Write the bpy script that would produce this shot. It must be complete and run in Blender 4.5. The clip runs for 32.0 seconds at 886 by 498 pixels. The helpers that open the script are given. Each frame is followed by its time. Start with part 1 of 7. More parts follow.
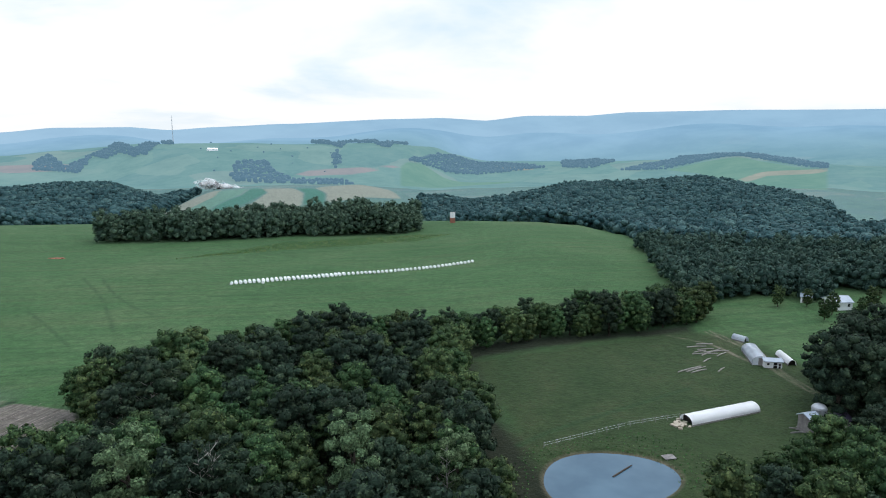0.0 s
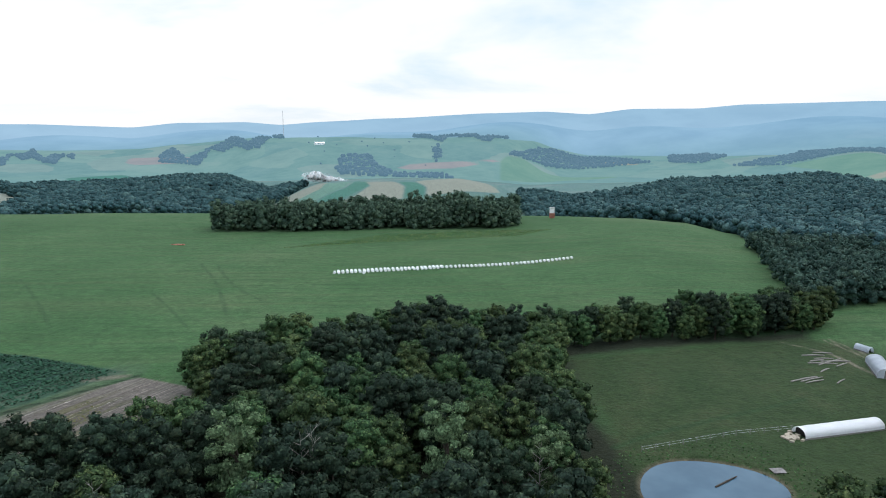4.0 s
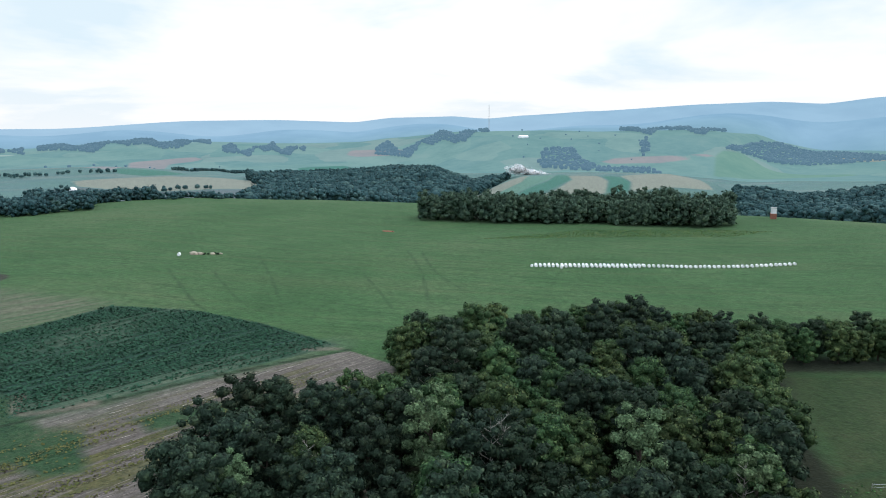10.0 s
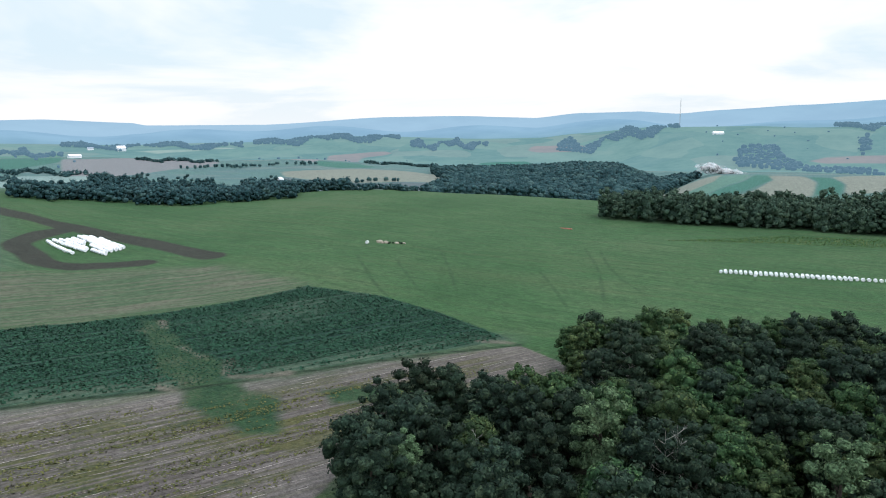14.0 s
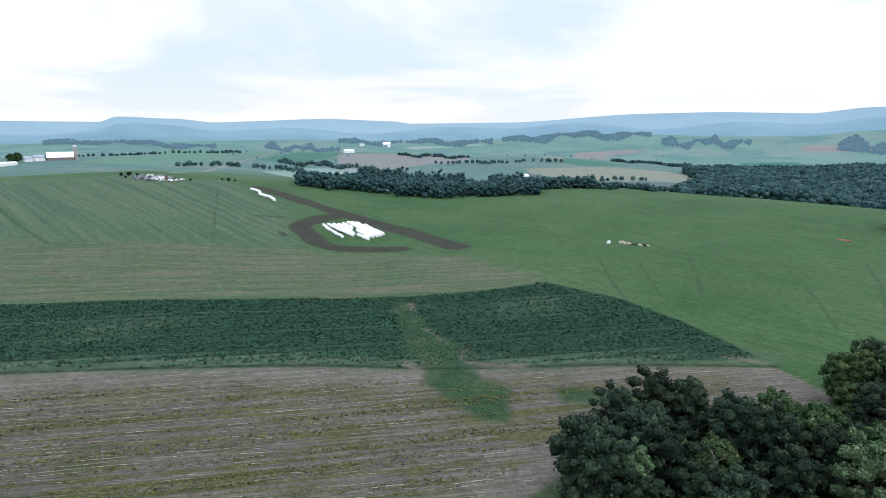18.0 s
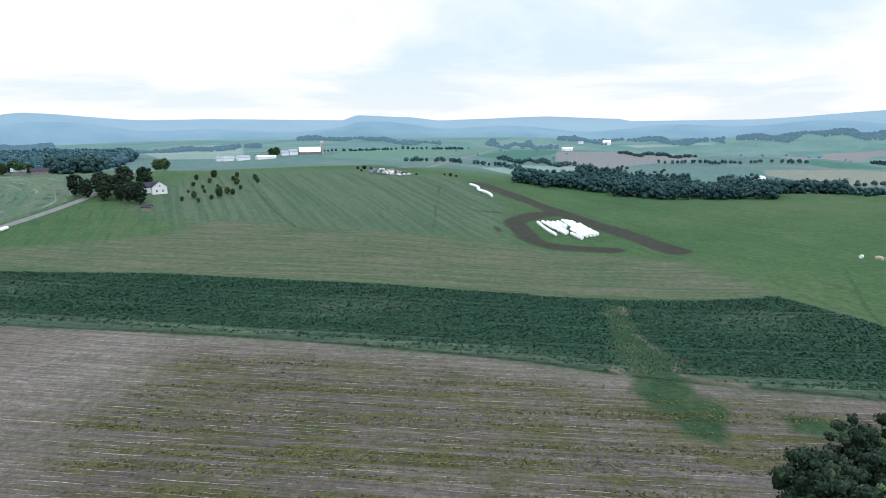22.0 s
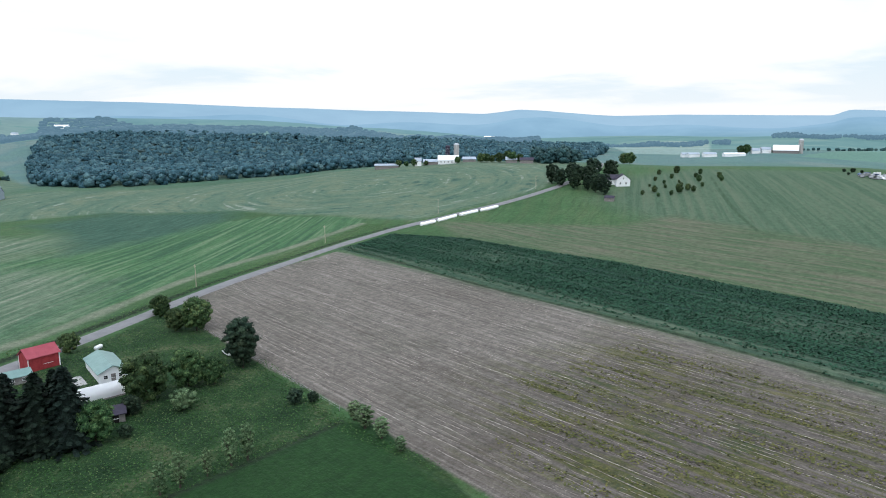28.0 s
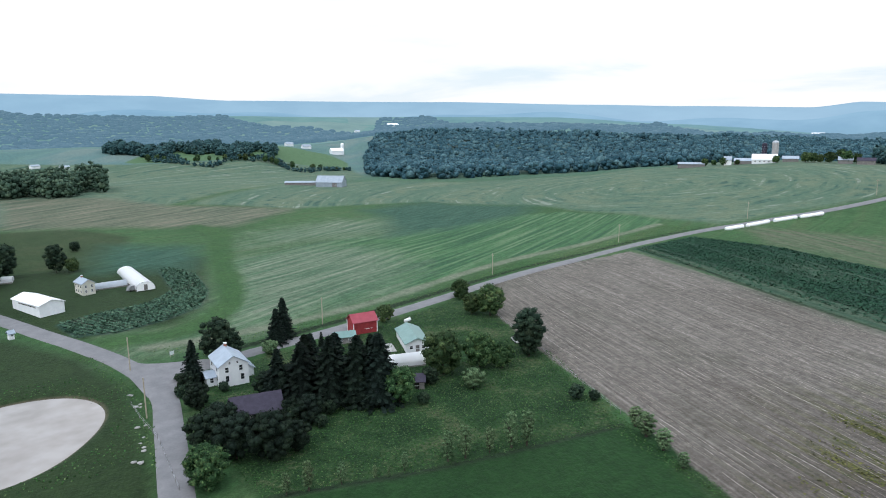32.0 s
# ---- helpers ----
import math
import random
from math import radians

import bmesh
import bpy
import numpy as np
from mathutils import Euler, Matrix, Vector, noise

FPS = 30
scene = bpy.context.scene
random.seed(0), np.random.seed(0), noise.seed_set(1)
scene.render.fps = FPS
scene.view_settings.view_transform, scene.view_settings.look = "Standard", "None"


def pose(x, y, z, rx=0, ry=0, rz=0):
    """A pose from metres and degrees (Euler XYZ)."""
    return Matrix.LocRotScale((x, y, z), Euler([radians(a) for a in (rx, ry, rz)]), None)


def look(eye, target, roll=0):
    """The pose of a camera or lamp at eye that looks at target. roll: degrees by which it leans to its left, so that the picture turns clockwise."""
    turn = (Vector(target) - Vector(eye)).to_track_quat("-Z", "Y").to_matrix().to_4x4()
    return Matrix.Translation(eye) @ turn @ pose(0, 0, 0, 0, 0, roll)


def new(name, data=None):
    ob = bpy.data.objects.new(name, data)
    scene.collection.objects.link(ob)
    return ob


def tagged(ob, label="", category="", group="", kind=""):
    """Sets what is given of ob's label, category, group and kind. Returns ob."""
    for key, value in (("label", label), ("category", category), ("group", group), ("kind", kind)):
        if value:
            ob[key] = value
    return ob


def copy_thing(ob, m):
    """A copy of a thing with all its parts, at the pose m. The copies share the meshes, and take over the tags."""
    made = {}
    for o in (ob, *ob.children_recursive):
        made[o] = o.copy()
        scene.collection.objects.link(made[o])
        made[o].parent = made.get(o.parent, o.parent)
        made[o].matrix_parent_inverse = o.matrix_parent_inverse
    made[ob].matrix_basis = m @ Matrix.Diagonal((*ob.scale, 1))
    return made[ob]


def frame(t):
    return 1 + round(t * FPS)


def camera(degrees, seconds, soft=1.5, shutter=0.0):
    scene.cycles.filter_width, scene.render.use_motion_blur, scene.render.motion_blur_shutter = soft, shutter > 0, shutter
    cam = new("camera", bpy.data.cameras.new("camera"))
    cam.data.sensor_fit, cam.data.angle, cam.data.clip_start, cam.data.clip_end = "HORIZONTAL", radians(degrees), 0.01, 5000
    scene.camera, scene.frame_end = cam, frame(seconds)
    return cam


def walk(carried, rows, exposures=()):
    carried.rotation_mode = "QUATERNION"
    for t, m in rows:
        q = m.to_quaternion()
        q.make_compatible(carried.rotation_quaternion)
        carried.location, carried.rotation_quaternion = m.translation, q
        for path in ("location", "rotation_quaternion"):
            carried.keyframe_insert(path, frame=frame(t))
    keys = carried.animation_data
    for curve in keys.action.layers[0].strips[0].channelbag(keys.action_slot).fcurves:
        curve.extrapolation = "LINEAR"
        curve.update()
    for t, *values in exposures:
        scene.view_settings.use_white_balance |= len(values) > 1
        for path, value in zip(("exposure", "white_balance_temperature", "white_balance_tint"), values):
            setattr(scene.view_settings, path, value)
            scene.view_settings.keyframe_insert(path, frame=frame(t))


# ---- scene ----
cam = camera(67.63, 32.0, soft=1.0)
# seconds, bearing, pitch, lean of the hovering camera, which turns on the spot
PATH = [
    (0, -0.00, -9.06, -0.21), (0.5, 1.80, -9.12, -0.21), (1, 3.64, -9.19, -0.18), (1.5, 4.93, -9.25, -0.14),
    (2, 6.10, -9.31, -0.15), (2.5, 7.20, -9.35, -0.16), (3, 7.82, -9.39, -0.15), (3.5, 8.21, -9.46, -0.20),
    (5.5, 10.03, -9.67, -0.26), (6, 10.83, -9.69, -0.36), (6.5, 12.01, -9.74, -0.28), (7, 13.28, -9.79, -0.29),
    (7.5, 14.90, -9.83, -0.32), (8, 17.00, -9.87, -0.40), (8.5, 18.80, -9.89, -0.34), (9, 21.41, -9.93, -0.29),
    (9.5, 23.72, -9.96, -0.31), (10, 25.88, -10.00, -0.37), (10.5, 28.20, -10.02, -0.28), (11, 30.42, -10.05, -0.28),
    (11.5, 32.23, -10.09, -0.33), (12, 34.15, -10.13, -0.31), (12.5, 35.94, -10.19, -0.33), (13, 37.50, -10.20, -0.33),
    (13.5, 39.24, -10.22, -0.36), (14, 41.33, -10.27, -0.30), (14.5, 43.43, -10.27, -0.26), (16.5, 52.75, -10.34, -0.34),
    (17, 55.71, -10.33, -0.37), (17.5, 58.98, -10.35, -0.38), (18, 62.23, -10.35, -0.42), (18.5, 65.10, -10.38, -0.43),
    (19, 66.53, -10.39, -0.36), (19.5, 66.78, -10.41, -0.41), (20, 67.33, -10.44, -0.45), (20.5, 69.13, -10.45, -0.48),
    (21, 72.29, -10.43, -0.46), (21.5, 76.60, -10.40, -0.49), (22, 80.79, -10.41, -0.44), (22.5, 84.57, -10.42, -0.41),
    (23, 87.60, -10.44, -0.40), (23.5, 90.19, -10.46, -0.41), (24, 91.93, -10.48, -0.37), (24.5, 95.53, -10.46, -0.39),
    (25, 99.65, -10.43, -0.38), (25.5, 103.86, -10.43, -0.44), (26, 108.55, -10.43, -0.45), (26.5, 113.21, -10.40, -0.55),
    (28.5, 121.06, -10.65, 0.03), (29, 123.91, -10.65, 0.01), (29.5, 126.81, -10.70, -0.05), (30, 131.32, -10.71, -0.05),
    (30.5, 135.46, -10.70, -0.06), (31, 138.81, -10.70, -0.12), (31.5, 141.78, -10.74, -0.41), (32, 144.52, -10.73, -0.55),
]
walk(cam, [(t, pose(0, 0, 60.0, 90 + p, 0, a) @ pose(0, 0, 0, 0, 0, r)) for t, a, p, r in PATH], [(0, 0.22), (32, 0.22)])

# ---------------------------------------------------------------- small helpers


def mesh_object(name, verts, faces, material, parent=None, smooth=False):
    me = bpy.data.meshes.new(name)
    me.from_pydata([tuple(v) for v in verts], [], faces)
    me.materials.append(material)
    if smooth:
        me.polygons.foreach_set("use_smooth", [True] * len(me.polygons))
    ob = new(name, me)
    ob.parent = parent
    return ob


def part(name, bm, material, parent=None, label=""):
    me = bpy.data.meshes.new(name)
    bm.to_mesh(me)
    bm.free()
    me.materials.append(material)
    ob = new(name, me)
    ob.parent = parent
    return tagged(ob, label)


def thing(name, m, label, category, group="", kind=""):
    ob = new(name)
    ob.empty_display_size = 0.5
    ob.matrix_world = m
    return tagged(ob, label, category, group, kind)


def quick_mesh(name, verts, tris, material, island=None):
    """A mesh from numpy arrays of triangles or quads."""
    me = bpy.data.meshes.new(name)
    n = tris.shape[1]
    me.vertices.add(len(verts))
    me.vertices.foreach_set("co", np.ascontiguousarray(verts, np.float32).ravel())
    me.loops.add(tris.size)
    me.loops.foreach_set("vertex_index", np.ascontiguousarray(tris, np.int32).ravel())
    me.polygons.add(len(tris))
    me.polygons.foreach_set("loop_start", np.arange(len(tris), dtype=np.int32) * n)
    me.polygons.foreach_set("loop_total", np.full(len(tris), n, np.int32))
    me.update(calc_edges=True)
    me.materials.append(material)
    return me


def box(bm, x0, y0, z0, x1, y1, z1):
    vs = [bm.verts.new((x, y, z)) for z in (z0, z1) for x, y in ((x0, y0), (x1, y0), (x1, y1), (x0, y1))]
    for f in ((3, 2, 1, 0), (4, 5, 6, 7), (0, 1, 5, 4), (1, 2, 6, 5), (2, 3, 7, 6), (3, 0, 4, 7)):
        bm.faces.new([vs[i] for i in f])
    return vs


def boxes(*dims, bevel=0.0):
    bm = bmesh.new()
    for d in dims:
        box(bm, *d)
    if bevel:
        bmesh.ops.bevel(bm, geom=bm.edges[:], offset=bevel, segments=1, affect="EDGES")
    return bm


def tube(bm, points, radii, sides=6):
    """A tapered tube along points."""
    rings = []
    for i, p in enumerate(points):
        d = Vector(points[min(i + 1, len(points) - 1)]) - Vector(points[max(i - 1, 0)])
        q = d.to_track_quat("Z", "Y")
        rings.append([bm.verts.new(Vector(p) + q @ Vector((radii[i] * math.cos(k * 2 * math.pi / sides), radii[i] * math.sin(k * 2 * math.pi / sides), 0)))
                      for k in range(sides)])
    for a, b in zip(rings, rings[1:]):
        for k in range(sides):
            bm.faces.new((a[k], a[(k + 1) % sides], b[(k + 1) % sides], b[k]))
    bm.faces.new(rings[0][::-1])
    bm.faces.new(rings[-1])


# ---------------------------------------------------------------- sky and sun
SUN_HEIGHT, SUN_BEARING = 60.0, -75.0
world = bpy.data.worlds.new("sky")
scene.world = world
world.use_nodes = True
wt = world.node_tree
wt.nodes.clear()


def node(tree, kind, **values):
    """A node with its inputs (by name or number, i0, i1 ...) and properties set; sockets are linked."""
    n = tree.nodes.new(kind)
    for key, v in values.items():
        if key.startswith("i") and key[1:].isdigit():
            s = n.inputs[int(key[1:])]
        elif key.startswith("in_"):
            s = n.inputs[key[3:].replace("_", " ")]
        else:
            setattr(n, key, v)
            continue
        if isinstance(v, bpy.types.NodeSocket):
            tree.links.new(v, s)
        else:
            s.default_value = v
    return n


def ramp(tree, fac, *stops):
    n = node(tree, "ShaderNodeValToRGB", i0=fac)
    e = n.color_ramp.elements
    while len(e) < len(stops):
        e.new(0.5)
    for el, (p, c) in zip(e, stops):
        el.position, el.color = p, (*c, 1) if len(c) == 3 else c
    return n.outputs[0]


def mix(tree, fac, a, b, blend="MIX"):
    n = node(tree, "ShaderNodeMix", data_type="RGBA", blend_type=blend)
    for s, v in ((n.inputs[0], fac), (n.inputs[6], a), (n.inputs[7], b)):
        if isinstance(v, bpy.types.NodeSocket):
            tree.links.new(v, s)
        else:
            s.default_value = v if isinstance(v, (int, float)) else (*v, 1)
    return n.outputs[2]


def maths(tree, op, a, b=0.0, c=0.0):
    return node(tree, "ShaderNodeMath", operation=op, i0=a, i1=b, i2=c).outputs[0]


sky = node(wt, "ShaderNodeTexSky", sky_type="NISHITA", sun_disc=False, sun_elevation=radians(SUN_HEIGHT), sun_rotation=radians(-SUN_BEARING), dust_density=3.0)
way = node(wt, "ShaderNodeTexCoord").outputs["Generated"]
spread = node(wt, "ShaderNodeSeparateXYZ", i0=way)
flat = maths(wt, "ADD", maths(wt, "MAXIMUM", spread.outputs[2], 0.0), 0.13)
deck = node(wt, "ShaderNodeCombineXYZ", i0=maths(wt, "DIVIDE", spread.outputs[0], flat), i1=maths(wt, "DIVIDE", spread.outputs[1], flat))
cloud = node(wt, "ShaderNodeTexNoise", i0=deck.outputs[0], in_Scale=0.42, in_Detail=6.0, in_Roughness=0.55, in_Distortion=0.4).outputs[0]
cover = ramp(wt, cloud, (0.44, (1, 1, 1)), (0.52, (0.72, 0.72, 0.72)), (0.60, (0.12, 0.12, 0.12)))
tone = mix(wt, 1.0, sky.outputs[0], (0.06, 0.06, 0.06), "MULTIPLY")
blue = mix(wt, 0.92, tone, (0.64, 0.79, 0.89))
overcast = mix(wt, cover, blue, (0.94, 0.94, 0.95))
high = ramp(wt, spread.outputs[2], (0.26, (0, 0, 0)), (0.62, (1, 1, 1)))
overcast = mix(wt, high, overcast, mix(wt, cover, (0.62, 0.76, 0.95), (1.02, 1.16, 1.36)))
low = ramp(wt, spread.outputs[2], (0.0, (1, 1, 1)), (0.10, (0, 0, 0)))
overcast = mix(wt, maths(wt, "MULTIPLY", low, 0.7), overcast, (0.84, 0.845, 0.86))
bg = node(wt, "ShaderNodeBackground", i0=overcast, in_Strength=1.0)
wo = node(wt, "ShaderNodeOutputWorld", i0=bg.outputs[0])

lamp = bpy.data.lights.new("sun", "SUN")
lamp.energy, lamp.angle, lamp.color = 1.3, radians(50), (0.98, 0.98, 1.0)
sun = new("sun", lamp)
sb, sh = radians(SUN_BEARING), radians(SUN_HEIGHT)
sun.matrix_world = look((-math.sin(sb) * math.cos(sh) * 900, math.cos(sb) * math.cos(sh) * 900, math.sin(sh) * 900), (0, 0, 0))

# ---------------------------------------------------------------- materials


def material(name, rough=0.8, metal=0.0, spec=0.3):
    m = bpy.data.materials.new(name)
    m.use_nodes = True
    t = m.node_tree
    b = t.nodes["Principled BSDF"]
    b.inputs["Roughness"].default_value, b.inputs["Metallic"].default_value = rough, metal
    b.inputs["Specular IOR Level"].default_value = spec
    return m, t, b


def velvet(b, weight, tint=(0.75, 0.9, 1.0), rough=0.4):
    """The pale sheen of blades and leaves seen at a low angle."""
    b.inputs["Sheen Weight"].default_value, b.inputs["Sheen Roughness"].default_value = weight, rough
    b.inputs["Sheen Tint"].default_value = (*tint, 1)


def place(t):
    return node(t, "ShaderNodeNewGeometry").outputs["Position"]


def noise_tex(t, vec, scale, detail=3.0, rough=0.55, distort=0.0):
    return node(t, "ShaderNodeTexNoise", i0=vec, in_Scale=scale, in_Detail=detail, in_Roughness=rough, in_Distortion=distort).outputs[0]


def plain(name, dark, light, scale=1.0, rough=0.7, metal=0.0, bump=0.0, bump_scale=8.0, spec=0.3, vary=0.12):
    """A surface that wanders between two tones at two scales, with a tone of its own for each object."""
    m, t, b = material(name, rough, metal, spec)
    v = node(t, "ShaderNodeTexCoord").outputs["Object"]
    f = maths(t, "ADD", maths(t, "MULTIPLY", noise_tex(t, v, scale), 0.65), maths(t, "MULTIPLY", noise_tex(t, v, scale * 7), 0.35))
    c = ramp(t, f, (0.32, dark), (0.68, light))
    rnd = node(t, "ShaderNodeObjectInfo").outputs["Random"]
    k = maths(t, "MULTIPLY_ADD", rnd, vary, 1.0 - vary / 2)
    c = mix(t, 1.0, c, node(t, "ShaderNodeCombineXYZ", i0=k, i1=k, i2=k).outputs[0], "MULTIPLY")
    t.links.new(c, b.inputs["Base Color"])
    if bump:
        n = node(t, "ShaderNodeBump", in_Strength=bump, in_Distance=0.05, in_Height=noise_tex(t, v, bump_scale))
        t.links.new(n.outputs[0], b.inputs["Normal"])
    return m


def leafage(name, dark, light, tip, scale=0.5, vary=0.6, sheen=0.0, fine=3.0, rows=None, relief=0.0, hues=0.07, tone=0.66):
    """Leaves: each clump and each tree has its own tone."""
    m, t, b = material(name, 0.75, 0.0, 0.10)
    info = node(t, "ShaderNodeObjectInfo")
    isl = node(t, "ShaderNodeNewGeometry").outputs["Random Per Island"]
    pos = place(t)
    if rows:  # tone that runs along the rows
        (ux, uy), pitch = rows
        v = node(t, "ShaderNodeMapping", vector_type="POINT", i0=pos)
        v.inputs["Rotation"].default_value = (0, 0, math.atan2(ux, uy))
        v.inputs["Scale"].default_value = (1 / pitch, 0.03 / pitch, 0)
        along = v.outputs[0]
    f = maths(t, "ADD", maths(t, "MULTIPLY", isl, 0.45 if not rows else 0.25), maths(t, "MULTIPLY", noise_tex(t, along if rows else pos, 1.0 if rows else scale, 2.0), 0.6))
    c = ramp(t, f, (0.22, dark), (0.58, light), (0.85, tip))
    if fine:
        g = node(t, "ShaderNodeMapRange", i0=noise_tex(t, pos, fine, 3.0, 0.7), i1=0.36, i2=0.64, i3=0.45, i4=1.55).outputs[0]
        c = mix(t, 1.0, c, node(t, "ShaderNodeCombineXYZ", i0=g, i1=g, i2=g).outputs[0], "MULTIPLY")
    k = maths(t, "MULTIPLY_ADD", info.outputs["Random"], vary * tone, (1.0 - vary / 2) * tone)
    hue = node(t, "ShaderNodeHueSaturation", i4=c, in_Hue=0.5, in_Saturation=1.0, in_Value=k)
    h = maths(t, "MULTIPLY_ADD", maths(t, "FRACT", maths(t, "MULTIPLY", info.outputs["Random"], 7.31)), hues, 0.5 - hues * 0.55)
    t.links.new(h, hue.inputs["Hue"])
    t.links.new(hue.outputs[0], b.inputs["Base Color"])
    if sheen:
        velvet(b, sheen)
    if relief:
        n = node(t, "ShaderNodeBump", in_Strength=1.0, in_Distance=relief, in_Height=noise_tex(t, pos, fine * 0.7, 3.0, 0.7))
        t.links.new(n.outputs[0], b.inputs["Normal"])
    return m


LEAF = leafage("broad_leaves", (0.019, 0.044, 0.019), (0.054, 0.104, 0.040), (0.150, 0.205, 0.080), vary=0.6, hues=0.05, tone=0.76)
LEAF_PALE = leafage("pale_leaves", (0.052, 0.095, 0.048), (0.108, 0.172, 0.084), (0.190, 0.265, 0.135), hues=0.03, vary=0.3, tone=0.92)
LEAF_DARK = leafage("dark_leaves", (0.013, 0.028, 0.018), (0.034, 0.064, 0.040), (0.092, 0.132, 0.074), vary=0.5, hues=0.04, tone=0.64)
# dark leaves again, with the yard's deep shade put into the colour
LEAF_SHADED = leafage("leaves_darkened_for_shade", (0.007, 0.015, 0.011), (0.017, 0.032, 0.021), (0.040, 0.062, 0.036), vary=0.4, hues=0.03, tone=0.66)
NEEDLE = leafage("spruce_needles", (0.006, 0.012, 0.010), (0.013, 0.026, 0.018), (0.028, 0.046, 0.030), tone=0.6)
# two greens for woods farther off, shifted to blue to paint in the haze
WOODS = leafage("hazed_far_leaves", (0.016, 0.050, 0.056), (0.043, 0.102, 0.106), (0.092, 0.166, 0.154), scale=0.05, fine=0.9, relief=0.5, vary=0.0, hues=0.0, tone=0.80)
FOREST = leafage("hazed_forest_leaves", (0.020, 0.064, 0.086), (0.056, 0.130, 0.158), (0.112, 0.205, 0.218), scale=0.05, fine=0.7, relief=0.5, vary=0.0, hues=0.0, tone=0.80)
COPSE = leafage("copse_leaves", (0.024, 0.048, 0.034), (0.056, 0.098, 0.066), (0.115, 0.165, 0.105), scale=0.2, fine=2.0, vary=0.0, hues=0.0, tone=1.02)
SLOPE_LEAF = leafage("slope_leaves", (0.018, 0.042, 0.036), (0.042, 0.084, 0.066), (0.090, 0.142, 0.100), scale=0.08, fine=1.6, vary=0.0, hues=0.0, tone=0.90)
HAZY = leafage("haze_glow_leaves", (0.010, 0.018, 0.022), (0.022, 0.036, 0.042), (0.045, 0.065, 0.066), scale=0.02, fine=0.25, vary=0.0, hues=0.0)
# blue haze in front of the distant trees, painted as a glow
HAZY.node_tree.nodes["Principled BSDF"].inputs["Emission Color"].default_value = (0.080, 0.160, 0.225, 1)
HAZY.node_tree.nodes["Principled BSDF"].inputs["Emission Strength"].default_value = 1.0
BARK = plain("bark", (0.03, 0.024, 0.018), (0.08, 0.066, 0.054), 2.0, 0.9, bump=0.4)
DEADWOOD = plain("bare_wood", (0.18, 0.165, 0.15), (0.34, 0.32, 0.295), 2.0, 0.85)

ASPHALT = plain("asphalt", (0.155, 0.155, 0.162), (0.225, 0.22, 0.225), 0.35, 0.9, bump=0.3, bump_scale=12.0)
WHITE_PAINT = plain("white_siding", (0.74, 0.76, 0.78), (0.86, 0.87, 0.88), 0.8, 0.55)
CREAM = plain("cream_render", (0.58, 0.56, 0.48), (0.72, 0.70, 0.62), 0.9, 0.8)
RED_PAINT = plain("red_boards", (0.23, 0.022, 0.028), (0.36, 0.045, 0.05), 1.2, 0.7)
RED_ROOF = plain("red_metal_roof", (0.26, 0.04, 0.06), (0.36, 0.07, 0.09), 0.8, 0.45)
GREEN_ROOF = plain("green_metal_roof", (0.13, 0.22, 0.205), (0.19, 0.30, 0.28), 0.6, 0.4)
GREY_ROOF = plain("grey_metal_roof", (0.27, 0.32, 0.38), (0.38, 0.44, 0.51), 0.5, 0.4)
DARK_ROOF = plain("dark_slate_roof", (0.022, 0.018, 0.034), (0.046, 0.038, 0.062), 1.0, 0.6)
ROSE_ROOF = plain("rose_brown_roof", (0.13, 0.085, 0.085), (0.20, 0.135, 0.135), 1.0, 0.6)
GREY_BOARDS = plain("weathered_boards", (0.13, 0.12, 0.12), (0.30, 0.28, 0.27), 1.5, 0.85)
PLASTIC = plain("white_plastic_film", (0.90, 0.91, 0.92), (0.96, 0.965, 0.97), 0.4, 0.35, spec=0.5)
CLEAR_FILM = plain("milky_greenhouse_film", (0.55, 0.60, 0.66), (0.72, 0.77, 0.82), 0.5, 0.3, spec=0.5)
GLASS_DARK = plain("dark_window_glass", (0.012, 0.014, 0.018), (0.03, 0.034, 0.04), 1.0, 0.08, spec=0.6)
# near-black sheet colour that stands for the shade inside openings
BLACK_HOLE = plain("interior_shade_black", (0.008, 0.008, 0.008), (0.02, 0.018, 0.016), 1.0, 0.95)
CONCRETE = plain("concrete", (0.30, 0.29, 0.28), (0.46, 0.45, 0.44), 1.0, 0.85)
STEEL = plain("galvanised_steel", (0.35, 0.37, 0.40), (0.52, 0.54, 0.57), 1.2, 0.4, 0.6)
TIMBER = plain("pale_timber", (0.30, 0.26, 0.20), (0.48, 0.42, 0.33), 2.0, 0.8)
BRICK = plain("red_masonry", (0.25, 0.10, 0.07), (0.36, 0.16, 0.11), 3.0, 0.85)
PAINTS = [plain(n, d, l, 1.5, 0.35, spec=0.5) for n, d, l in (
    ("red_car_paint", (0.40, 0.05, 0.03), (0.50, 0.08, 0.05)), ("white_car_paint", (0.62, 0.63, 0.64), (0.76, 0.76, 0.77)), ("blue_car_paint", (0.05, 0.09, 0.18), (0.09, 0.13, 0.24)),
    ("grey_car_paint", (0.16, 0.17, 0.18), (0.28, 0.29, 0.30)), ("black_car_paint", (0.02, 0.02, 0.022), (0.05, 0.05, 0.055)))]
RUBBER = plain("rubber", (0.012, 0.012, 0.012), (0.03, 0.03, 0.03), 2.0, 0.8)


def water_material(name, dark, light):
    m, t, b = material(name, 0.04, 0.0, 0.5)
    pos = place(t)
    c = ramp(t, noise_tex(t, pos, 0.12, 3), (0.35, dark), (0.65, light))
    t.links.new(c, b.inputs["Base Color"])
    n = node(t, "ShaderNodeBump", in_Strength=0.06, in_Distance=0.02, in_Height=noise_tex(t, pos, 3.0, 2))
    t.links.new(n.outputs[0], b.inputs["Normal"])
    b.inputs["IOR"].default_value = 1.33
    return m


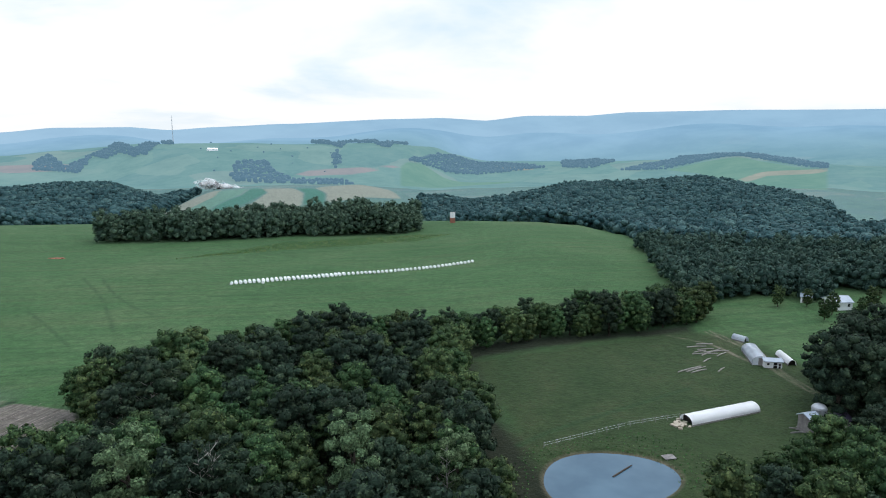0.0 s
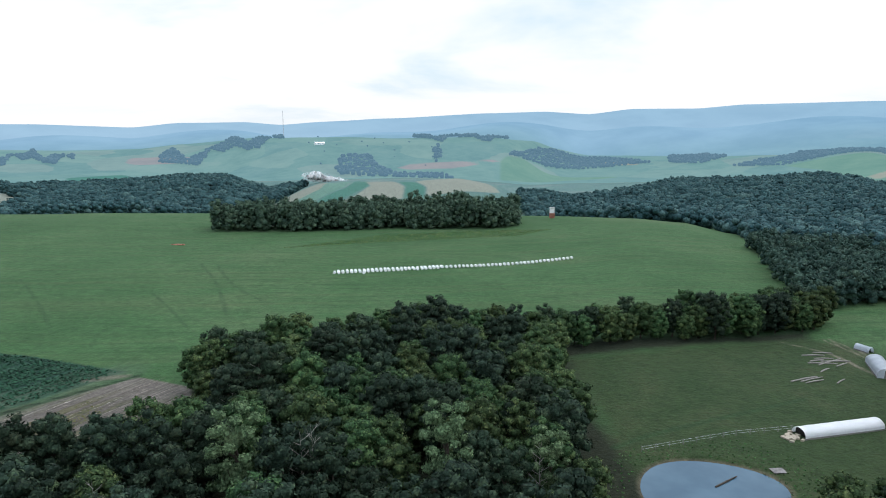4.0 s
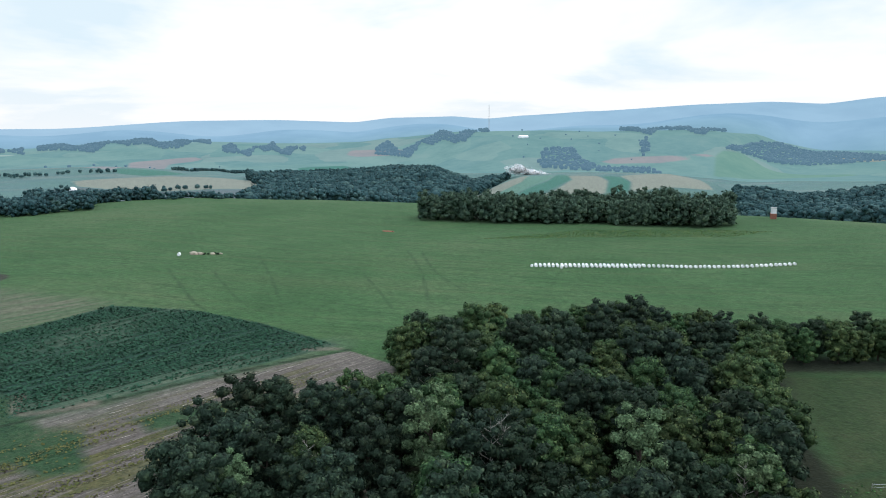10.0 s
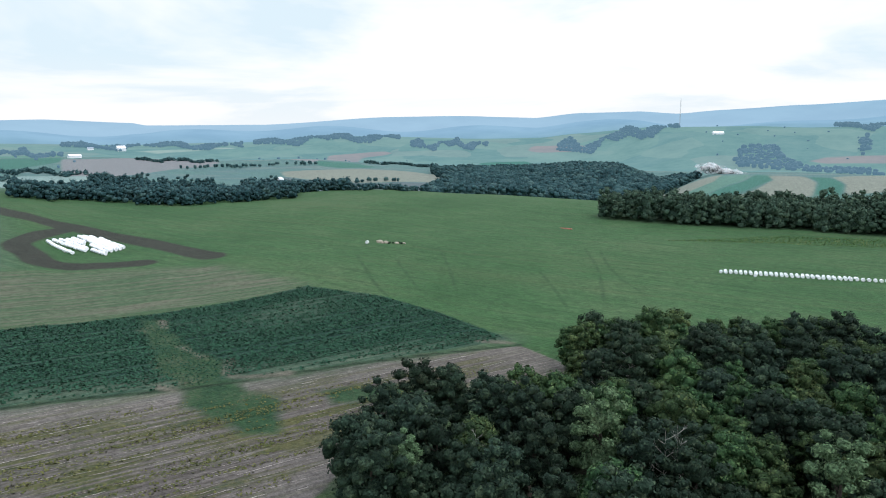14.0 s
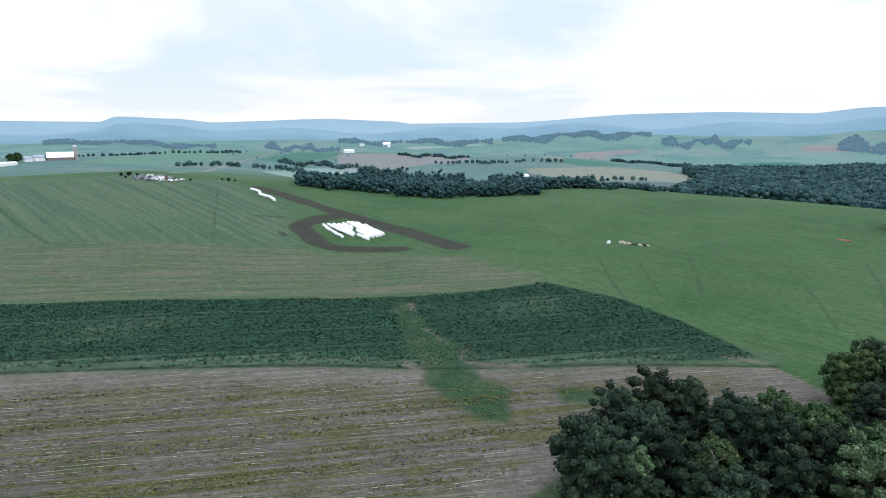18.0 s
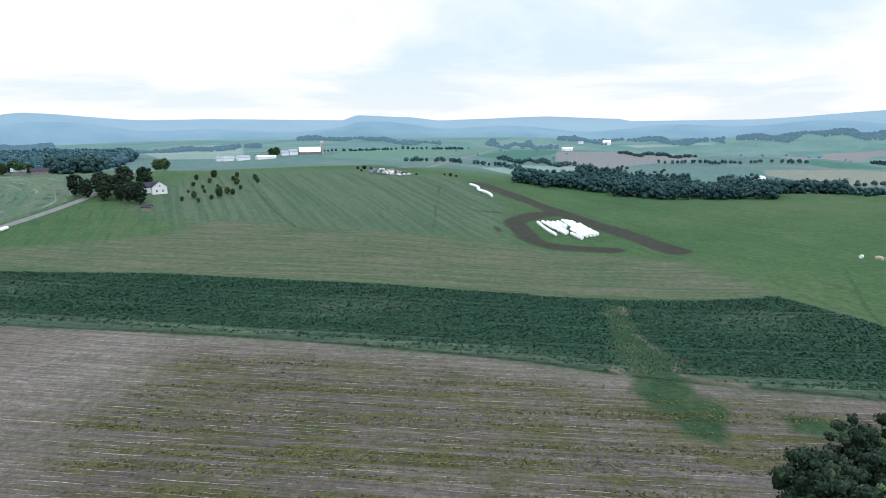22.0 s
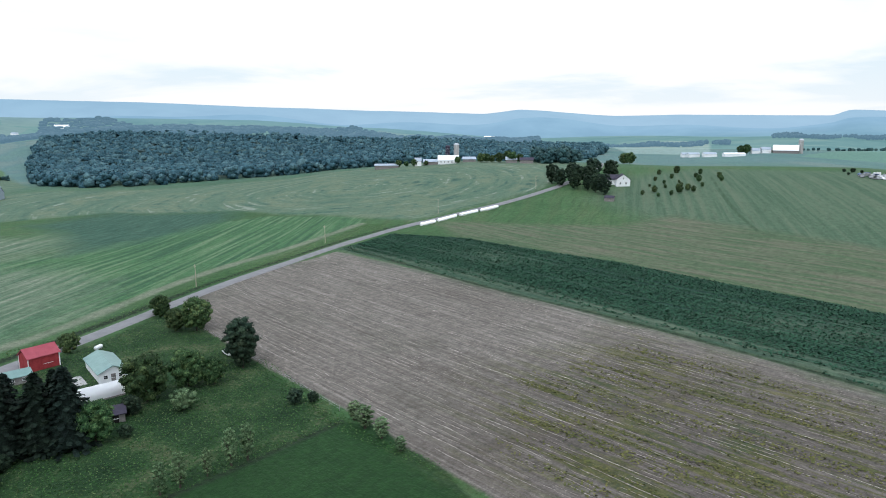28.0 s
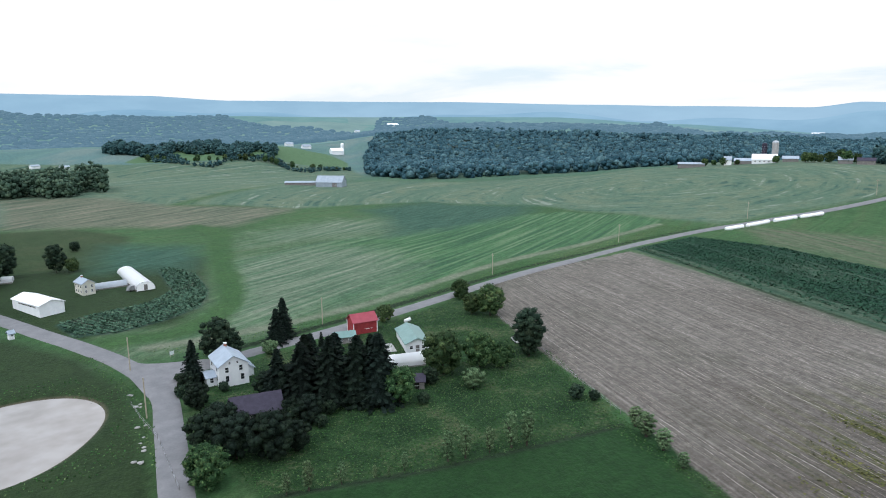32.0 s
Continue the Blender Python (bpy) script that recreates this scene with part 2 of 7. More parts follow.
# part of the sky's reflection is put into both base colours, besides the mud
WATER = water_material("pond_water", (0.05, 0.10, 0.145), (0.075, 0.135, 0.185))
MURKY = water_material("murky_sky_tinted_water", (0.27, 0.24, 0.22), (0.36, 0.33, 0.31))

# ---------------------------------------------------------------- lie of the land
EYE = 60.0


def curve(keys, a):
    """Smooth value at the bearings a (degrees, anticlockwise from north) of a list of (bearing, value)."""
    xs, ys = np.array([k[0] for k in keys], float), np.array([k[1] for k in keys], float)
    i = np.clip(np.searchsorted(xs, a) - 1, 0, len(xs) - 2)
    f = np.clip((a - xs[i]) / (xs[i + 1] - xs[i]), 0, 1)
    f = f * f * (3 - 2 * f) * 0.5 + f * 0.5
    return ys[i] * (1 - f) + ys[i + 1] * f


# the near brow: its distance, and its angle over the eye's level
BROW_R = [(-180, 420), (-60, 380), (-33, 340), (-19.5, 300), (-15.3, 380), (-11.5, 440), (1, 480), (28, 500), (47, 520), (62, 470),
          (72, 520), (87, 560), (100, 560), (117, 620), (144, 640), (155, 560), (180, 540)]
BROW_E = [(-180, -6.2), (-60, -9), (-33, -9.6), (-19.5, -11.1), (-15.3, -8.75), (-11.5, -7.34), (-7.7, -6.97), (1.2, -6.8), (28.4, -6.24),
          (38, -5.72), (47, -5.31), (51, -5.39), (59.5, -6.01), (62, -6.22), (66, -5.8), (71.4, -5.15), (74, -4.73), (78.5, -4.22),
          (81, -3.75), (87, -3.16), (99.6, -3.43), (116.6, -3.09), (121, -3.4), (127, -3.86), (133.5, -4.45), (144.5, -4.8),
          (155, -5.22), (163, -4.96), (172, -5.0), (180, -5.2)]
# the hollow behind it, and the second and third rise
HOLLOW = [(-180, -10), (-33, -14), (-19, -22), (-4, -32), (8, -22), (28, -24), (45, -16), (62, -14), (72, 2), (80, 14), (92, 18),
          (104, 12), (117, 4), (130, -6), (145, -6), (155, 2), (165, 6), (180, 4)]
RISE_R = [(-180, 1000), (-33, 1000), (-20, 1150), (-4, 1000), (3, 900), (18, 900), (23, 950), (30, 1100), (40, 1000), (53, 1200),
          (71, 1300), (92, 1000), (100, 1000), (107, 1300), (120, 1500), (133, 1600), (150, 1500), (160, 1000), (180, 1000)]
RISE_E = [(-180, -2.5), (-33, -5.3), (-28, -4.3), (-20.8, -3.3), (-12, -4.0), (-4, -5.1), (2.6, -4.96), (3.8, -4.2), (7.3, -3.56),
          (13.3, -3.54), (18.8, -3.82), (23.2, -5.2), (27, -3.7), (30, -3.5), (34, -4.2), (39.8, -4.0), (46, -3.2), (53, -2.49),
          (60, -2.58), (71, -2.05), (83, -1.95), (92.5, -2.1), (100, -2.4), (107, -2.0), (113, -1.9), (120, -1.3), (127, -1.1),
          (133, -0.55), (144, -0.4), (150, -0.9), (156, -1.7), (165, -1.9), (172, -1.6), (180, -1.6)]
DIP = [(-180, -25), (-20, -30), (0, -45), (10, -30), (30, -30), (60, -25), (90, 10), (110, 0), (140, 20), (160, 15), (180, 10)]
CREST_R = [(-180, 2200), (-33, 1800), (-15, 2300), (-3, 2600), (3, 2000), (20, 2000), (30, 2300), (50, 2500), (70, 2400), (90, 2200),
           (110, 2600), (140, 2600), (180, 2200)]
CREST_E = [(-180, 0.2), (-33, -1.9), (-29, -1.75), (-23.7, -1.1), (-18, -1.3), (-12, -1.5), (-4, -1.5), (-1, -1.0), (1, -0.35), (5, 0.1), (10.8, 0.02),
           (13, -0.03), (17, 0.06), (24.5, 0.05), (30, -0.45), (33, -0.75), (38, -0.8), (46, -0.7), (52, -0.62), (58, -1.0), (66, -1.2),
           (75, -0.8), (84, -0.9), (92, -0.8), (100, -0.9), (113, -1.1), (125, -0.2), (135, 0.35), (150, 0.6), (165, 0.75), (180, 0.9)]
RIDGE_E = [(-180, 2.0), (-33, 2.32), (-23, 2.5), (-15.5, 2.47), (-12, 2.24), (-7.3, 2.29), (-3.7, 1.91), (0, 2.14), (4.7, 2.05), (13, 1.66),
           (19, 1.37), (22, 1.13), (25, 1.33), (30, 1.25), (33.4, 0.9), (40, 1.1), (46, 1.04), (56, 0.44), (65, 0.4), (66.2, 0.6),
           (72, 0.85), (81, 0.6), (83.7, 0.88), (88, 1.06), (89.2, 0.67), (99.6, 0.8), (104.7, 0.73), (112.6, 1.28), (115.6, 0.95),
           (124.6, 1.2), (132, 1.42), (144, 1.79), (162, 1.99), (168, 2.33), (180, 2.4)]
RIDGE_R = 4500.0


def pchip(rs, zs, r):
    """Monotone cubic through the control heights zs at the distances rs, one set for each point."""
    h = rs[1:] - rs[:-1]
    d = (zs[1:] - zs[:-1]) / h
    m = np.zeros_like(zs)
    same = d[1:] * d[:-1] > 0
    with np.errstate(divide="ignore", invalid="ignore"):
        m[1:-1] = np.where(same, 2 * d[1:] * d[:-1] / (d[1:] + d[:-1]), 0)
    z = np.where(r <= rs[0], zs[0], zs[-1])
    for k in range(len(h)):
        t = (r - rs[k]) / h[k]
        p = ((1 + 2 * t) * (1 - t) ** 2 * zs[k] + t * (1 - t) ** 2 * h[k] * m[k]
             + t * t * (3 - 2 * t) * zs[k + 1] + t * t * (t - 1) * h[k] * m[k + 1])
        z = np.where((t > 0) & (t <= 1), p, z)
    return z


def land(x, y):
    """Height of the bare land at x, y (arrays)."""
    x, y = np.asarray(x, float), np.asarray(y, float)
    r, a = np.hypot(x, y), np.degrees(np.arctan2(-x, y))
    up = lambda e, d: EYE + d * np.tan(np.radians(e))
    r1, r2, r3 = curve(BROW_R, a), curve(RISE_R, a), curve(CREST_R, a)
    z1, z2, z3 = up(curve(BROW_E, a), r1), up(curve(RISE_E, a), r2), up(curve(CREST_E, a), r3)
    z4 = up(curve(RIDGE_E, a), RIDGE_R)
    fold = up(curve(RIDGE_E, a) * 0.62 - 0.42 + 0.26 * np.sin(a / 4.3 + 1) + 0.16 * np.sin(a / 1.9), 3500)  # a nearer fold of the ridge
    hollow = np.minimum(curve(HOLLOW, a), z1 - 3)
    dip = np.minimum(curve(DIP, a), np.minimum(z2, z3) - 4)
    one = np.ones_like(r)
    rs = np.stack([one * 130, r1, r1 + (r2 - r1) * 0.45, r2, r2 + (r3 - r2) * 0.5, r3, np.minimum(r3 + 500, 3200), one * 3500, one * 3900, one * RIDGE_R, one * 4800])
    zs = np.stack([one * 0, z1, hollow, z2, dip, z3, np.minimum(np.minimum(z3 - 25, z3 * 0.5), fold - 20), fold, np.minimum(fold - 30, z4 - 60), z4, z4 - 40])
    z = pchip(rs, zs, r)
    swell = np.sin(x / 61 + 1.3) * np.sin(y / 53 + 0.4) + 0.6 * np.sin(x / 31 - y / 43)
    far = np.sin(x / 230 + y / 510) * np.sin(y / 190 - 1) * np.clip((r - 900) / 900, 0, 1) * np.clip((4400 - r) / 900, 0, 1)
    return z + 0.35 * swell * np.clip((r - 160) / 200, 0, 1) + 5 * far
# ---------------------------------------------------------------- plan of the fields (x east, y north)
FIELDS = {
    "soil": [[(-232, -185), (-212, -111), (-196, -52), (-183, -12), (-160, 42), (-141, 73), (-121, 114), (-101, 147), (-84, 143), (-78, 132),
              (-88, 112), (-90, 96), (-86, 70), (-78, 50), (-76, 10), (-86, -30), (-106, -82), (-118, -121), (-131, -156), (-150, -186), (-190, -192)]],
    "weedy": [[(-186, -40), (-160, 30), (-132, 78), (-104, 134), (-92, 130), (-92, 90), (-84, 40), (-86, -10), (-104, -52), (-140, -62)]],
    "sward": [[(-146, 72), (-141, 82), (-130, 79), (-121, 82), (-112, 76), (-107, 71), (-112, 66), (-120, 67), (-133, 65)], [(-120, 90), (-102, 110), (-98, 104), (-110, 88)],
              [(-205, 88), (-197, 92), (-168, 85), (-152, 86), (-142, 81), (-143, 73), (-156, 71), (-179, 79)]],
    "crop": [[(-236, -187), (-270, -180), (-273, -142), (-261, -69), (-238, 6), (-220, 58), (-206, 95), (-199, 122), (-197, 147), (-166, 157), (-138, 156), (-106, 150),
              (-121, 116), (-141, 75), (-160, 43), (-183, -10), (-196, -50), (-212, -110)]],
    "mown": [[(-300, -172), (-322, -82), (-352, -60), (-318, 10), (-290, 74), (-252, 142), (-198, 150), (-199, 122), (-206, 95), (-220, 58), (-238, 6), (-261, -69), (-273, -142)]],
    "creek": [[(-97, -362), (-104, -350), (-96, -340), (-90, -345)]],
    "bright": [[(-88, -276), (-134, -294), (-257, -304), (-283, -291), (-285, -210), (-187, -215), (-102, -192), (-58, -187), (-64, -221)],
               [(-294, -284), (-300, -224), (-293, -212), (-284, -212), (-283, -291)]],
    "pale": [[(-88, -276), (-120, -288), (-150, -270), (-150, -235), (-120, -200), (-58, -187), (-64, -221)], [(-31, -184), (-58, -183), (-58, -190), (-34, -197)],
             [(-99, -298), (-137, -300), (-175, -296), (-220, -330), (-170, -345), (-120, -330)]],
    "swath": [[(-300, -186), (-345, -170), (-400, -156), (-470, -156), (-600, -182), (-640, -330), (-560, -380), (-500, -392), (-320, -535), (-230, -562), (-112, -440), (-169, -397), (-265, -390),
               (-303, -320), (-300, -226)], [(0, -412), (-100, -442), (-230, -566), (-330, -600), (-440, -840), (-150, -850), (-20, -890), (40, -700)]],
    "leafcrop": [[(-202, -374), (-265, -388), (-300, -320), (-280, -300), (-175, -290), (-200, -340)], [(-36, -286), (-52, -278), (-66, -272), (-78, -288), (-82, -314), (-46, -335)]],
    "tan": [[(-16, -546), (-70, -511), (-101, -438), (-169, -395), (-112, -352), (-90, -362), (-10, -404)], [(-573, -1760), (-728, -1848), (-830, -1819), (-760, -1730)]],
    "light_crop": [[(-147, -854), (-217, -961), (-290, -1040), (-474, -979), (-471, -908), (-437, -842)]],
    "hayfield": [[(-478, -110), (-540, -78), (-530, 24), (-500, 97), (-416, 106), (-339, 91), (-294, 81), (-303, 17), (-324, -38), (-343, -75), (-384, -112)]],
    "lawn": [[(-30, -97), (-64, -87.5), (-101, -80), (-103, -74), (-95, -53), (-70, -20), (-20, -40)]],
    "rough": [[(-33, -98), (-64, -88), (-101, -80.4), (-118, -121), (-132, -158), (-146, -182), (-110, -172), (-76, -164), (-40, -160), (-32, -130)]],
    "paddock": [[(30, -90), (-12, -80), (-20, -112), (-25, -160), (-18, -190), (-4, -216), (30, -240)], [(-8, -222), (-20, -206), (-46, -204), (-62, -222), (-72, -262), (-80, -290), (-60, -300), (-40, -296), (0, -300), (20, -290)]],
    "garden": [[(-16, -224), (-19, -209), (-29, -205), (-44, -209), (-57, -217), (-65, -235), (-68, -262), (-63, -278), (-57, -277), (-55, -256), (-54, -243), (-44, -232), (-28, -229)]],
    "graze": [[(6, 177), (78, 206), (92, 196), (100, 160), (100, 130), (74, 104), (30, 88), (12, 96), (14, 133)], [(0, -300), (-40, -296), (-62, -350), (-40, -385), (0, -400)]],
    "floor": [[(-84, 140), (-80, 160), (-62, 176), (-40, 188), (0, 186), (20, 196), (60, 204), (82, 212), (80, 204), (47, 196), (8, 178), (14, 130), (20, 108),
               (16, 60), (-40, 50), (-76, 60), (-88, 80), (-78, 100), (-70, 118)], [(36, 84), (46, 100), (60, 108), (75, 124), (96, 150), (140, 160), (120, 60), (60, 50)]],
}
TRACKS = {  # centre lines and widths
    "plough": [([(-479, 104), (-420, 117), (-375, 130), (-320, 142), (-269, 149)], 7.0), ([(-372, 128), (-360, 112), (-345, 98), (-336, 93), (-316, 92), (-297, 92), (-286, 100), (-281, 112), (-277, 122)], 6.0), ([(-368, 78), (-365, 84), (-363, 92)], 2.2), ([(-325, 80), (-316, 80)], 1.6)],
    "far_tan_road": [([(-583, 57), (-854, 139), (-1144, 264), (-1500, 400)], 4.0), ([(-150, 1960), (-280, 1900), (-420, 1700)], 3.0)],
    # dark lines; the first is drawn in place of the lawn's hedge
    "ditch": [([(-33, -97.5), (-64, -88), (-101, -80.4)], 0.8), ([(-46, -172), (-76, -176.5), (-107, -182.5), (-160, -194.5), (-200, -198.5), (-235, -197.5), (-265, -193), (-288, -187)], 1.3), ([(-240, -186), (-212, -110), (-196, -51), (-183, -11), (-160, 43), (-141, 74), (-121, 115), (-101, 148)], 0.7)],
    "wheel": [([(-156, 281), (-129, 244), (-105, 204)], 0.35), ([(-150, 284), (-124, 247), (-101, 224)], 0.3), ([(-146, 226), (-130, 210), (-111, 189)], 0.3), ([(-224, 195), (-180, 166), (-165, 158)], 0.35),
              ([(-205, 201), (-165, 173)], 0.3), ([(-207, 232), (-174, 202), (-154, 182)], 0.35), ([(-128, 166), (-134, 184), (-112, 188)], 0.3), ([(-464, 74), (-368, 56), (-314, 46)], 0.4),
              ([(-490, -62), (-383, -37), (-329, -20)], 0.6), ([(61, 156), (26, 134), (15, 125)], 0.5)],
    "bare": [([(-152, 88), (-143, 82), (-137, 86), (-133, 92)], 1.3), ([(-172, 84), (-160, 84)], 0.4), ([(-198, 92), (-190, 89)], 0.7), ([(-149, 67), (-144, 68)], 0.9), ([(-104, 147), (-112, 143)], 1.0)],
    "stripe": [([(-34, -187), (-58, -185), (-100, -189), (-183, -211), (-286, -210)], 2.2)],
    "rut": [([(97, 138), (91, 152), (89.2, 166), (91, 184), (85, 205)], 0.32), ([(95.2, 137.4), (89.2, 151.4), (87.4, 167), (89.2, 183), (83.2, 204)], 0.32), ([(88, 168), (84, 176), (80, 190), (70, 200)], 0.5)],
    "dirt": [([(-164, -20), (-150, -22), (-128, -34), (-104, -50)], 1.0), ([(-63, 96), (-57, 88), (-50, 77)], 1.8), ([(-52, -236), (-60, -244), (-63, -250)], 1.5)],
    "creek": [([(-95, -362), (-100, -340), (-86, -290), (-78, -258), (-66, -216), (-46, -196), (-28, -198)], 5.0)],
    "sward": [([(-240, -186), (-212, -110), (-196, -51), (-183, -11), (-160, 43), (-141, 74), (-121, 115), (-101, 148)], 0.6)],
}
# fields and strips of the distant farmland, by the look of their cover
FAR_FIELDS = {
    "far_light": [[(-314, 782), (-297, 810), (-289, 867), (-258, 879), (-250, 819), (-269, 745)], [(-108, 1708), (-52, 1815), (219, 1836), (103, 1702), (-95, 1499)],
                  [(611, 1830), (733, 1851), (811, 1829), (816, 1715), (876, 1516), (714, 1228), (682, 1275), (665, 1411), (624, 1566), (659, 1694)],
                  [(-1858, 173), (-1978, 690), (-1142, 254), (-884, 95), (-915, -17)], [(313, 3693), (520, 3438), (540, 3216), (286, 2418), (219, 3676)]],
    "far_green": [[(-266, 746), (-247, 816), (-252, 877), (-228, 856), (-220, 822), (-229, 776), (-241, 739)], [(-162, 767), (-170, 822), (-190, 856), (-165, 855), (-146, 821), (-140, 775)],
                  [(-940, 725), (-900, 790), (-795, 746), (-818, 684), (-860, 675)], [(-1084, 1381), (-1025, 1505), (-967, 1459), (-803, 1117), (-811, 1042)], [(-1015, 208), (-1234, 340), (-1221, 425), (-1119, 379), (-1008, 277)]],
    "far_tan": [[(-350, 788), (-345, 877), (-293, 881), (-281, 815), (-314, 782)], [(-234, 735), (-222, 775), (-218, 826), (-233, 856), (-193, 855), (-173, 822), (-163, 762)],
                [(-137, 776), (-144, 822), (-166, 860), (-118, 932), (-80, 950), (-53, 846)], [(687, 1540), (755, 1583), (889, 1538), (856, 1480), (742, 1527), (682, 1488)], [(66, 2138), (232, 2281), (305, 2061), (181, 2122)],
                [(-849, 592), (-791, 706), (-623, 752), (-600, 666), (-704, 587), (-805, 570)]],
    "far_pale": [[(-807, 179), (-921, 269), (-950, 414), (-877, 356), (-647, 201), (-722, 185)], [(166, 3891), (606, 3828), (600, 3783), (295, 3881)], [(1317, 3352), (1790, 3131), (1737, 3035), (1337, 3268)],
                 [(-2886, -2347), (-3196, -1976), (-3294, -1651), (-2296, -1421)], [(-1994, 871), (-1942, 1193), (-1907, 1171), (-1915, 912)], [(-1897, -537), (-2042, -345), (-1769, -229), (-970, -125), (-1076, -262)]],
    "far_brown": [[(-811, 529), (-800, 566), (-699, 583), (-596, 661), (-500, 560), (-688, 494)]],
    "far_fallow": [[(-347, 1566), (-321, 1605), (-223, 1647), (-127, 1694), (-85, 1709), (-214, 1586), (-317, 1550)], [(-39, 3380), (256, 3777), (423, 3589), (441, 3486), (120, 3457), (9, 3340)],
                   [(-1003, 724), (-1582, 1282), (-1493, 1427), (-1416, 1403), (-1463, 1308), (-910, 701)], [(-1179, 405), (-1166, 526), (-993, 588), (-999, 516), (-928, 381), (-926, 315)],
                   [(-1168, 1750), (-1023, 1777), (-916, 1724), (-980, 1698), (-1114, 1643)], [(-1108, 376), (-1228, 528), (-1300, 700), (-1035, 606), (-969, 432), (-947, 357)]],
}
# tones of these covers, with bluish haze already mixed into the colours
FAR_TONES = {"far_light": ((0.128, 0.262, 0.208), (0.165, 0.300, 0.235)), "far_green": ((0.060, 0.190, 0.150), (0.085, 0.225, 0.175)), "far_tan": ((0.260, 0.285, 0.235), (0.340, 0.345, 0.285)),
             "far_pale": ((0.240, 0.370, 0.340), (0.340, 0.430, 0.400)), "far_brown": ((0.125, 0.165, 0.180), (0.160, 0.195, 0.205)), "far_fallow": ((0.255, 0.262, 0.275), (0.315, 0.298, 0.300))}
PONDS = [((30, 112), 12.2, 10.5, 0.2), ((2.5, -148.6), 19.3, 20.6, 0.0)]


def inside_distance(poly, x, y):
    """Signed distance to a polygon's edge, positive inside."""
    p = np.array(poly, float)
    q = np.roll(p, -1, 0)
    best, ins = np.full(x.shape, 1e9), np.zeros(x.shape, bool)
    for (ax, ay), (bx, by) in zip(p, q):
        ex, ey = bx - ax, by - ay
        t = np.clip(((x - ax) * ex + (y - ay) * ey) / (ex * ex + ey * ey), 0, 1)
        best = np.minimum(best, (x - ax - t * ex) ** 2 + (y - ay - t * ey) ** 2)
        if ey:
            cross = (ay > y) != (by > y)
            ins ^= cross & (x < ex * (y - ay) / ey + ax)
    return np.where(ins, 1, -1) * np.sqrt(best)


def line_distance(pts, x, y):
    best = np.full(x.shape, 1e9)
    for (ax, ay), (bx, by) in zip(pts, pts[1:]):
        ex, ey = bx - ax, by - ay
        t = np.clip(((x - ax) * ex + (y - ay) * ey) / (ex * ex + ey * ey), 0, 1)
        best = np.minimum(best, (x - ax - t * ex) ** 2 + (y - ay - t * ey) ** 2)
    return np.sqrt(best)


def pond_distance(k, x, y):
    (px, py), ra, rb, turn = PONDS[k]
    dx, dy = x - px, y - py
    c, s = math.cos(turn), math.sin(turn)
    u, v = (c * dx + s * dy) / ra, (-s * dx + c * dy) / rb
    a = np.arctan2(v, u)
    wob = 1 + 0.06 * np.sin(2 * a + 0.7) + 0.05 * np.sin(3 * a + 2 + k)
    return (1 - np.hypot(u, v) / wob) * min(ra, rb)


ROAD_A = [(-10, -20), (-15, -70), (-22, -108), (-27, -134), (-30, -154), (-27, -176), (-20, -197), (-12, -216), (-2, -240), (12, -270), (30, -300)]
ROAD_B = [(-29, -158), (-44, -165), (-76, -170), (-107, -176), (-160, -188), (-200, -192), (-235, -191), (-265, -187), (-291, -180), (-342, -163), (-400, -150), (-440, -146), (-520, -150), (-600, -170)]


def smooth_line(pts, n=6):
    """Catmull-Rom line through pts."""
    p = [Vector(q) for q in pts]
    p = [p[0] * 2 - p[1]] + p + [p[-1] * 2 - p[-2]]
    out = []
    for i in range(1, len(p) - 2):
        for k in range(n):
            t = k / n
            out.append(0.5 * (2 * p[i] + (p[i + 1] - p[i - 1]) * t + (2 * p[i - 1] - 5 * p[i] + 4 * p[i + 1] - p[i + 2]) * t * t
                              + (3 * p[i] - p[i - 1] - 3 * p[i + 1] + p[i + 2]) * t ** 3))
    out.append(p[-2])
    return [tuple(q) for q in out]


def ground_height(x, y):
    """The land with the ponds dug out and the roads' ditches."""
    x, y = np.asarray(x, float), np.asarray(y, float)
    z = land(x, y)
    for k in range(len(PONDS)):
        d = pond_distance(k, x, y)
        z = np.where(d > -6, z * np.clip(-d / 6, 0, 1), z)
        z = z - 1.6 * np.clip((d + 1.2) / 4, 0, 1)
    for line in (ROAD_A, ROAD_B):
        d = line_distance(line, x, y)
        z = z - 0.45 * np.exp(-((d - 4.6) / 1.0) ** 2)
    return z


def gz(x, y):
    return float(ground_height(np.array([x]), np.array([y]))[0])


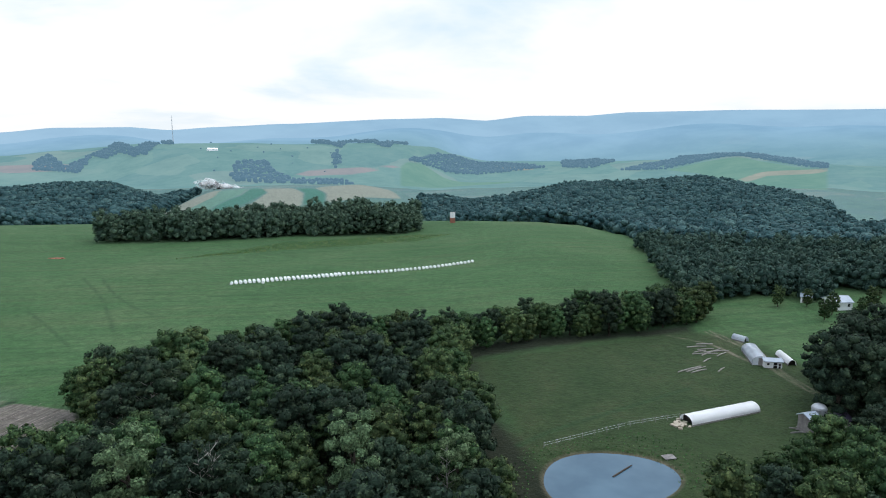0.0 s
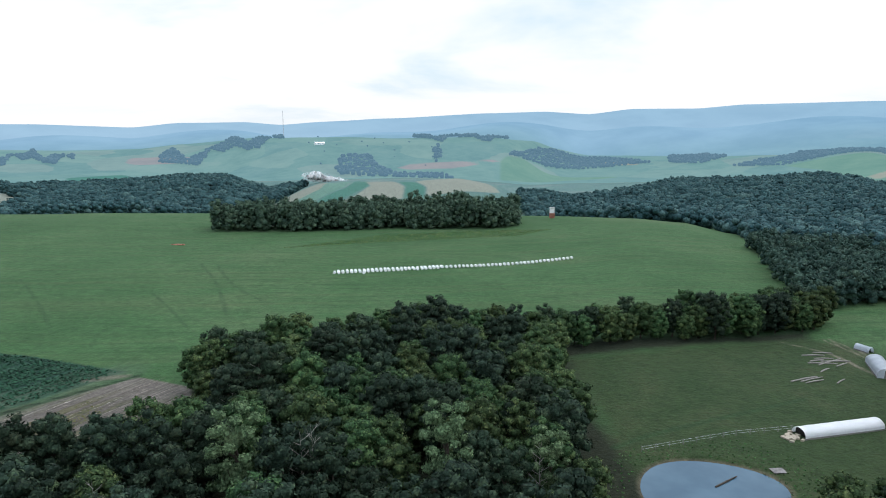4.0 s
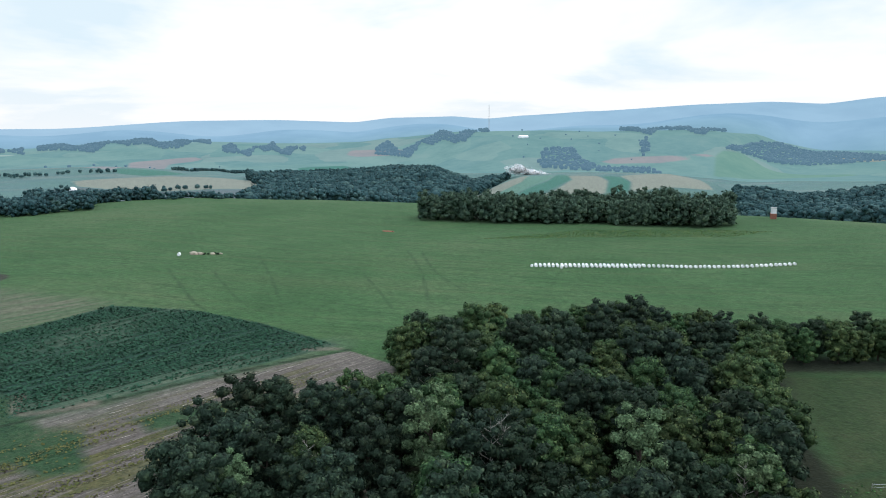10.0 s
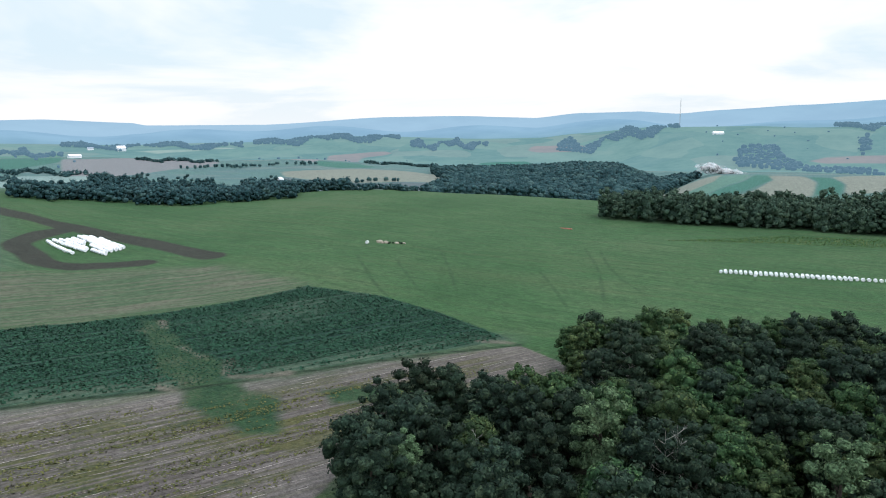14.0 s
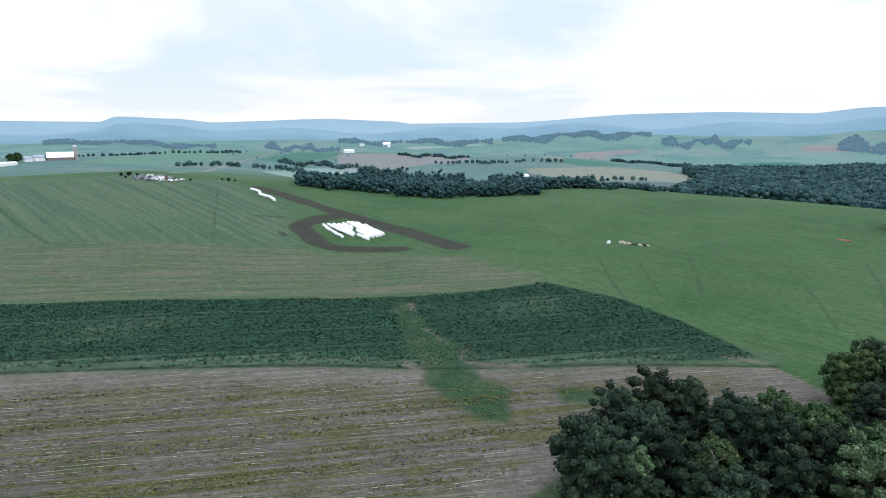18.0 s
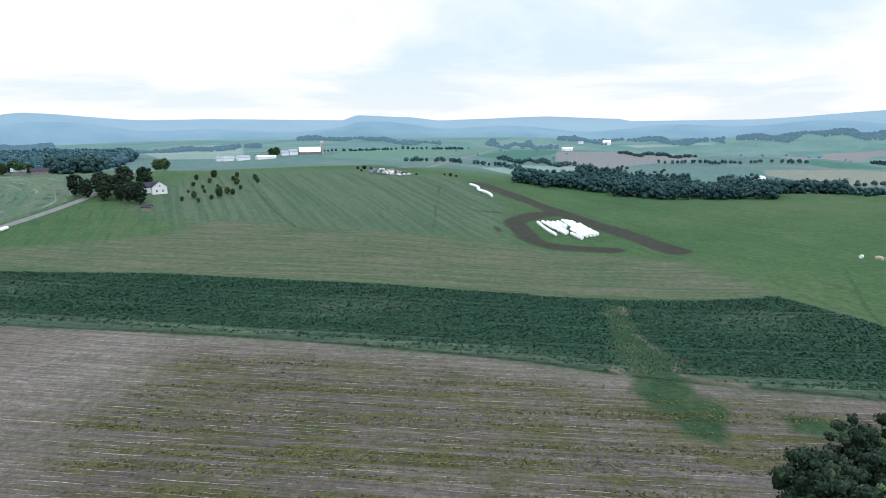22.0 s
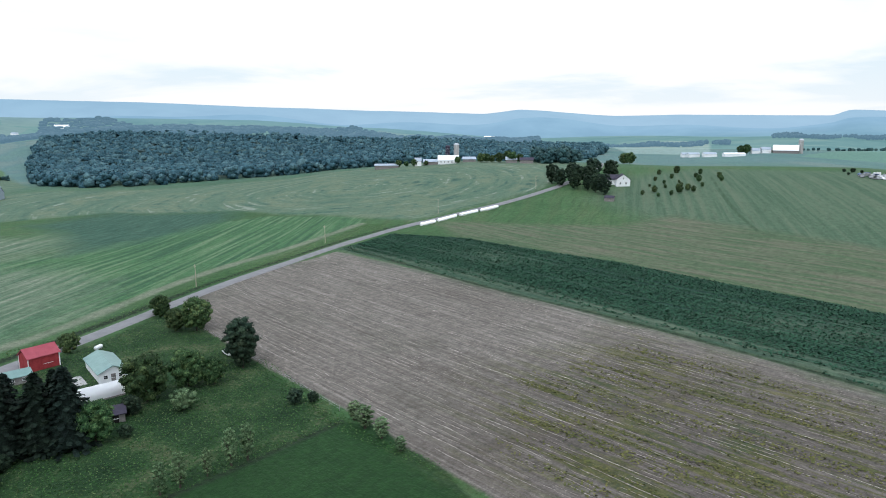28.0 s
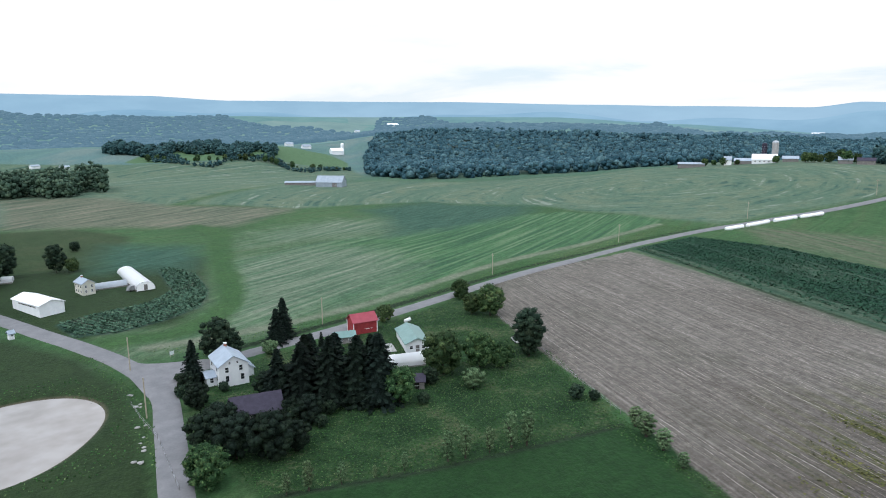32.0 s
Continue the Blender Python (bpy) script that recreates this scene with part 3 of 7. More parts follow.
# ---------------------------------------------------------------- ground
def ground_material():
    m, t, b = material("ground_cover", 0.95, 0.0, 0.12)
    velvet(b, 0.05, (0.65, 1.0, 0.75), 0.5)
    pos = place(t)
    sep = node(t, "ShaderNodeSeparateXYZ", i0=pos)
    big, mid, fine = noise_tex(t, pos, 0.012, 4), noise_tex(t, pos, 0.09, 4), noise_tex(t, pos, 1.1, 3, 0.65)
    wob = maths(t, "ADD", maths(t, "MULTIPLY_ADD", mid, 5.0, -2.5), maths(t, "MULTIPLY_ADD", fine, 1.6, -0.8))

    def two(dark, light, scale=0.6, f=None):
        g = f if f else maths(t, "ADD", maths(t, "MULTIPLY", fine, 0.55), maths(t, "MULTIPLY", mid, 0.45))
        return ramp(t, g, (0.3, dark), (0.7, light))

    drift = maths(t, "MULTIPLY", noise_tex(t, pos, 0.009, 2), 34.0)

    def rows(ux, uy, pitch, soft=1.0, stretch=0.06, curl=0.0):
        """Streaks along one direction: 0..1"""
        across = maths(t, "ADD", maths(t, "MULTIPLY", sep.outputs[0], uy), maths(t, "MULTIPLY", sep.outputs[1], -ux))
        if curl:
            across = maths(t, "MULTIPLY_ADD", drift, curl, across)
        along = maths(t, "ADD", maths(t, "MULTIPLY", sep.outputs[0], ux), maths(t, "MULTIPLY", sep.outputs[1], uy))
        v = node(t, "ShaderNodeCombineXYZ", i0=maths(t, "DIVIDE", across, pitch), i1=maths(t, "MULTIPLY", along, stretch / pitch))
        return node(t, "ShaderNodeTexNoise", i0=v.outputs[0], in_Scale=1.0, in_Detail=3.0, in_Roughness=0.6).outputs[0]

    def cover(name, base, colour, width=1.0, jitter=1.0):
        a = node(t, "ShaderNodeAttribute", attribute_name="d_" + name).outputs["Fac"]
        s = maths(t, "ADD", a, maths(t, "MULTIPLY", wob, jitter))
        f = node(t, "ShaderNodeMapRange", i0=s, i1=-width, i2=width, i3=0.0, i4=1.0).outputs[0]
        return mix(t, f, base, colour)

    def rings(cx, cy, pitch, stretch=0.05, warp=0.5):
        """Streaks that bend round a far centre, as hay is raked: 0..1"""
        dx, dy = maths(t, "SUBTRACT", sep.outputs[0], cx), maths(t, "SUBTRACT", sep.outputs[1], cy)
        rad = maths(t, "SQRT", maths(t, "ADD", maths(t, "MULTIPLY", dx, dx), maths(t, "MULTIPLY", dy, dy)))
        rad = maths(t, "MULTIPLY_ADD", drift, warp, rad)
        turn = maths(t, "MULTIPLY", maths(t, "ARCTAN2", dy, dx), 110.0 * stretch / pitch)
        v = node(t, "ShaderNodeCombineXYZ", i0=maths(t, "DIVIDE", rad, pitch), i1=turn)
        return node(t, "ShaderNodeTexNoise", i0=v.outputs[0], in_Scale=1.0, in_Detail=3.0, in_Roughness=0.62).outputs[0]

    def furrows(ux, uy, pitch):
        """Straight even rows: 0..1"""
        across = maths(t, "ADD", maths(t, "MULTIPLY", sep.outputs[0], uy), maths(t, "MULTIPLY", sep.outputs[1], -ux))
        across = maths(t, "MULTIPLY_ADD", mid, 0.35 * pitch, across)
        return maths(t, "MULTIPLY_ADD", maths(t, "SINE", maths(t, "MULTIPLY", across, 2 * math.pi / pitch)), 0.5, 0.5)

    grass = ramp(t, maths(t, "ADD", maths(t, "MULTIPLY", big, 0.62), maths(t, "ADD", maths(t, "MULTIPLY", mid, 0.23), maths(t, "MULTIPLY", fine, 0.15))),
                 (0.38, (0.050, 0.132, 0.042)), (0.50, (0.074, 0.172, 0.060)), (0.62, (0.116, 0.196, 0.082)))
    grass = mix(t, maths(t, "MULTIPLY", ramp(t, rows(0.96, 0.28, 6.0, 1.0, 0.04, 0.5), (0.46, (0, 0, 0)), (0.68, (1, 1, 1))), 0.42), grass, (0.128, 0.158, 0.070))
    grass = mix(t, maths(t, "MULTIPLY", ramp(t, rows(0.98, 0.20, 2.2, 1.0, 0.05, 0.4), (0.52, (0, 0, 0)), (0.66, (1, 1, 1))), 0.6), grass, (0.040, 0.112, 0.034))
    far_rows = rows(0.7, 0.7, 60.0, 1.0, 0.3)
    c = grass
    # haze put into the ground colour around 700 m and beyond: paler, bluer greens
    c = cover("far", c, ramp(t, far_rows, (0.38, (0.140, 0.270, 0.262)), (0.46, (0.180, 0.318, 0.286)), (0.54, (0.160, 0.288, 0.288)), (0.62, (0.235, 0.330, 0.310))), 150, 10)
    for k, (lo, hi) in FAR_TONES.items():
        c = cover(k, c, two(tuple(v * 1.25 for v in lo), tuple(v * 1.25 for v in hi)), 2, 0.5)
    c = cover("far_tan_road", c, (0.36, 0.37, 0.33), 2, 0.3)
    c = cover("graze", c, ramp(t, maths(t, "ADD", maths(t, "MULTIPLY", big, 0.3), maths(t, "ADD", maths(t, "MULTIPLY", mid, 0.4), maths(t, "MULTIPLY", fine, 0.3))), (0.38, (0.036, 0.070, 0.022)), (0.52, (0.056, 0.088, 0.032)), (0.64, (0.102, 0.108, 0.052))), 3)
    c = cover("paddock", c, two((0.022, 0.048, 0.015), (0.043, 0.074, 0.024)), 3)
    c = cover("garden", c, ramp(t, rows(-0.45, 0.89, 1.7, 1.0, 0.04), (0.40, (0.030, 0.082, 0.062)), (0.52, (0.062, 0.120, 0.088)), (0.62, (0.150, 0.165, 0.120))), 0.6, 0.3)
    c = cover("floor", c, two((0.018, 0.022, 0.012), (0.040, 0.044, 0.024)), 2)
    drill = ramp(t, rows(0.972, 0.234, 3.4, 1.0, 0.02), (0.40, (0.086, 0.158, 0.090)), (0.52, (0.118, 0.188, 0.112)), (0.64, (0.152, 0.206, 0.128)))
    c = cover("hayfield", c, drill, 12, 1.0)
    c = cover("mown", c, mix(t, ramp(t, rows(0.30, 0.954, 2.6), (0.42, (0, 0, 0)), (0.62, (1, 1, 1))), two((0.085, 0.150, 0.072), (0.122, 0.182, 0.092)), (0.205, 0.196, 0.135)), 5)
    hay = rows(0.93, 0.36, 2.6, 1.0, 0.03)
    c = cover("bright", c, ramp(t, hay, (0.38, (0.040, 0.128, 0.060)), (0.52, (0.092, 0.218, 0.088)), (0.66, (0.21, 0.31, 0.17))), 2)
    c = cover("pale", c, ramp(t, rows(0.90, 0.43, 2.2, 1.0, 0.04, 0.4), (0.36, (0.095, 0.185, 0.105)), (0.50, (0.178, 0.250, 0.158)), (0.66, (0.33, 0.37, 0.27))), 14, 5)
    raked = ramp(t, rings(-400, -290, 5.0, 0.06), (0.36, (0.060, 0.140, 0.105)), (0.46, (0.128, 0.218, 0.150)), (0.58, (0.185, 0.255, 0.165)), (0.64, (0.36, 0.42, 0.34)))
    bands = ramp(t, rings(-400, -290, 26.0, 0.2, 1.0), (0.44, (0.125, 0.215, 0.142)), (0.56, (0.205, 0.262, 0.168)))
    c = cover("swath", c, mix(t, ramp(t, mid, (0.44, (0, 0, 0)), (0.56, (1, 1, 1))), raked, bands), 4)
    c = cover("leafcrop", c, ramp(t, rows(0.93, 0.36, 1.6), (0.38, (0.030, 0.102, 0.070)), (0.62, (0.075, 0.165, 0.110))), 9, 4)
    c = cover("tan", c, ramp(t, rows(0.9, 0.43, 3.2), (0.38, (0.105, 0.140, 0.092)), (0.5, (0.190, 0.200, 0.135)), (0.62, (0.29, 0.265, 0.195))), 6, 2)
    c = cover("light_crop", c, two((0.115, 0.225, 0.105), (0.16, 0.27, 0.13)), 2, 0.4)
    c = cover("rough", c, ramp(t, maths(t, "ADD", maths(t, "MULTIPLY", mid, 0.6), maths(t, "MULTIPLY", fine, 0.4)), (0.40, (0.014, 0.044, 0.014)), (0.53, (0.034, 0.086, 0.026)), (0.63, (0.140, 0.160, 0.080))), 1.5)
    c = cover("lawn", c, two((0.015, 0.056, 0.014), (0.030, 0.090, 0.024)), 0.5, 0.2)
    stub = rows(0.30, 0.954, 0.9, 1.0, 0.02)
    even = furrows(0.30, 0.954, 1.5)
    soil = ramp(t, maths(t, "ADD", maths(t, "MULTIPLY", stub, 0.45), maths(t, "ADD", maths(t, "MULTIPLY", even, 0.06), maths(t, "ADD", maths(t, "MULTIPLY", fine, 0.24), maths(t, "MULTIPLY", big, 0.31)))),
                (0.40, (0.162, 0.134, 0.114)), (0.53, (0.258, 0.220, 0.194)), (0.66, (0.405, 0.358, 0.322)))
    soil = mix(t, maths(t, "MULTIPLY", ramp(t, noise_tex(t, pos, 0.035, 4, 0.6), (0.54, (0, 0, 0)), (0.66, (1, 1, 1))), 0.4), soil, (0.150, 0.140, 0.108))
    c = cover("soil", c, soil, 0.5, 0.5)
    patch = ramp(t, maths(t, "ADD", maths(t, "MULTIPLY", rows(0.30, 0.954, 2.4, 1.0, 0.035), 0.72), maths(t, "MULTIPLY", mid, 0.28)), (0.48, (0, 0, 0)), (0.55, (1, 1, 1)))
    dim = mix(t, 1.0, soil, (0.72, 0.70, 0.71), "MULTIPLY")
    weeds = mix(t, maths(t, "MULTIPLY", patch, 0.9), dim, ramp(t, maths(t, "ADD", maths(t, "MULTIPLY", fine, 0.5), maths(t, "MULTIPLY", noise_tex(t, pos, 0.06, 3), 0.5)), (0.36, (0.060, 0.088, 0.042)), (0.50, (0.120, 0.122, 0.040)), (0.62, (0.190, 0.170, 0.066))))
    c = cover("weedy", c, weeds, 14, 3)
    c = cover("crop", c, ramp(t, rows(0.30, 0.954, 1.6, 1.0, 0.03), (0.38, (0.014, 0.050, 0.036)), (0.55, (0.030, 0.084, 0.056)), (0.68, (0.080, 0.140, 0.092))), 0.6, 0.4)
    c = cover("thin", c, ramp(t, rows(0.30, 0.954, 2.0, 1.0, 0.03), (0.38, (0.062, 0.128, 0.076)), (0.60, (0.165, 0.210, 0.140))), 7, 2.6)
    c = cover("sward", c, ramp(t, maths(t, "ADD", maths(t, "MULTIPLY", fine, 0.5), maths(t, "MULTIPLY", mid, 0.5)), (0.36, (0.022, 0.070, 0.030)), (0.52, (0.050, 0.108, 0.044)), (0.66, (0.145, 0.145, 0.090))), 1.4, 1.3)
    c = cover("ditch", c, two((0.012, 0.028, 0.014), (0.034, 0.052, 0.026)), 0.5, 0.25)
    c = cover("creek", c, two((0.036, 0.112, 0.034), (0.088, 0.180, 0.056)), 2.0, 1.6)
    c = cover("wheel", c, (0.034, 0.082, 0.030), 0.7, 0.2)
    c = cover("bare", c, two((0.16, 0.14, 0.105), (0.27, 0.24, 0.185)), 1.0, 0.7)
    c = cover("plough", c, two((0.042, 0.039, 0.031), (0.078, 0.069, 0.055)), 0.9, 0.6)
    c = cover("stripe", c, two((0.19, 0.225, 0.150), (0.32, 0.345, 0.245)), 1.2, 0.5)
    c = cover("dirt", c, two((0.10, 0.078, 0.062), (0.20, 0.165, 0.130)), 1.6, 1.0)
    c = cover("rut", c, two((0.20, 0.175, 0.125), (0.32, 0.285, 0.215)), 0.4, 0.15)
    c = cover("shore", c, two((0.12, 0.10, 0.07), (0.22, 0.19, 0.13)), 0.5, 0.1)
    tuft = maths(t, "ADD", maths(t, "MULTIPLY", noise_tex(t, pos, 0.45, 4, 0.7), 0.5), maths(t, "MULTIPLY", noise_tex(t, pos, 2.6, 3, 0.7), 0.5))
    shade = node(t, "ShaderNodeMapRange", i0=tuft, i1=0.36, i2=0.64, i3=0.5, i4=1.18).outputs[0]
    c = mix(t, 1.0, c, node(t, "ShaderNodeCombineXYZ", i0=shade, i1=shade, i2=shade).outputs[0], "MULTIPLY")
    c = mix(t, 1.0, c, (0.63, 0.63, 0.63), "MULTIPLY")
    t.links.new(c, b.inputs["Base Color"])
    bump = node(t, "ShaderNodeBump", in_Strength=1.0, in_Distance=0.45, in_Height=maths(t, "ADD", maths(t, "MULTIPLY", fine, 0.6), maths(t, "MULTIPLY", stub, 0.4)))
    t.links.new(bump.outputs[0], b.inputs["Normal"])
    return m


def hills_material():
    """The distance of fields, woods and hills that closes the view, as a plain backdrop with blue haze painted in."""
    m, t, b = material("hazy_distance", 1.0, 0.0, 0.0)
    pos = place(t)
    d = node(t, "ShaderNodeVectorMath", operation="LENGTH", i0=pos).outputs["Value"]
    warp = node(t, "ShaderNodeVectorMath", operation="MULTIPLY_ADD", i0=node(t, "ShaderNodeTexNoise", i0=pos, in_Scale=0.004, in_Detail=3.0).outputs[1], i1=(220, 220, 0), i2=pos).outputs[0]
    flat = node(t, "ShaderNodeVectorMath", operation="MULTIPLY", i0=warp, i1=(1, 1, 0)).outputs[0]
    patch = node(t, "ShaderNodeTexVoronoi", i0=flat, in_Scale=0.006)
    tone = node(t, "ShaderNodeSeparateColor", i0=patch.outputs["Color"]).outputs[0]
    field = ramp(t, tone, (0.0, (0.135, 0.262, 0.270)), (0.30, (0.155, 0.290, 0.280)), (0.55, (0.178, 0.312, 0.292)), (0.74, (0.215, 0.335, 0.315)), (0.90, (0.250, 0.330, 0.320)))
    field.node.color_ramp.interpolation = "CONSTANT"
    grain = maths(t, "ADD", maths(t, "MULTIPLY", noise_tex(t, pos, 0.012, 4), 0.6), maths(t, "MULTIPLY", noise_tex(t, pos, 0.05, 4, 0.7), 0.4))
    field = mix(t, 0.55, field, ramp(t, grain, (0.36, (0.105, 0.225, 0.225)), (0.52, (0.165, 0.300, 0.285)), (0.66, (0.215, 0.340, 0.315))))
    for name, (lo, hi) in FAR_TONES.items():
        a = node(t, "ShaderNodeAttribute", attribute_name="d_" + name).outputs["Fac"]
        f = node(t, "ShaderNodeMapRange", i0=a, i1=-4.0, i2=4.0, i3=0.0, i4=1.0).outputs[0]
        field = mix(t, f, field, ramp(t, grain, (0.4, lo), (0.62, hi)))
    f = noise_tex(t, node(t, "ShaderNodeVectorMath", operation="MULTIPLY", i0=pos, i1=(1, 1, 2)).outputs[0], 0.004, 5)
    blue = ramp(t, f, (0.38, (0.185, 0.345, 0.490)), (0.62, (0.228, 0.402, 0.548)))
    # haze: the colour turns bluer with distance and paler low on far ridges
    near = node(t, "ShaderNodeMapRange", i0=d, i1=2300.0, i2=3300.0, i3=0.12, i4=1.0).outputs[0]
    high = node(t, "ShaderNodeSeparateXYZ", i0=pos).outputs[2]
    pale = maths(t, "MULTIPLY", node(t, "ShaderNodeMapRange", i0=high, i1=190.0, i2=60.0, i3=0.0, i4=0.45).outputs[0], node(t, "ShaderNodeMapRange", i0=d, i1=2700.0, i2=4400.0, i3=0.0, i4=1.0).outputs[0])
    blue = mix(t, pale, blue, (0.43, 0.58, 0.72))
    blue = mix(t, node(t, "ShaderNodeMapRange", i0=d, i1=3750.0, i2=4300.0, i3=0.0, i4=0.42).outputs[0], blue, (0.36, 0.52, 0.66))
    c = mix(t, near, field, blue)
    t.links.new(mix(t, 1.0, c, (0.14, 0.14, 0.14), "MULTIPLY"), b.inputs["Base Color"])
    # the hills glow with the same colour, as haze would
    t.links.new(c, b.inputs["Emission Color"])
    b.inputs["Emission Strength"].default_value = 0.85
    return m


def build_ground():
    az = np.concatenate([np.arange(-45, 188, 0.32), np.arange(190, 310, 3.0)])
    steps = [0.0, 6.0, 20, 40, 60, 75]
    while steps[-1] < 4800:
        r = steps[-1]
        steps.append(r * (1.009 if r < 350 else 1.013 if r < 1000 else 1.026))
    rs = np.array(steps)
    a = np.radians(az)
    X, Y = -np.sin(a)[None, :] * rs[:, None], np.cos(a)[None, :] * rs[:, None]
    x, y = X.ravel(), Y.ravel()
    z = ground_height(x, y)
    nr, na = len(rs), len(az)
    i, j = np.meshgrid(np.arange(nr - 1), np.arange(na), indexing="ij")
    q = np.stack([i * na + j, (i + 1) * na + j, (i + 1) * na + (j + 1) % na, i * na + (j + 1) % na], -1).reshape(-1, 4)
    split = np.searchsorted(rs, 1450)
    near = q[(q[:, 0] // na) < split]
    nv = (split + 1) * na
    v = np.stack([x, y, z], 1)
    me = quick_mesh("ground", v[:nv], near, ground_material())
    me.polygons.foreach_set("use_smooth", np.ones(len(near), bool))
    xs, ys = x[:nv], y[:nv]
    values = {k: np.max([inside_distance(p, xs, ys) for p in polys], 0) for k, polys in FIELDS.items()}
    for k, lines in TRACKS.items():
        d = np.max([w - line_distance(smooth_line(pts), xs, ys) for pts, w in lines], 0)
        values[k] = np.maximum(values[k], d) if k in values else d
    values.update({k: np.max([inside_distance(p, xs, ys) for p in polys], 0) for k, polys in FAR_FIELDS.items()})
    # drives the painted haze tint of the far ground
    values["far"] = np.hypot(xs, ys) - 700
    values["shore"] = np.max([pond_distance(k, xs, ys) for k in range(len(PONDS))], 0) + 0.6
    thin = np.sin(xs / 19 + ys / 27) + np.sin(xs / 11 - ys / 37 + 2) - 0.9
    low = 12 - inside_distance(FIELDS["soil"][0], xs, ys) * -1
    values["thin"] = np.minimum(values["crop"], np.maximum(low - 3, thin * 6 - 7))
    for k, d in values.items():
        at = me.attributes.new("d_" + k, "FLOAT", "POINT")
        at.data.foreach_set("value", np.clip(d, -400, 400).astype(np.float32))
    g = tagged(new("ground", me), "rolling green farmland in meadow, crop and stubble", "ground", kind="structure")
    far = q[(q[:, 0] // na) >= split]
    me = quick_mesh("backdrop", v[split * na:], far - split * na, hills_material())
    me.polygons.foreach_set("use_smooth", np.ones(len(far), bool))
    for k in FAR_FIELDS:
        at = me.attributes.new("d_" + k, "FLOAT", "POINT")
        d = np.max([inside_distance(p, x[split * na:], y[split * na:]) for p in FAR_FIELDS[k]], 0)
        at.data.foreach_set("value", np.clip(d, -400, 400).astype(np.float32))
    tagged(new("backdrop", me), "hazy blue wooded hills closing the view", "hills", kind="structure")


build_ground()

# ---------------------------------------------------------------- trees
LEAF_QUAD = np.array([(-0.5, -0.35, 0), (0.5, -0.45, 0.08), (0.42, 0.45, 0), (-0.45, 0.35, 0.1)])


def cards(rng, pts, normals, size, jitter=0.9):
    """Leaf sprays at pts, turned mostly along normals."""
    n = len(pts)
    d = normals + rng.normal(0, jitter * 0.5, (n, 3))
    d /= np.linalg.norm(d, axis=1)[:, None]
    h = np.cross(d, rng.normal(0, 1, (n, 3)))
    h /= np.linalg.norm(h, axis=1)[:, None]
    w = np.cross(d, h)
    s = size * rng.uniform(0.6, 1.4, n)[:, None, None]
    q = LEAF_QUAD[None]
    v = pts[:, None] + s * (q[..., :1] * h[:, None] + q[..., 1:2] * w[:, None] + q[..., 2:] * d[:, None])
    return v.reshape(-1, 3), np.arange(n * 4).reshape(n, 4)


LEAF_TRI = np.array([(-0.55, -0.42, 0), (0.6, -0.3, 0.1), (0.0, 0.62, 0.05)])


def sprigs(rng, pts, normals, size, jitter=0.9):
    """Small three-cornered leaf sprays, as cards() but lighter."""
    n = len(pts)
    d = normals + rng.normal(0, jitter * 0.5, (n, 3))
    d /= np.linalg.norm(d, axis=1)[:, None]
    h = np.cross(d, rng.normal(0, 1, (n, 3)))
    h /= np.linalg.norm(h, axis=1)[:, None]
    w = np.cross(d, h)
    s = size * rng.uniform(0.6, 1.4, n)[:, None, None]
    q = LEAF_TRI[None]
    v = pts[:, None] + s * (q[..., :1] * h[:, None] + q[..., 1:2] * w[:, None] + q[..., 2:] * d[:, None])
    return v.reshape(-1, 3), np.arange(n * 3).reshape(n, 3)


ICO = bmesh.new()
bmesh.ops.create_icosphere(ICO, subdivisions=2, radius=1)
ICO_V = np.array([v.co for v in ICO.verts])
ICO_F = np.array([[v.index for v in f.verts] for f in ICO.faces])
ICO.free()
ICO = bmesh.new()
bmesh.ops.create_icosphere(ICO, subdivisions=1, radius=1)
ICO0_V = np.array([v.co for v in ICO.verts])
ICO0_F = np.array([[v.index for v in f.verts] for f in ICO.faces])
ICO.free()


def lobes(rng, kind, height, width):
    """Centres and radii of the crown's boughs, for a tree that stands on z = 0."""
    out = []
    if kind == "round":
        n = 42
        for k in range(n):
            a, u = k * 2.4 + rng.uniform(-0.5, 0.5), (k + 0.5) / n
            zz = height * (0.12 + 0.78 * u)
            rad = width * 0.5 * math.sqrt(1 - ((u - 0.56) / 0.60) ** 2) * rng.uniform(0.62, 1.0)
            out.append((rad * math.cos(a), rad * math.sin(a), zz, width * rng.uniform(0.085, 0.16)))
        for k in range(5):
            out.append((width * 0.16 * math.cos(k * 1.3), width * 0.16 * math.sin(k * 1.3), height * rng.uniform(0.86, 0.95), width * rng.uniform(0.10, 0.15)))
        out.append((0, 0, height * 0.68, width * 0.30))
        out.append((0, 0, height * 0.42, width * 0.34))
    elif kind == "tall":
        for k in range(40):
            a, u = k * 2.4, (k + 0.5) / 40
            rad = width * 0.5 * math.sqrt(1 - ((u - 0.50) / 0.58) ** 2) * rng.uniform(0.55, 0.96)
            out.append((rad * math.cos(a), rad * math.sin(a), height * (0.14 + 0.82 * u), width * rng.uniform(0.09, 0.15)))
        out.append((0, 0, height * 0.70, width * 0.24))
        out.append((0, 0, height * 0.42, width * 0.32))
    return out


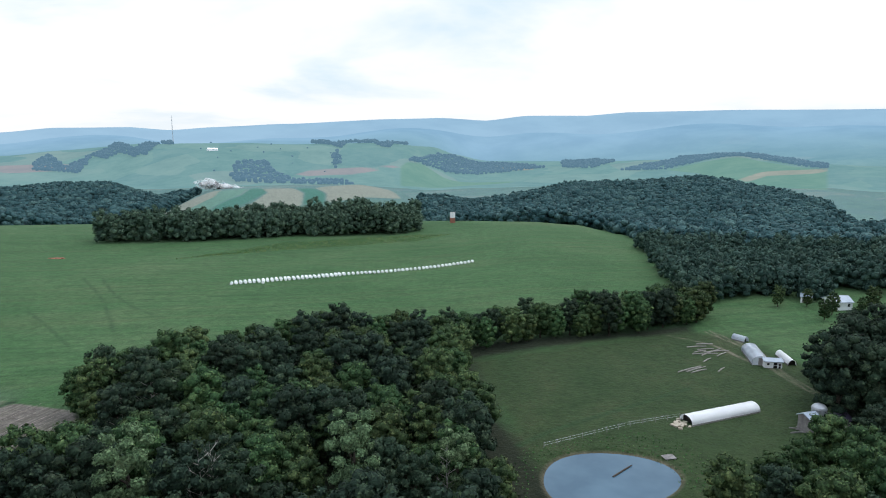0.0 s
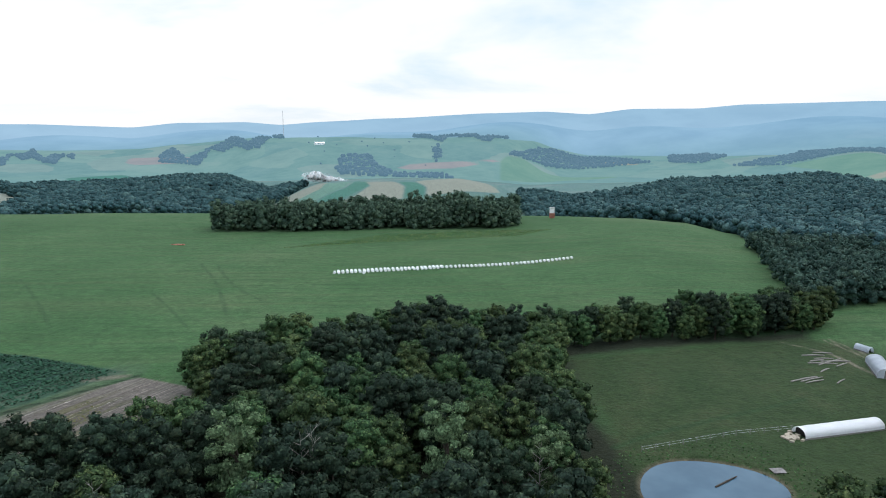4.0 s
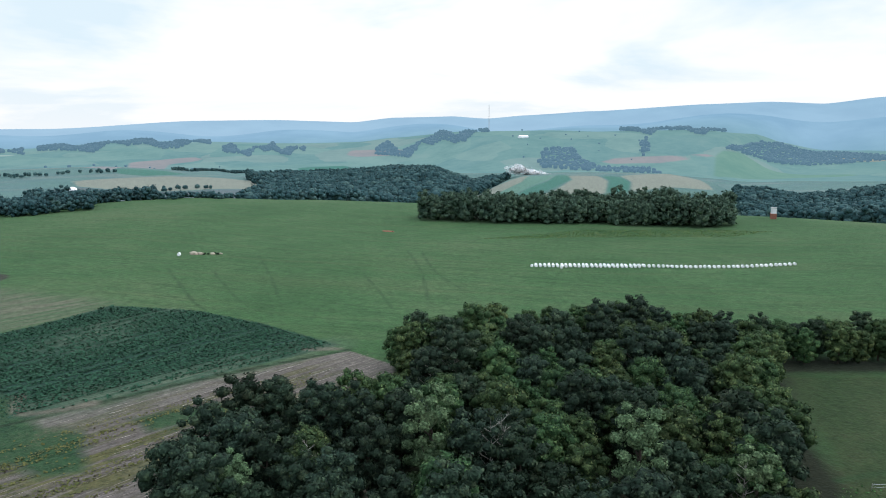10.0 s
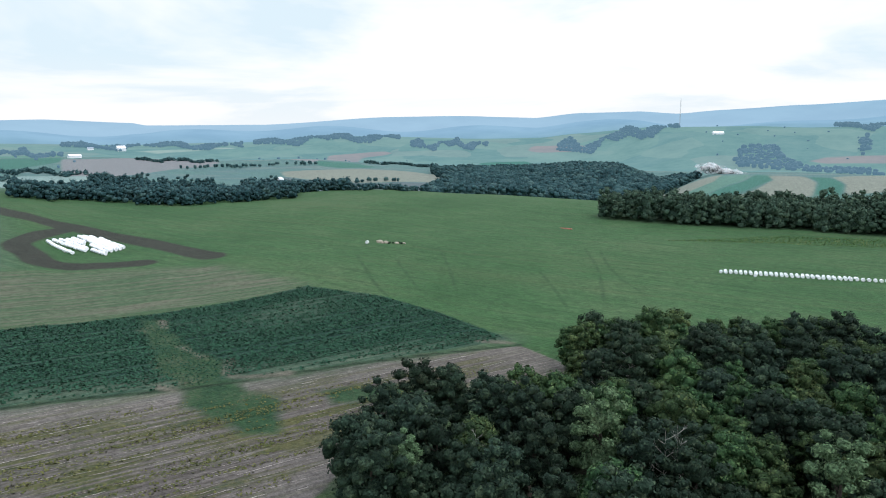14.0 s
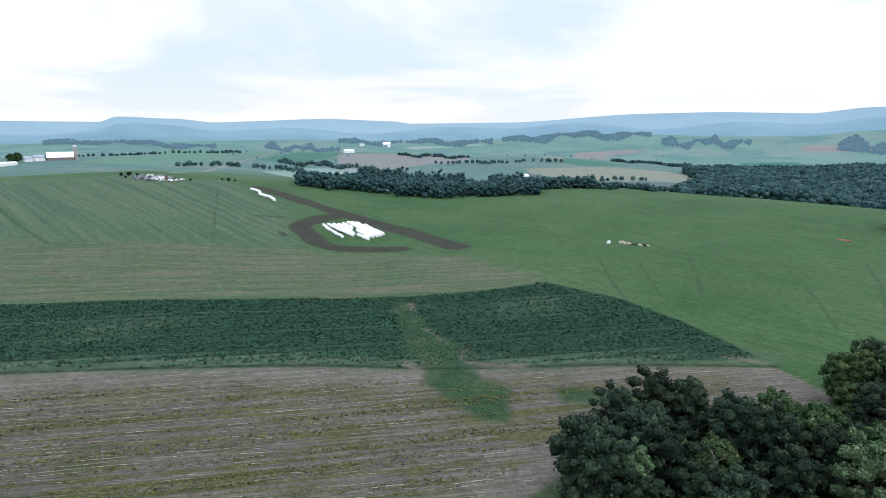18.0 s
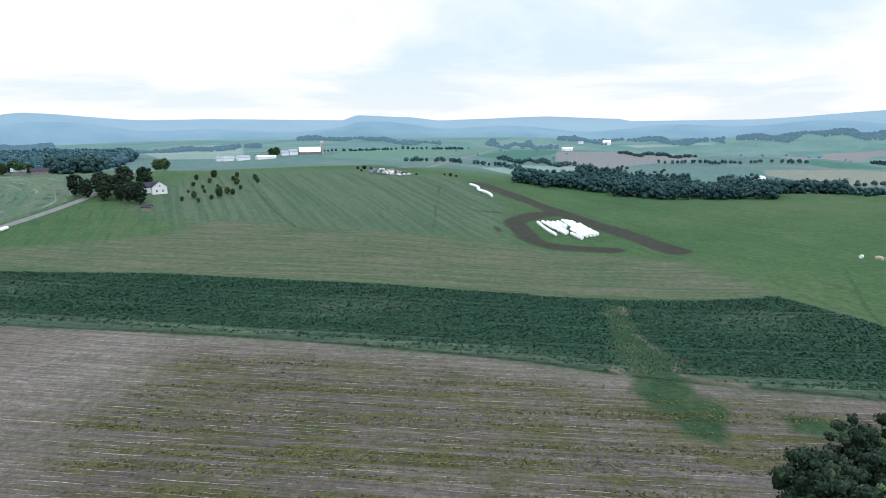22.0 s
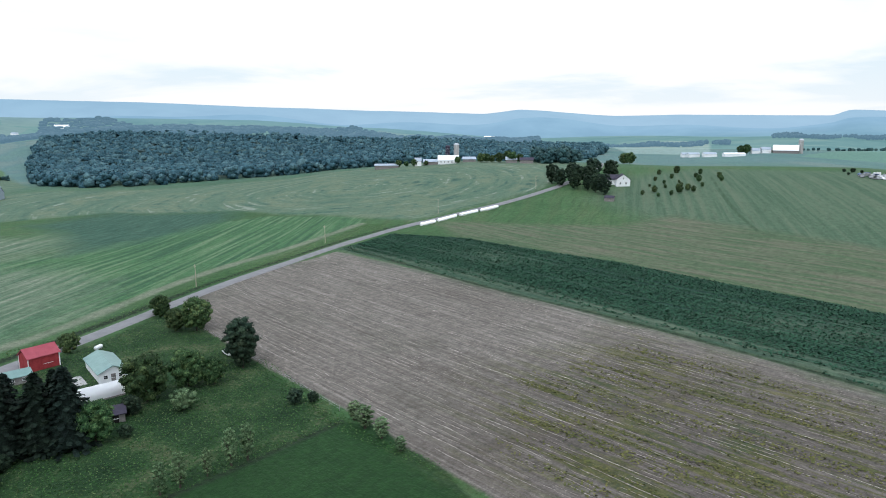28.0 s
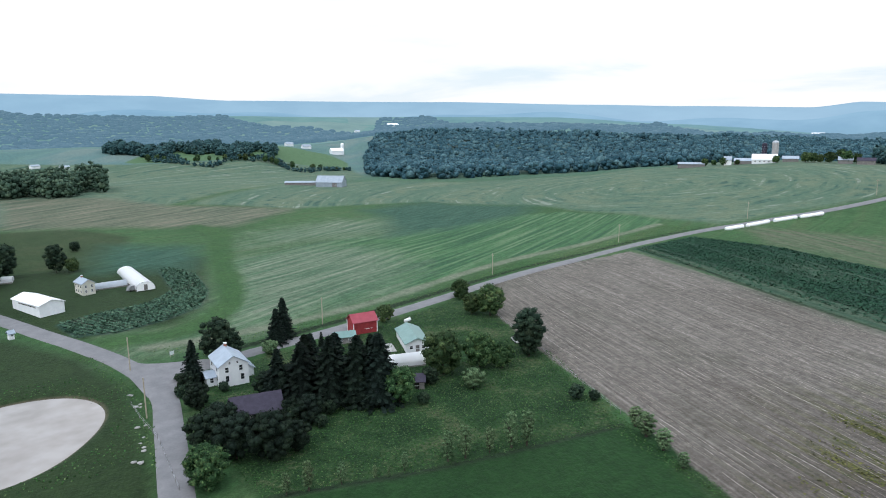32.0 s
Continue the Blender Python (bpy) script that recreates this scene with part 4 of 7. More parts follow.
def crown(rng, kind, height, width, leaves, size):
    """Vertices and quads of a leafy crown."""
    vs, fs, n = [], [], 0
    lb = lobes(rng, kind, height, width)
    tot = sum(l[3] ** 2 for l in lb)
    centre = np.array((0, 0, height * 0.5))
    for x, y, z, r in lb:
        k = max(8, int(leaves * r * r / tot))
        d = rng.normal(0, 1, (k, 3))
        d /= np.linalg.norm(d, axis=1)[:, None]
        d[:, 2] = np.where(d[:, 2] < -0.35, -d[:, 2], d[:, 2])
        p = np.array((x, y, z)) + d * np.array((1, 1, 0.85)) * r * rng.uniform(0.8, 1.22, k)[:, None]
        v, f = sprigs(rng, p, d + 0.35 * (p - centre) / (np.linalg.norm(p - centre, axis=1)[:, None] + 1e-6), size)
        vs.append(v); fs.append(f + n); n += len(v)
    return np.concatenate(vs), np.concatenate(fs), lb


def core(rng, lb, k=0.88):
    vs, fs, n = [], [], 0
    for x, y, z, r in lb:
        w = 1 + 0.12 * rng.normal(0, 1, len(ICO0_V))[:, None]
        vs.append(ICO0_V * np.array((1, 1, 0.85)) * r * k * 1.1 * w + (x, y, z)); fs.append(ICO0_F + n); n += len(ICO0_V)
    return np.concatenate(vs), np.concatenate(fs)


def trunk_bm(rng, height, radius, limbs, top=0.75):
    bm = bmesh.new()
    bend = [(rng.uniform(-0.25, 0.25) * i, rng.uniform(-0.25, 0.25) * i) for i in range(5)]
    pts = [(bend[i][0], bend[i][1], height * top * i / 4) for i in range(5)]
    pts[0] = (0, 0, -0.4)
    tube(bm, pts, [radius * k for k in (1.35, 1.0, 0.8, 0.55, 0.2)], 7)
    for x, y, z, r in limbs:
        h = max(0.18 * height, z - 0.22 * height)
        f = h / (height * top) * 4
        i = min(int(f), 3)
        base = Vector(pts[i]).lerp(Vector(pts[i + 1]), min(f - i, 1))
        tip = Vector((x, y, z))
        mid = base.lerp(tip, 0.5) + Vector((0, 0, -0.04 * height))
        tube(bm, [base, mid, tip], [radius * 0.42, radius * 0.28, radius * 0.08], 5)
    return bm


def make_tree(name, seed, kind, height, width, leaf, leaves, size, label, limbs=4):
    rng = np.random.default_rng(seed)
    tree = thing(name, Matrix.Identity(4), label, "tree")
    v, f, lb = crown(rng, kind, height, width, leaves, size)
    cv, cf = core(rng, lb, 0.8)
    tri = np.concatenate([f, cf + len(v)])
    c = new("crown", quick_mesh("crown", np.concatenate([v, cv]), tri, leaf))
    c.parent = tree
    part("trunk", trunk_bm(rng, height, height * 0.018 + 0.05, lb[::max(1, len(lb) // limbs)]), BARK, tree)
    return tree


def make_spruce(name, seed, height, width, label):
    rng = np.random.default_rng(seed)
    tree = thing(name, Matrix.Identity(4), label, "tree")
    pts, nor = [], []
    tiers = int(height * 1.9)
    for k in range(tiers):
        u = k / tiers
        z, rad = height * (0.06 + 0.92 * u), width * 0.5 * (1 - u) ** 0.85 + 0.12
        arms = int(9 - 4 * u)
        for j in range(arms):
            a = j * 2 * math.pi / arms + k * 1.3 + rng.uniform(-0.2, 0.2)
            reach = rad * rng.uniform(0.75, 1.12)
            for s in np.linspace(0.15, 1, 12):
                pts.append((reach * s * math.cos(a), reach * s * math.sin(a), z - 0.32 * reach * s + rng.uniform(-0.1, 0.1)))
                nor.append((0.5 * math.cos(a), 0.5 * math.sin(a), 1))
    v, f = cards(rng, np.array(pts), np.array(nor), width * 0.08, 0.9)
    cone = np.array([(0.34 * width * math.cos(k) * (1 - u), 0.34 * width * math.sin(k) * (1 - u), height * (0.08 + 0.9 * u)) for u in (0, 0.35, 0.7) for k in np.arange(8) * math.pi / 4] + [(0, 0, height)])
    cf = [(8 * i + k, 8 * i + (k + 1) % 8, 8 * i + 8 + (k + 1) % 8) for i in range(2) for k in range(8)] + [(8 * i + k, 8 * i + 8 + (k + 1) % 8, 8 * i + 8 + k) for i in range(2) for k in range(8)]
    cf += [(16 + k, 16 + (k + 1) % 8, 24) for k in range(8)]
    tri = np.concatenate([f[:, [0, 1, 2]], f[:, [0, 2, 3]], np.array(cf) + len(v)])
    c = new("crown", quick_mesh("crown", np.concatenate([v, cone]), tri, NEEDLE))
    c.parent = tree
    bm = bmesh.new()
    tube(bm, [(0, 0, -0.4), (0, 0, height * 0.5), (0, 0, height * 0.97)], [height * 0.02, height * 0.012, 0.03], 7)
    part("trunk", bm, BARK, tree)
    return tree


def make_bare_tree(name, seed, height, label, spread=0.3):
    rng = np.random.default_rng(seed)
    tree = thing(name, Matrix.Identity(4), label, "tree")
    bm = bmesh.new()
    tube(bm, [(0, 0, -0.4), (0.2, 0.1, height * 0.4), (0.1, -0.2, height * 0.7), (0.3, 0, height)], [height * 0.009, height * 0.007, height * 0.004, 0.02], 6)
    part("trunk", bm, DEADWOOD, tree)
    for k in range(16):
        bm = bmesh.new()
        a, z = k * 2.4, height * (0.35 + 0.6 * k / 16)
        ln = height * spread * rng.uniform(0.6, 1.1) * (1.15 - k / 22)
        p = Vector((0.15, 0, z))
        q = p + Vector((math.cos(a) * ln * 0.5, math.sin(a) * ln * 0.5, ln * 0.35))
        e = p + Vector((math.cos(a) * ln, math.sin(a) * ln, ln * 0.8))
        tube(bm, [p, q, e], [height * 0.0034, height * 0.0026, 0.012], 5)
        for s in (-0.6, 0.6):
            tube(bm, [q, q + Vector((math.cos(a + s) * ln * 0.45, math.sin(a + s) * ln * 0.45, ln * 0.35))], [height * 0.002, 0.01], 4)
        part("limb", bm, DEADWOOD, tree)
    return tree


OAKS = [make_tree("tree", 11, "round", 13, 9.0, LEAF, 2300, 0.40, "broadleaf tree with a full green crown in the woods"),
        make_tree("tree", 12, "round", 14, 8.8, LEAF_DARK, 2300, 0.40, "dark green broadleaf tree in the woods"),
        make_tree("tree", 13, "round", 11.5, 8.2, LEAF, 2100, 0.38, "broadleaf tree with a lumpy green crown in the woods"),
        make_tree("tree", 14, "tall", 15.5, 8.4, LEAF_DARK, 2300, 0.40, "tall dark broadleaf tree in the woods"),
        make_tree("tree", 15, "tall", 13.5, 7.4, LEAF, 2100, 0.38, "upright green broadleaf tree in the woods")]
POPLAR = make_tree("pale_tree", 21, "tall", 20, 8.4, LEAF_PALE, 4600, 0.36, "tall pale grey-green aspen above the woods")
SPRUCE = make_spruce("spruce", 31, 15, 7.0, "dark green spruce beside the farmhouse")
SNAG = make_bare_tree("bare_tree", 41, 15, "dead bare tree with pale grey limbs", 0.2)
STOCK = OAKS + [POPLAR, SPRUCE, SNAG]
used = set()


def plant(ob, x, y, size=1.0, turn=None, sink=0.0, wide=1.0, label="", group=""):
    m = Matrix.Translation((x, y, gz(x, y) - sink)) @ pose(0, 0, 0, 0, 0, random.uniform(0, 360) if turn is None else turn)
    if ob not in used:
        used.add(ob)
        ob.matrix_world = m
        t = ob
    else:
        t = copy_thing(ob, m)
    t.scale = (size * wide, size * wide, size)
    return tagged(t, label, "", group)


def scatter(rng, poly, gap, edge=0.0, tries=30):
    """Points in a polygon at least gap apart."""
    p = np.array(poly, float)
    lo, hi = p.min(0), p.max(0)
    n = int((hi - lo).prod() / gap ** 2 * tries * 0.4)
    c = rng.uniform(lo, hi, (n, 2))
    c = c[inside_distance(poly, c[:, 0], c[:, 1]) > edge]
    grid, out = {}, []
    for x, y in c:
        k = (int(x // gap), int(y // gap))
        if all((x - u) ** 2 + (y - v) ** 2 >= gap * gap for i in (-1, 0, 1) for j in (-1, 0, 1) for u, v in grid.get((k[0] + i, k[1] + j), ())):
            grid.setdefault(k, []).append((x, y))
            out.append((x, y))
    return out


ASPENS = ((-45.8, 88.9), (-14.4, 96.9))
WOODLOT = [(-84, 141), (-80, 156), (-63, 173), (-40, 184), (-20, 184), (-6, 181), (2, 178), (5, 155), (7, 133), (9, 108), (6, 78), (-20, 66), (-50, 60),
           (-78, 62), (-88, 74), (-86, 92), (-72, 106), (-62, 110), (-66, 122)]
HEDGEROW = [(-3, 179), (20, 191), (47, 199), (80, 208), (93, 222), (86, 236), (56, 212), (33, 206), (4, 192)]
POND_WOOD = [(37, 84), (46, 99), (58, 104), (73, 116), (84, 122), (110, 130), (110, 80), (60, 60), (38, 66)]
LANE_BELT = [(98, 262), (96, 240), (119, 258), (129, 244), (137, 236), (148, 247), (150, 285), (134, 296), (112, 289)]
PINES = [(82, 136), (90, 150), (104, 164), (128, 178), (140, 160), (116, 132), (92, 128)]
TREE_BLOCK = [(-203, 374), (-150, 386), (-92, 408), (-30, 414), (-18, 428), (-19, 455), (-90, 448), (-140, 430), (-196, 402)]
rng = np.random.default_rng(5)
for name, poly, gap, lo, hi in (("woodlot", WOODLOT, 6.1, 0.80, 1.16), ("hedgerow", HEDGEROW, 4.1, 0.66, 1.0), ("pond woods", POND_WOOD, 6.6, 0.75, 1.05), ("tall trees", PINES, 6.6, 1.1, 1.4)):
    for x, y in scatter(rng, poly, gap):
        if math.hypot(x + 57, y - 88) < 5.5 or math.hypot(x + 50, y - 77) < 5 or any(math.hypot(x - u, y - v) < 5.0 or math.hypot(x - 0.92 * u, y - 0.92 * v) < 5.0 for u, v in ASPENS):
            continue
        k = rng.choice([1, 3]) if name == "tall trees" else rng.choice([1, 3, 1, 3, 0] if name == "woodlot" and y < 96 else [0, 0, 1, 1, 2, 2, 2, 0, 3, 4])
        plant(OAKS[k], x, y, rng.uniform(lo, hi), group="trees of the " + name)



def bearing(a, r):
    return (-math.sin(radians(a)) * r, math.cos(radians(a)) * r)


def sector(a0, a1, r0, r1, wave=0.06, seed=0):
    """A patch of land between two bearings and two distances, with a wandering edge."""
    n = 10
    w = lambda k: 1 + wave * math.sin(k * 1.9 + seed) * math.sin(k * 0.7 + 2 * seed)
    return [bearing(a0 + (a1 - a0) * k / n, r0 * w(k)) for k in range(n + 1)] + [bearing(a1 + (a0 - a1) * k / n, r1 * w(k + 5)) for k in range(n + 1)]


def dome(rng, rings, sides):
    """A lumpy crown of rings (radius, height), from the top down."""
    v = [np.array([[0, 0, rings[0][1]]])]
    f = []
    turn = rng.uniform(0, 6.28)
    for i, (r, z) in enumerate(rings[1:]):
        a = turn + (np.arange(sides) + 0.5 * (i % 2)) * 2 * math.pi / sides
        k = r * rng.uniform(0.8, 1.2, sides)
        v.append(np.stack([k * np.cos(a), k * np.sin(a), z + rng.uniform(-0.12, 0.12, sides) * r], 1))
        o = 1 + i * sides
        for j in range(sides):
            n = (j + 1) % sides
            if i == 0:
                f.append((0, o + j, o + n))
            else:
                p, q = o - sides + j, o - sides + n
                f += [(p, o + j, q), (q, o + j, o + n)] if i % 2 else [(p, o + j, o + n), (p, o + n, q)]
    return np.concatenate(v), np.array(f)


def clump(rng, r, h, n):
    """A round tree that is leafy to the ground: boughs round a dark heart."""
    lb = [(0, 0, h * 0.30, r * 0.80), (0, 0, h * 0.62, r * 0.72)]
    turn = rng.uniform(0, 6.28)
    for k in range(n):
        u = (k + 0.5) / n
        a = turn + k * 2.4 + rng.uniform(-0.5, 0.5)
        q = r * math.sqrt(1 - ((u - 0.42) / 0.63) ** 2) * rng.uniform(0.6, 0.95)
        lb.append((q * math.cos(a), q * math.sin(a), h * (0.08 + 0.84 * u) * rng.uniform(0.94, 1.04), r * rng.uniform(0.24, 0.42) * (1.6 if n < 12 else 1.1)))
    return lb


def far_woods(name, polys, gap, label, lo=4.0, hi=6.0, seed=1, height=1.0, leaves=0, boughs=0, leaf=None, category="woods", sides=7, edge=15, speck=0):
    """Countless crowns of distant woods that close into one canopy, one mesh."""
    rng = np.random.default_rng(seed)
    vs, fs, n = [], [], 0
    spots, rim = [], []
    for poly in polys:
        s = np.array(scatter(rng, poly, gap, tries=14))
        spots.append(s)
        rim.append(inside_distance(poly, s[:, 0], s[:, 1]))
    spots, rim = np.concatenate(spots), np.concatenate(rim)
    zs = ground_height(spots[:, 0], spots[:, 1])
    swell = np.sin(spots[:, 0] / 31 + spots[:, 1] / 43) + np.sin(spots[:, 1] / 23 - spots[:, 0] / 57)
    for (x, y), z, e, w in zip(spots, zs, rim, swell):
        r = rng.uniform(lo, hi)
        h = 2.3 * (lo + hi) * 0.5 * height * rng.uniform(0.74, 1.18) * (1 + 0.10 * w)
        d = min(h * 0.5, r)
        outer = e < gap * 1.6
        if boughs or (outer and edge):
            lb = clump(rng, r * 1.1, h, boughs or edge)
            v, f = core(rng, lb, 1.0 if not leaves else 0.74)
        else:
            v, f = dome(rng, [(0, h), (0.55 * r, h - 0.10 * d), (0.95 * r, h - 0.42 * d), (1.08 * r, h - 1.0 * d), (0.8 * r, h * 0.2)][:5 if outer else 4], sides)
        vs.append(v + (x, y, z)); fs.append(f + n); n += len(v)
        if speck:  # loose sprays that roughen the crown
            m = rng.normal(0, 1, (speck, 3))
            m /= np.linalg.norm(m, axis=1)[:, None]
            m[:, 2] = np.abs(m[:, 2])
            v, f = sprigs(rng, m * (r * 1.02, r * 1.02, d * 1.04) * rng.uniform(0.92, 1.12, (speck, 1)) + (0, 0, h - d), m, r * 0.42, 1.3)
            vs.append(v + (x, y, z)); fs.append(f + n); n += len(v)
        if leaves and boughs:
            c = np.array(lb)[rng.integers(0, len(lb), leaves)]
            m = rng.normal(0, 1, (leaves, 3))
            m /= np.linalg.norm(m, axis=1)[:, None]
            m[:, 2] = np.where(m[:, 2] < -0.3, -m[:, 2], m[:, 2])
            v, f = sprigs(rng, c[:, :3] + m * c[:, 3:] * rng.uniform(0.78, 1.15, (leaves, 1)), m, r * 0.2)
            vs.append(v + (x, y, z)); fs.append(f + n); n += len(v)
    return tagged(new(name, quick_mesh(name, np.concatenate(vs), np.concatenate(fs), leaf or WOODS)), label, category, kind="stuff")


polar = lambda *pts: [bearing(a, r) for a, r in pts]
VALLEY = polar((2, 900), (0, 575), (-8, 520), (-14, 545), (-17.5, 420), (-24, 400), (-30, 400), (-36, 400), (-36, 560), (-32, 660), (-30, 980), (-25, 1150), (-20, 1180), (-12, 1200), (-6, 1050))
SLOPE = polar((-16.5, 400), (-18.5, 330), (-20.5, 268), (-23, 262), (-27, 288), (-31, 300), (-36, 300), (-36, 405), (-24, 405))
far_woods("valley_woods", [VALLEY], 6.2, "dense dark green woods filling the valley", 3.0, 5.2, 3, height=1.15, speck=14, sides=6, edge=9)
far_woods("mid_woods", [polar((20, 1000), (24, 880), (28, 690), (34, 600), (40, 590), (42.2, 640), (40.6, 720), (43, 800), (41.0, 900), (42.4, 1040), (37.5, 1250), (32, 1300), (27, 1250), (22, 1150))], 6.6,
          "woods on the slope beyond the meadow, tinted blue-green for haze", 3.2, 5.4, 4, height=1.05, speck=14, sides=6, edge=9)
far_woods("hollow_woods", [sector(54, 66, 492, 625, 0.0), sector(66, 74.5, 520, 610, 0.02), sector(49.5, 54, 552, 600, 0.0)], 6.6, "dark green woods in the hollow behind the meadow", 3.0, 4.6, 5, leaves=80, boughs=10, height=1.2)
far_woods("hollow_trees", [sector(60.5, 68, 630, 690), sector(55, 58, 585, 625), sector(68, 69.2, 640, 660)], 7.0, "tall dark rounded trees rising from the hollow", 4.4, 6.2, 15, leaves=70, boughs=14, height=1.45)
far_woods("hedge", [sector(43, 50, 553, 566), sector(69.5, 76, 1000, 1025), sector(152.5, 168, 868, 880), sector(60, 66, 1250, 1262), sector(42, 48, 1225, 1240)], 4.6,
          "straggling hedge of bushes between the fields", 1.4, 3.2, 6, leaves=16, boughs=4, category="hedge")
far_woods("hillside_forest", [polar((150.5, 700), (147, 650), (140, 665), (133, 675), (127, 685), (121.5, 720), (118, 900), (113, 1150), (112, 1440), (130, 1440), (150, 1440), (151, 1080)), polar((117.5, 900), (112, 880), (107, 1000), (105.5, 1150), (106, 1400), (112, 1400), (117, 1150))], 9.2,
          "broad forest covering the far hillside, tinted blue-green for haze", 3.8, 6.6, 7, height=1.0, speck=14, sides=6, edge=9, leaf=FOREST)
far_woods("field_woods", [sector(171.6, 184, 545, 640)], 6.5, "rounded dark wood beside the open fields", 4.0, 5.6, 8, leaves=90, boughs=14, height=1.65, leaf=COPSE)
far_woods("belt_woods", [sector(158.5, 171.2, 925, 985), sector(107, 110, 1000, 1060), sector(108, 111.3, 622, 650)], 7.5, "long dark shelter wood between the fields", 3.8, 5.4, 18, height=1.1, speck=14)
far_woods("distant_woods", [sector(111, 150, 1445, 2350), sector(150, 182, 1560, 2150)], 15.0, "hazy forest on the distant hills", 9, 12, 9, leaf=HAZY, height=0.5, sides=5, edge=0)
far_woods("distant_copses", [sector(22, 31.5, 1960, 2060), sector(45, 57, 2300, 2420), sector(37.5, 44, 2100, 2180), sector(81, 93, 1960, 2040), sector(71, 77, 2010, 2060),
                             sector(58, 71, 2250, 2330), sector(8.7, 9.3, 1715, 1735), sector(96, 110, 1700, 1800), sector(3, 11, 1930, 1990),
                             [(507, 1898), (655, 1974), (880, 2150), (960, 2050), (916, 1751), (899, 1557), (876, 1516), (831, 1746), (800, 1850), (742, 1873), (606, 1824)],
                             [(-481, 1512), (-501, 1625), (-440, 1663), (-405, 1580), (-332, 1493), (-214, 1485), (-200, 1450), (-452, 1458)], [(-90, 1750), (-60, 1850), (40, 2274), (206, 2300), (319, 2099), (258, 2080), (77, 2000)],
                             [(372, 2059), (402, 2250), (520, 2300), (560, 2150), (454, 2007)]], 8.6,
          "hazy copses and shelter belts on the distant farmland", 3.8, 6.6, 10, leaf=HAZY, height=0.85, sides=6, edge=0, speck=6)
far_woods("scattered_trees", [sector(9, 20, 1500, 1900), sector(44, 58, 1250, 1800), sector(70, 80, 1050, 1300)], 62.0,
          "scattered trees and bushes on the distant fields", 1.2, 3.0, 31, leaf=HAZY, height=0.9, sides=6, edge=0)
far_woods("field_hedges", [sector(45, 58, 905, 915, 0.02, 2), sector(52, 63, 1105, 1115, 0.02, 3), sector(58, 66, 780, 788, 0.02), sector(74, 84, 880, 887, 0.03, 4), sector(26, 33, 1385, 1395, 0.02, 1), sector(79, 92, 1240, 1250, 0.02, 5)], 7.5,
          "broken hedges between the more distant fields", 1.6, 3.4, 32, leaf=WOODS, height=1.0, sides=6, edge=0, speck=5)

# trees of the near slope and the farmyards
far_woods("slope_woods", [SLOPE], 6.4, "leafy green trees of the wooded slope behind the pasture", 3.0, 5.0, 12, leaves=420, boughs=14, leaf=SLOPE_LEAF, height=1.2)
far_woods("lane_belt", [LANE_BELT], 5.8, "leafy tree belt along the lane below the slope", 2.8, 4.4, 14, leaves=420, boughs=14, leaf=SLOPE_LEAF, height=1.15)
far_woods("field_copse", [TREE_BLOCK], 6.4, "long dark green copse standing in the meadow", 3.8, 5.8, 13, leaves=760, boughs=20, leaf=COPSE, height=1.48)
for x, y, s in ((-45.8, 88.9, 1.04), (-14.4, 96.9, 1.0), (-66.6, 66.3, 0.75), (2, 98, 0.8), (-70, 78, 0.6)):
    plant(POPLAR, x, y, s, group="pale trees of the woodlot")
for x, y, s in ((-59.4, 127.9, 1.0), (-61.5, 120.2, 0.9), (-48.4, 110.9, 0.9), (-34.7, 92.7, 1.08), (-35.8, 90.3, 1.05), (-61.4, 77.7, 0.85), (1.5, 109, 0.95), (0.4, 96, 0.95), (-54.3, 75.5, 0.7)):
    plant(SNAG, x, y, s)

# ---------------------------------------------------------------- roads and ponds


def road(name, line, half, label):
    pts = smooth_line(line, 10)
    vs, fs, cols = [], [], (-1.0, -0.75, -0.3, 0.3, 0.75, 1.0)
    for i, p in enumerate(pts):
        d = (Vector(pts[min(i + 1, len(pts) - 1)]) - Vector(pts[max(i - 1, 0)])).normalized()
        n = Vector((-d.y, d.x))
        for k in cols:
            q = Vector(p) + n * half * k
            vs.append((q.x, q.y, float(land(q.x, q.y)) + 0.26 + 0.07 * (1 - k * k) - (0.30 if abs(k) == 1 else 0)))
    w = len(cols)
    for i in range(len(pts) - 1):
        for k in range(w - 1):
            fs.append((i * w + k, i * w + k + 1, (i + 1) * w + k + 1, (i + 1) * w + k))
    return tagged(mesh_object(name, vs, fs, ASPHALT, smooth=True), label, "road", kind="structure")


road("road_main", ROAD_B, 2.7, "grey country road across the fields")
road("road_side", ROAD_A, 2.9, "grey lane passing the farmhouse and pond")
# the mouth of the junction
bm = bmesh.new()
mouth = [(-32.6, -150), (-27.4, -150), (-25.5, -170), (-21, -188), (-25, -187), (-31, -175), (-46, -168.3), (-46, -163), (-36, -160)]
rim = smooth_line(mouth + mouth[:1], 5)[:-1]
hub = bm.verts.new((-31, -165, float(land(-31, -165)) + 0.34))
rim = [bm.verts.new((x, y, float(land(x, y)) + 0.10)) for x, y in rim]
for a, b in zip(rim, rim[1:] + rim[:1]):
    bm.faces.new((hub, a, b))
bmesh.ops.recalc_face_normals(bm, faces=bm.faces[:])
tagged(part("road_junction", bm, ASPHALT), "worn asphalt mouth of the road junction", "road", kind="structure")


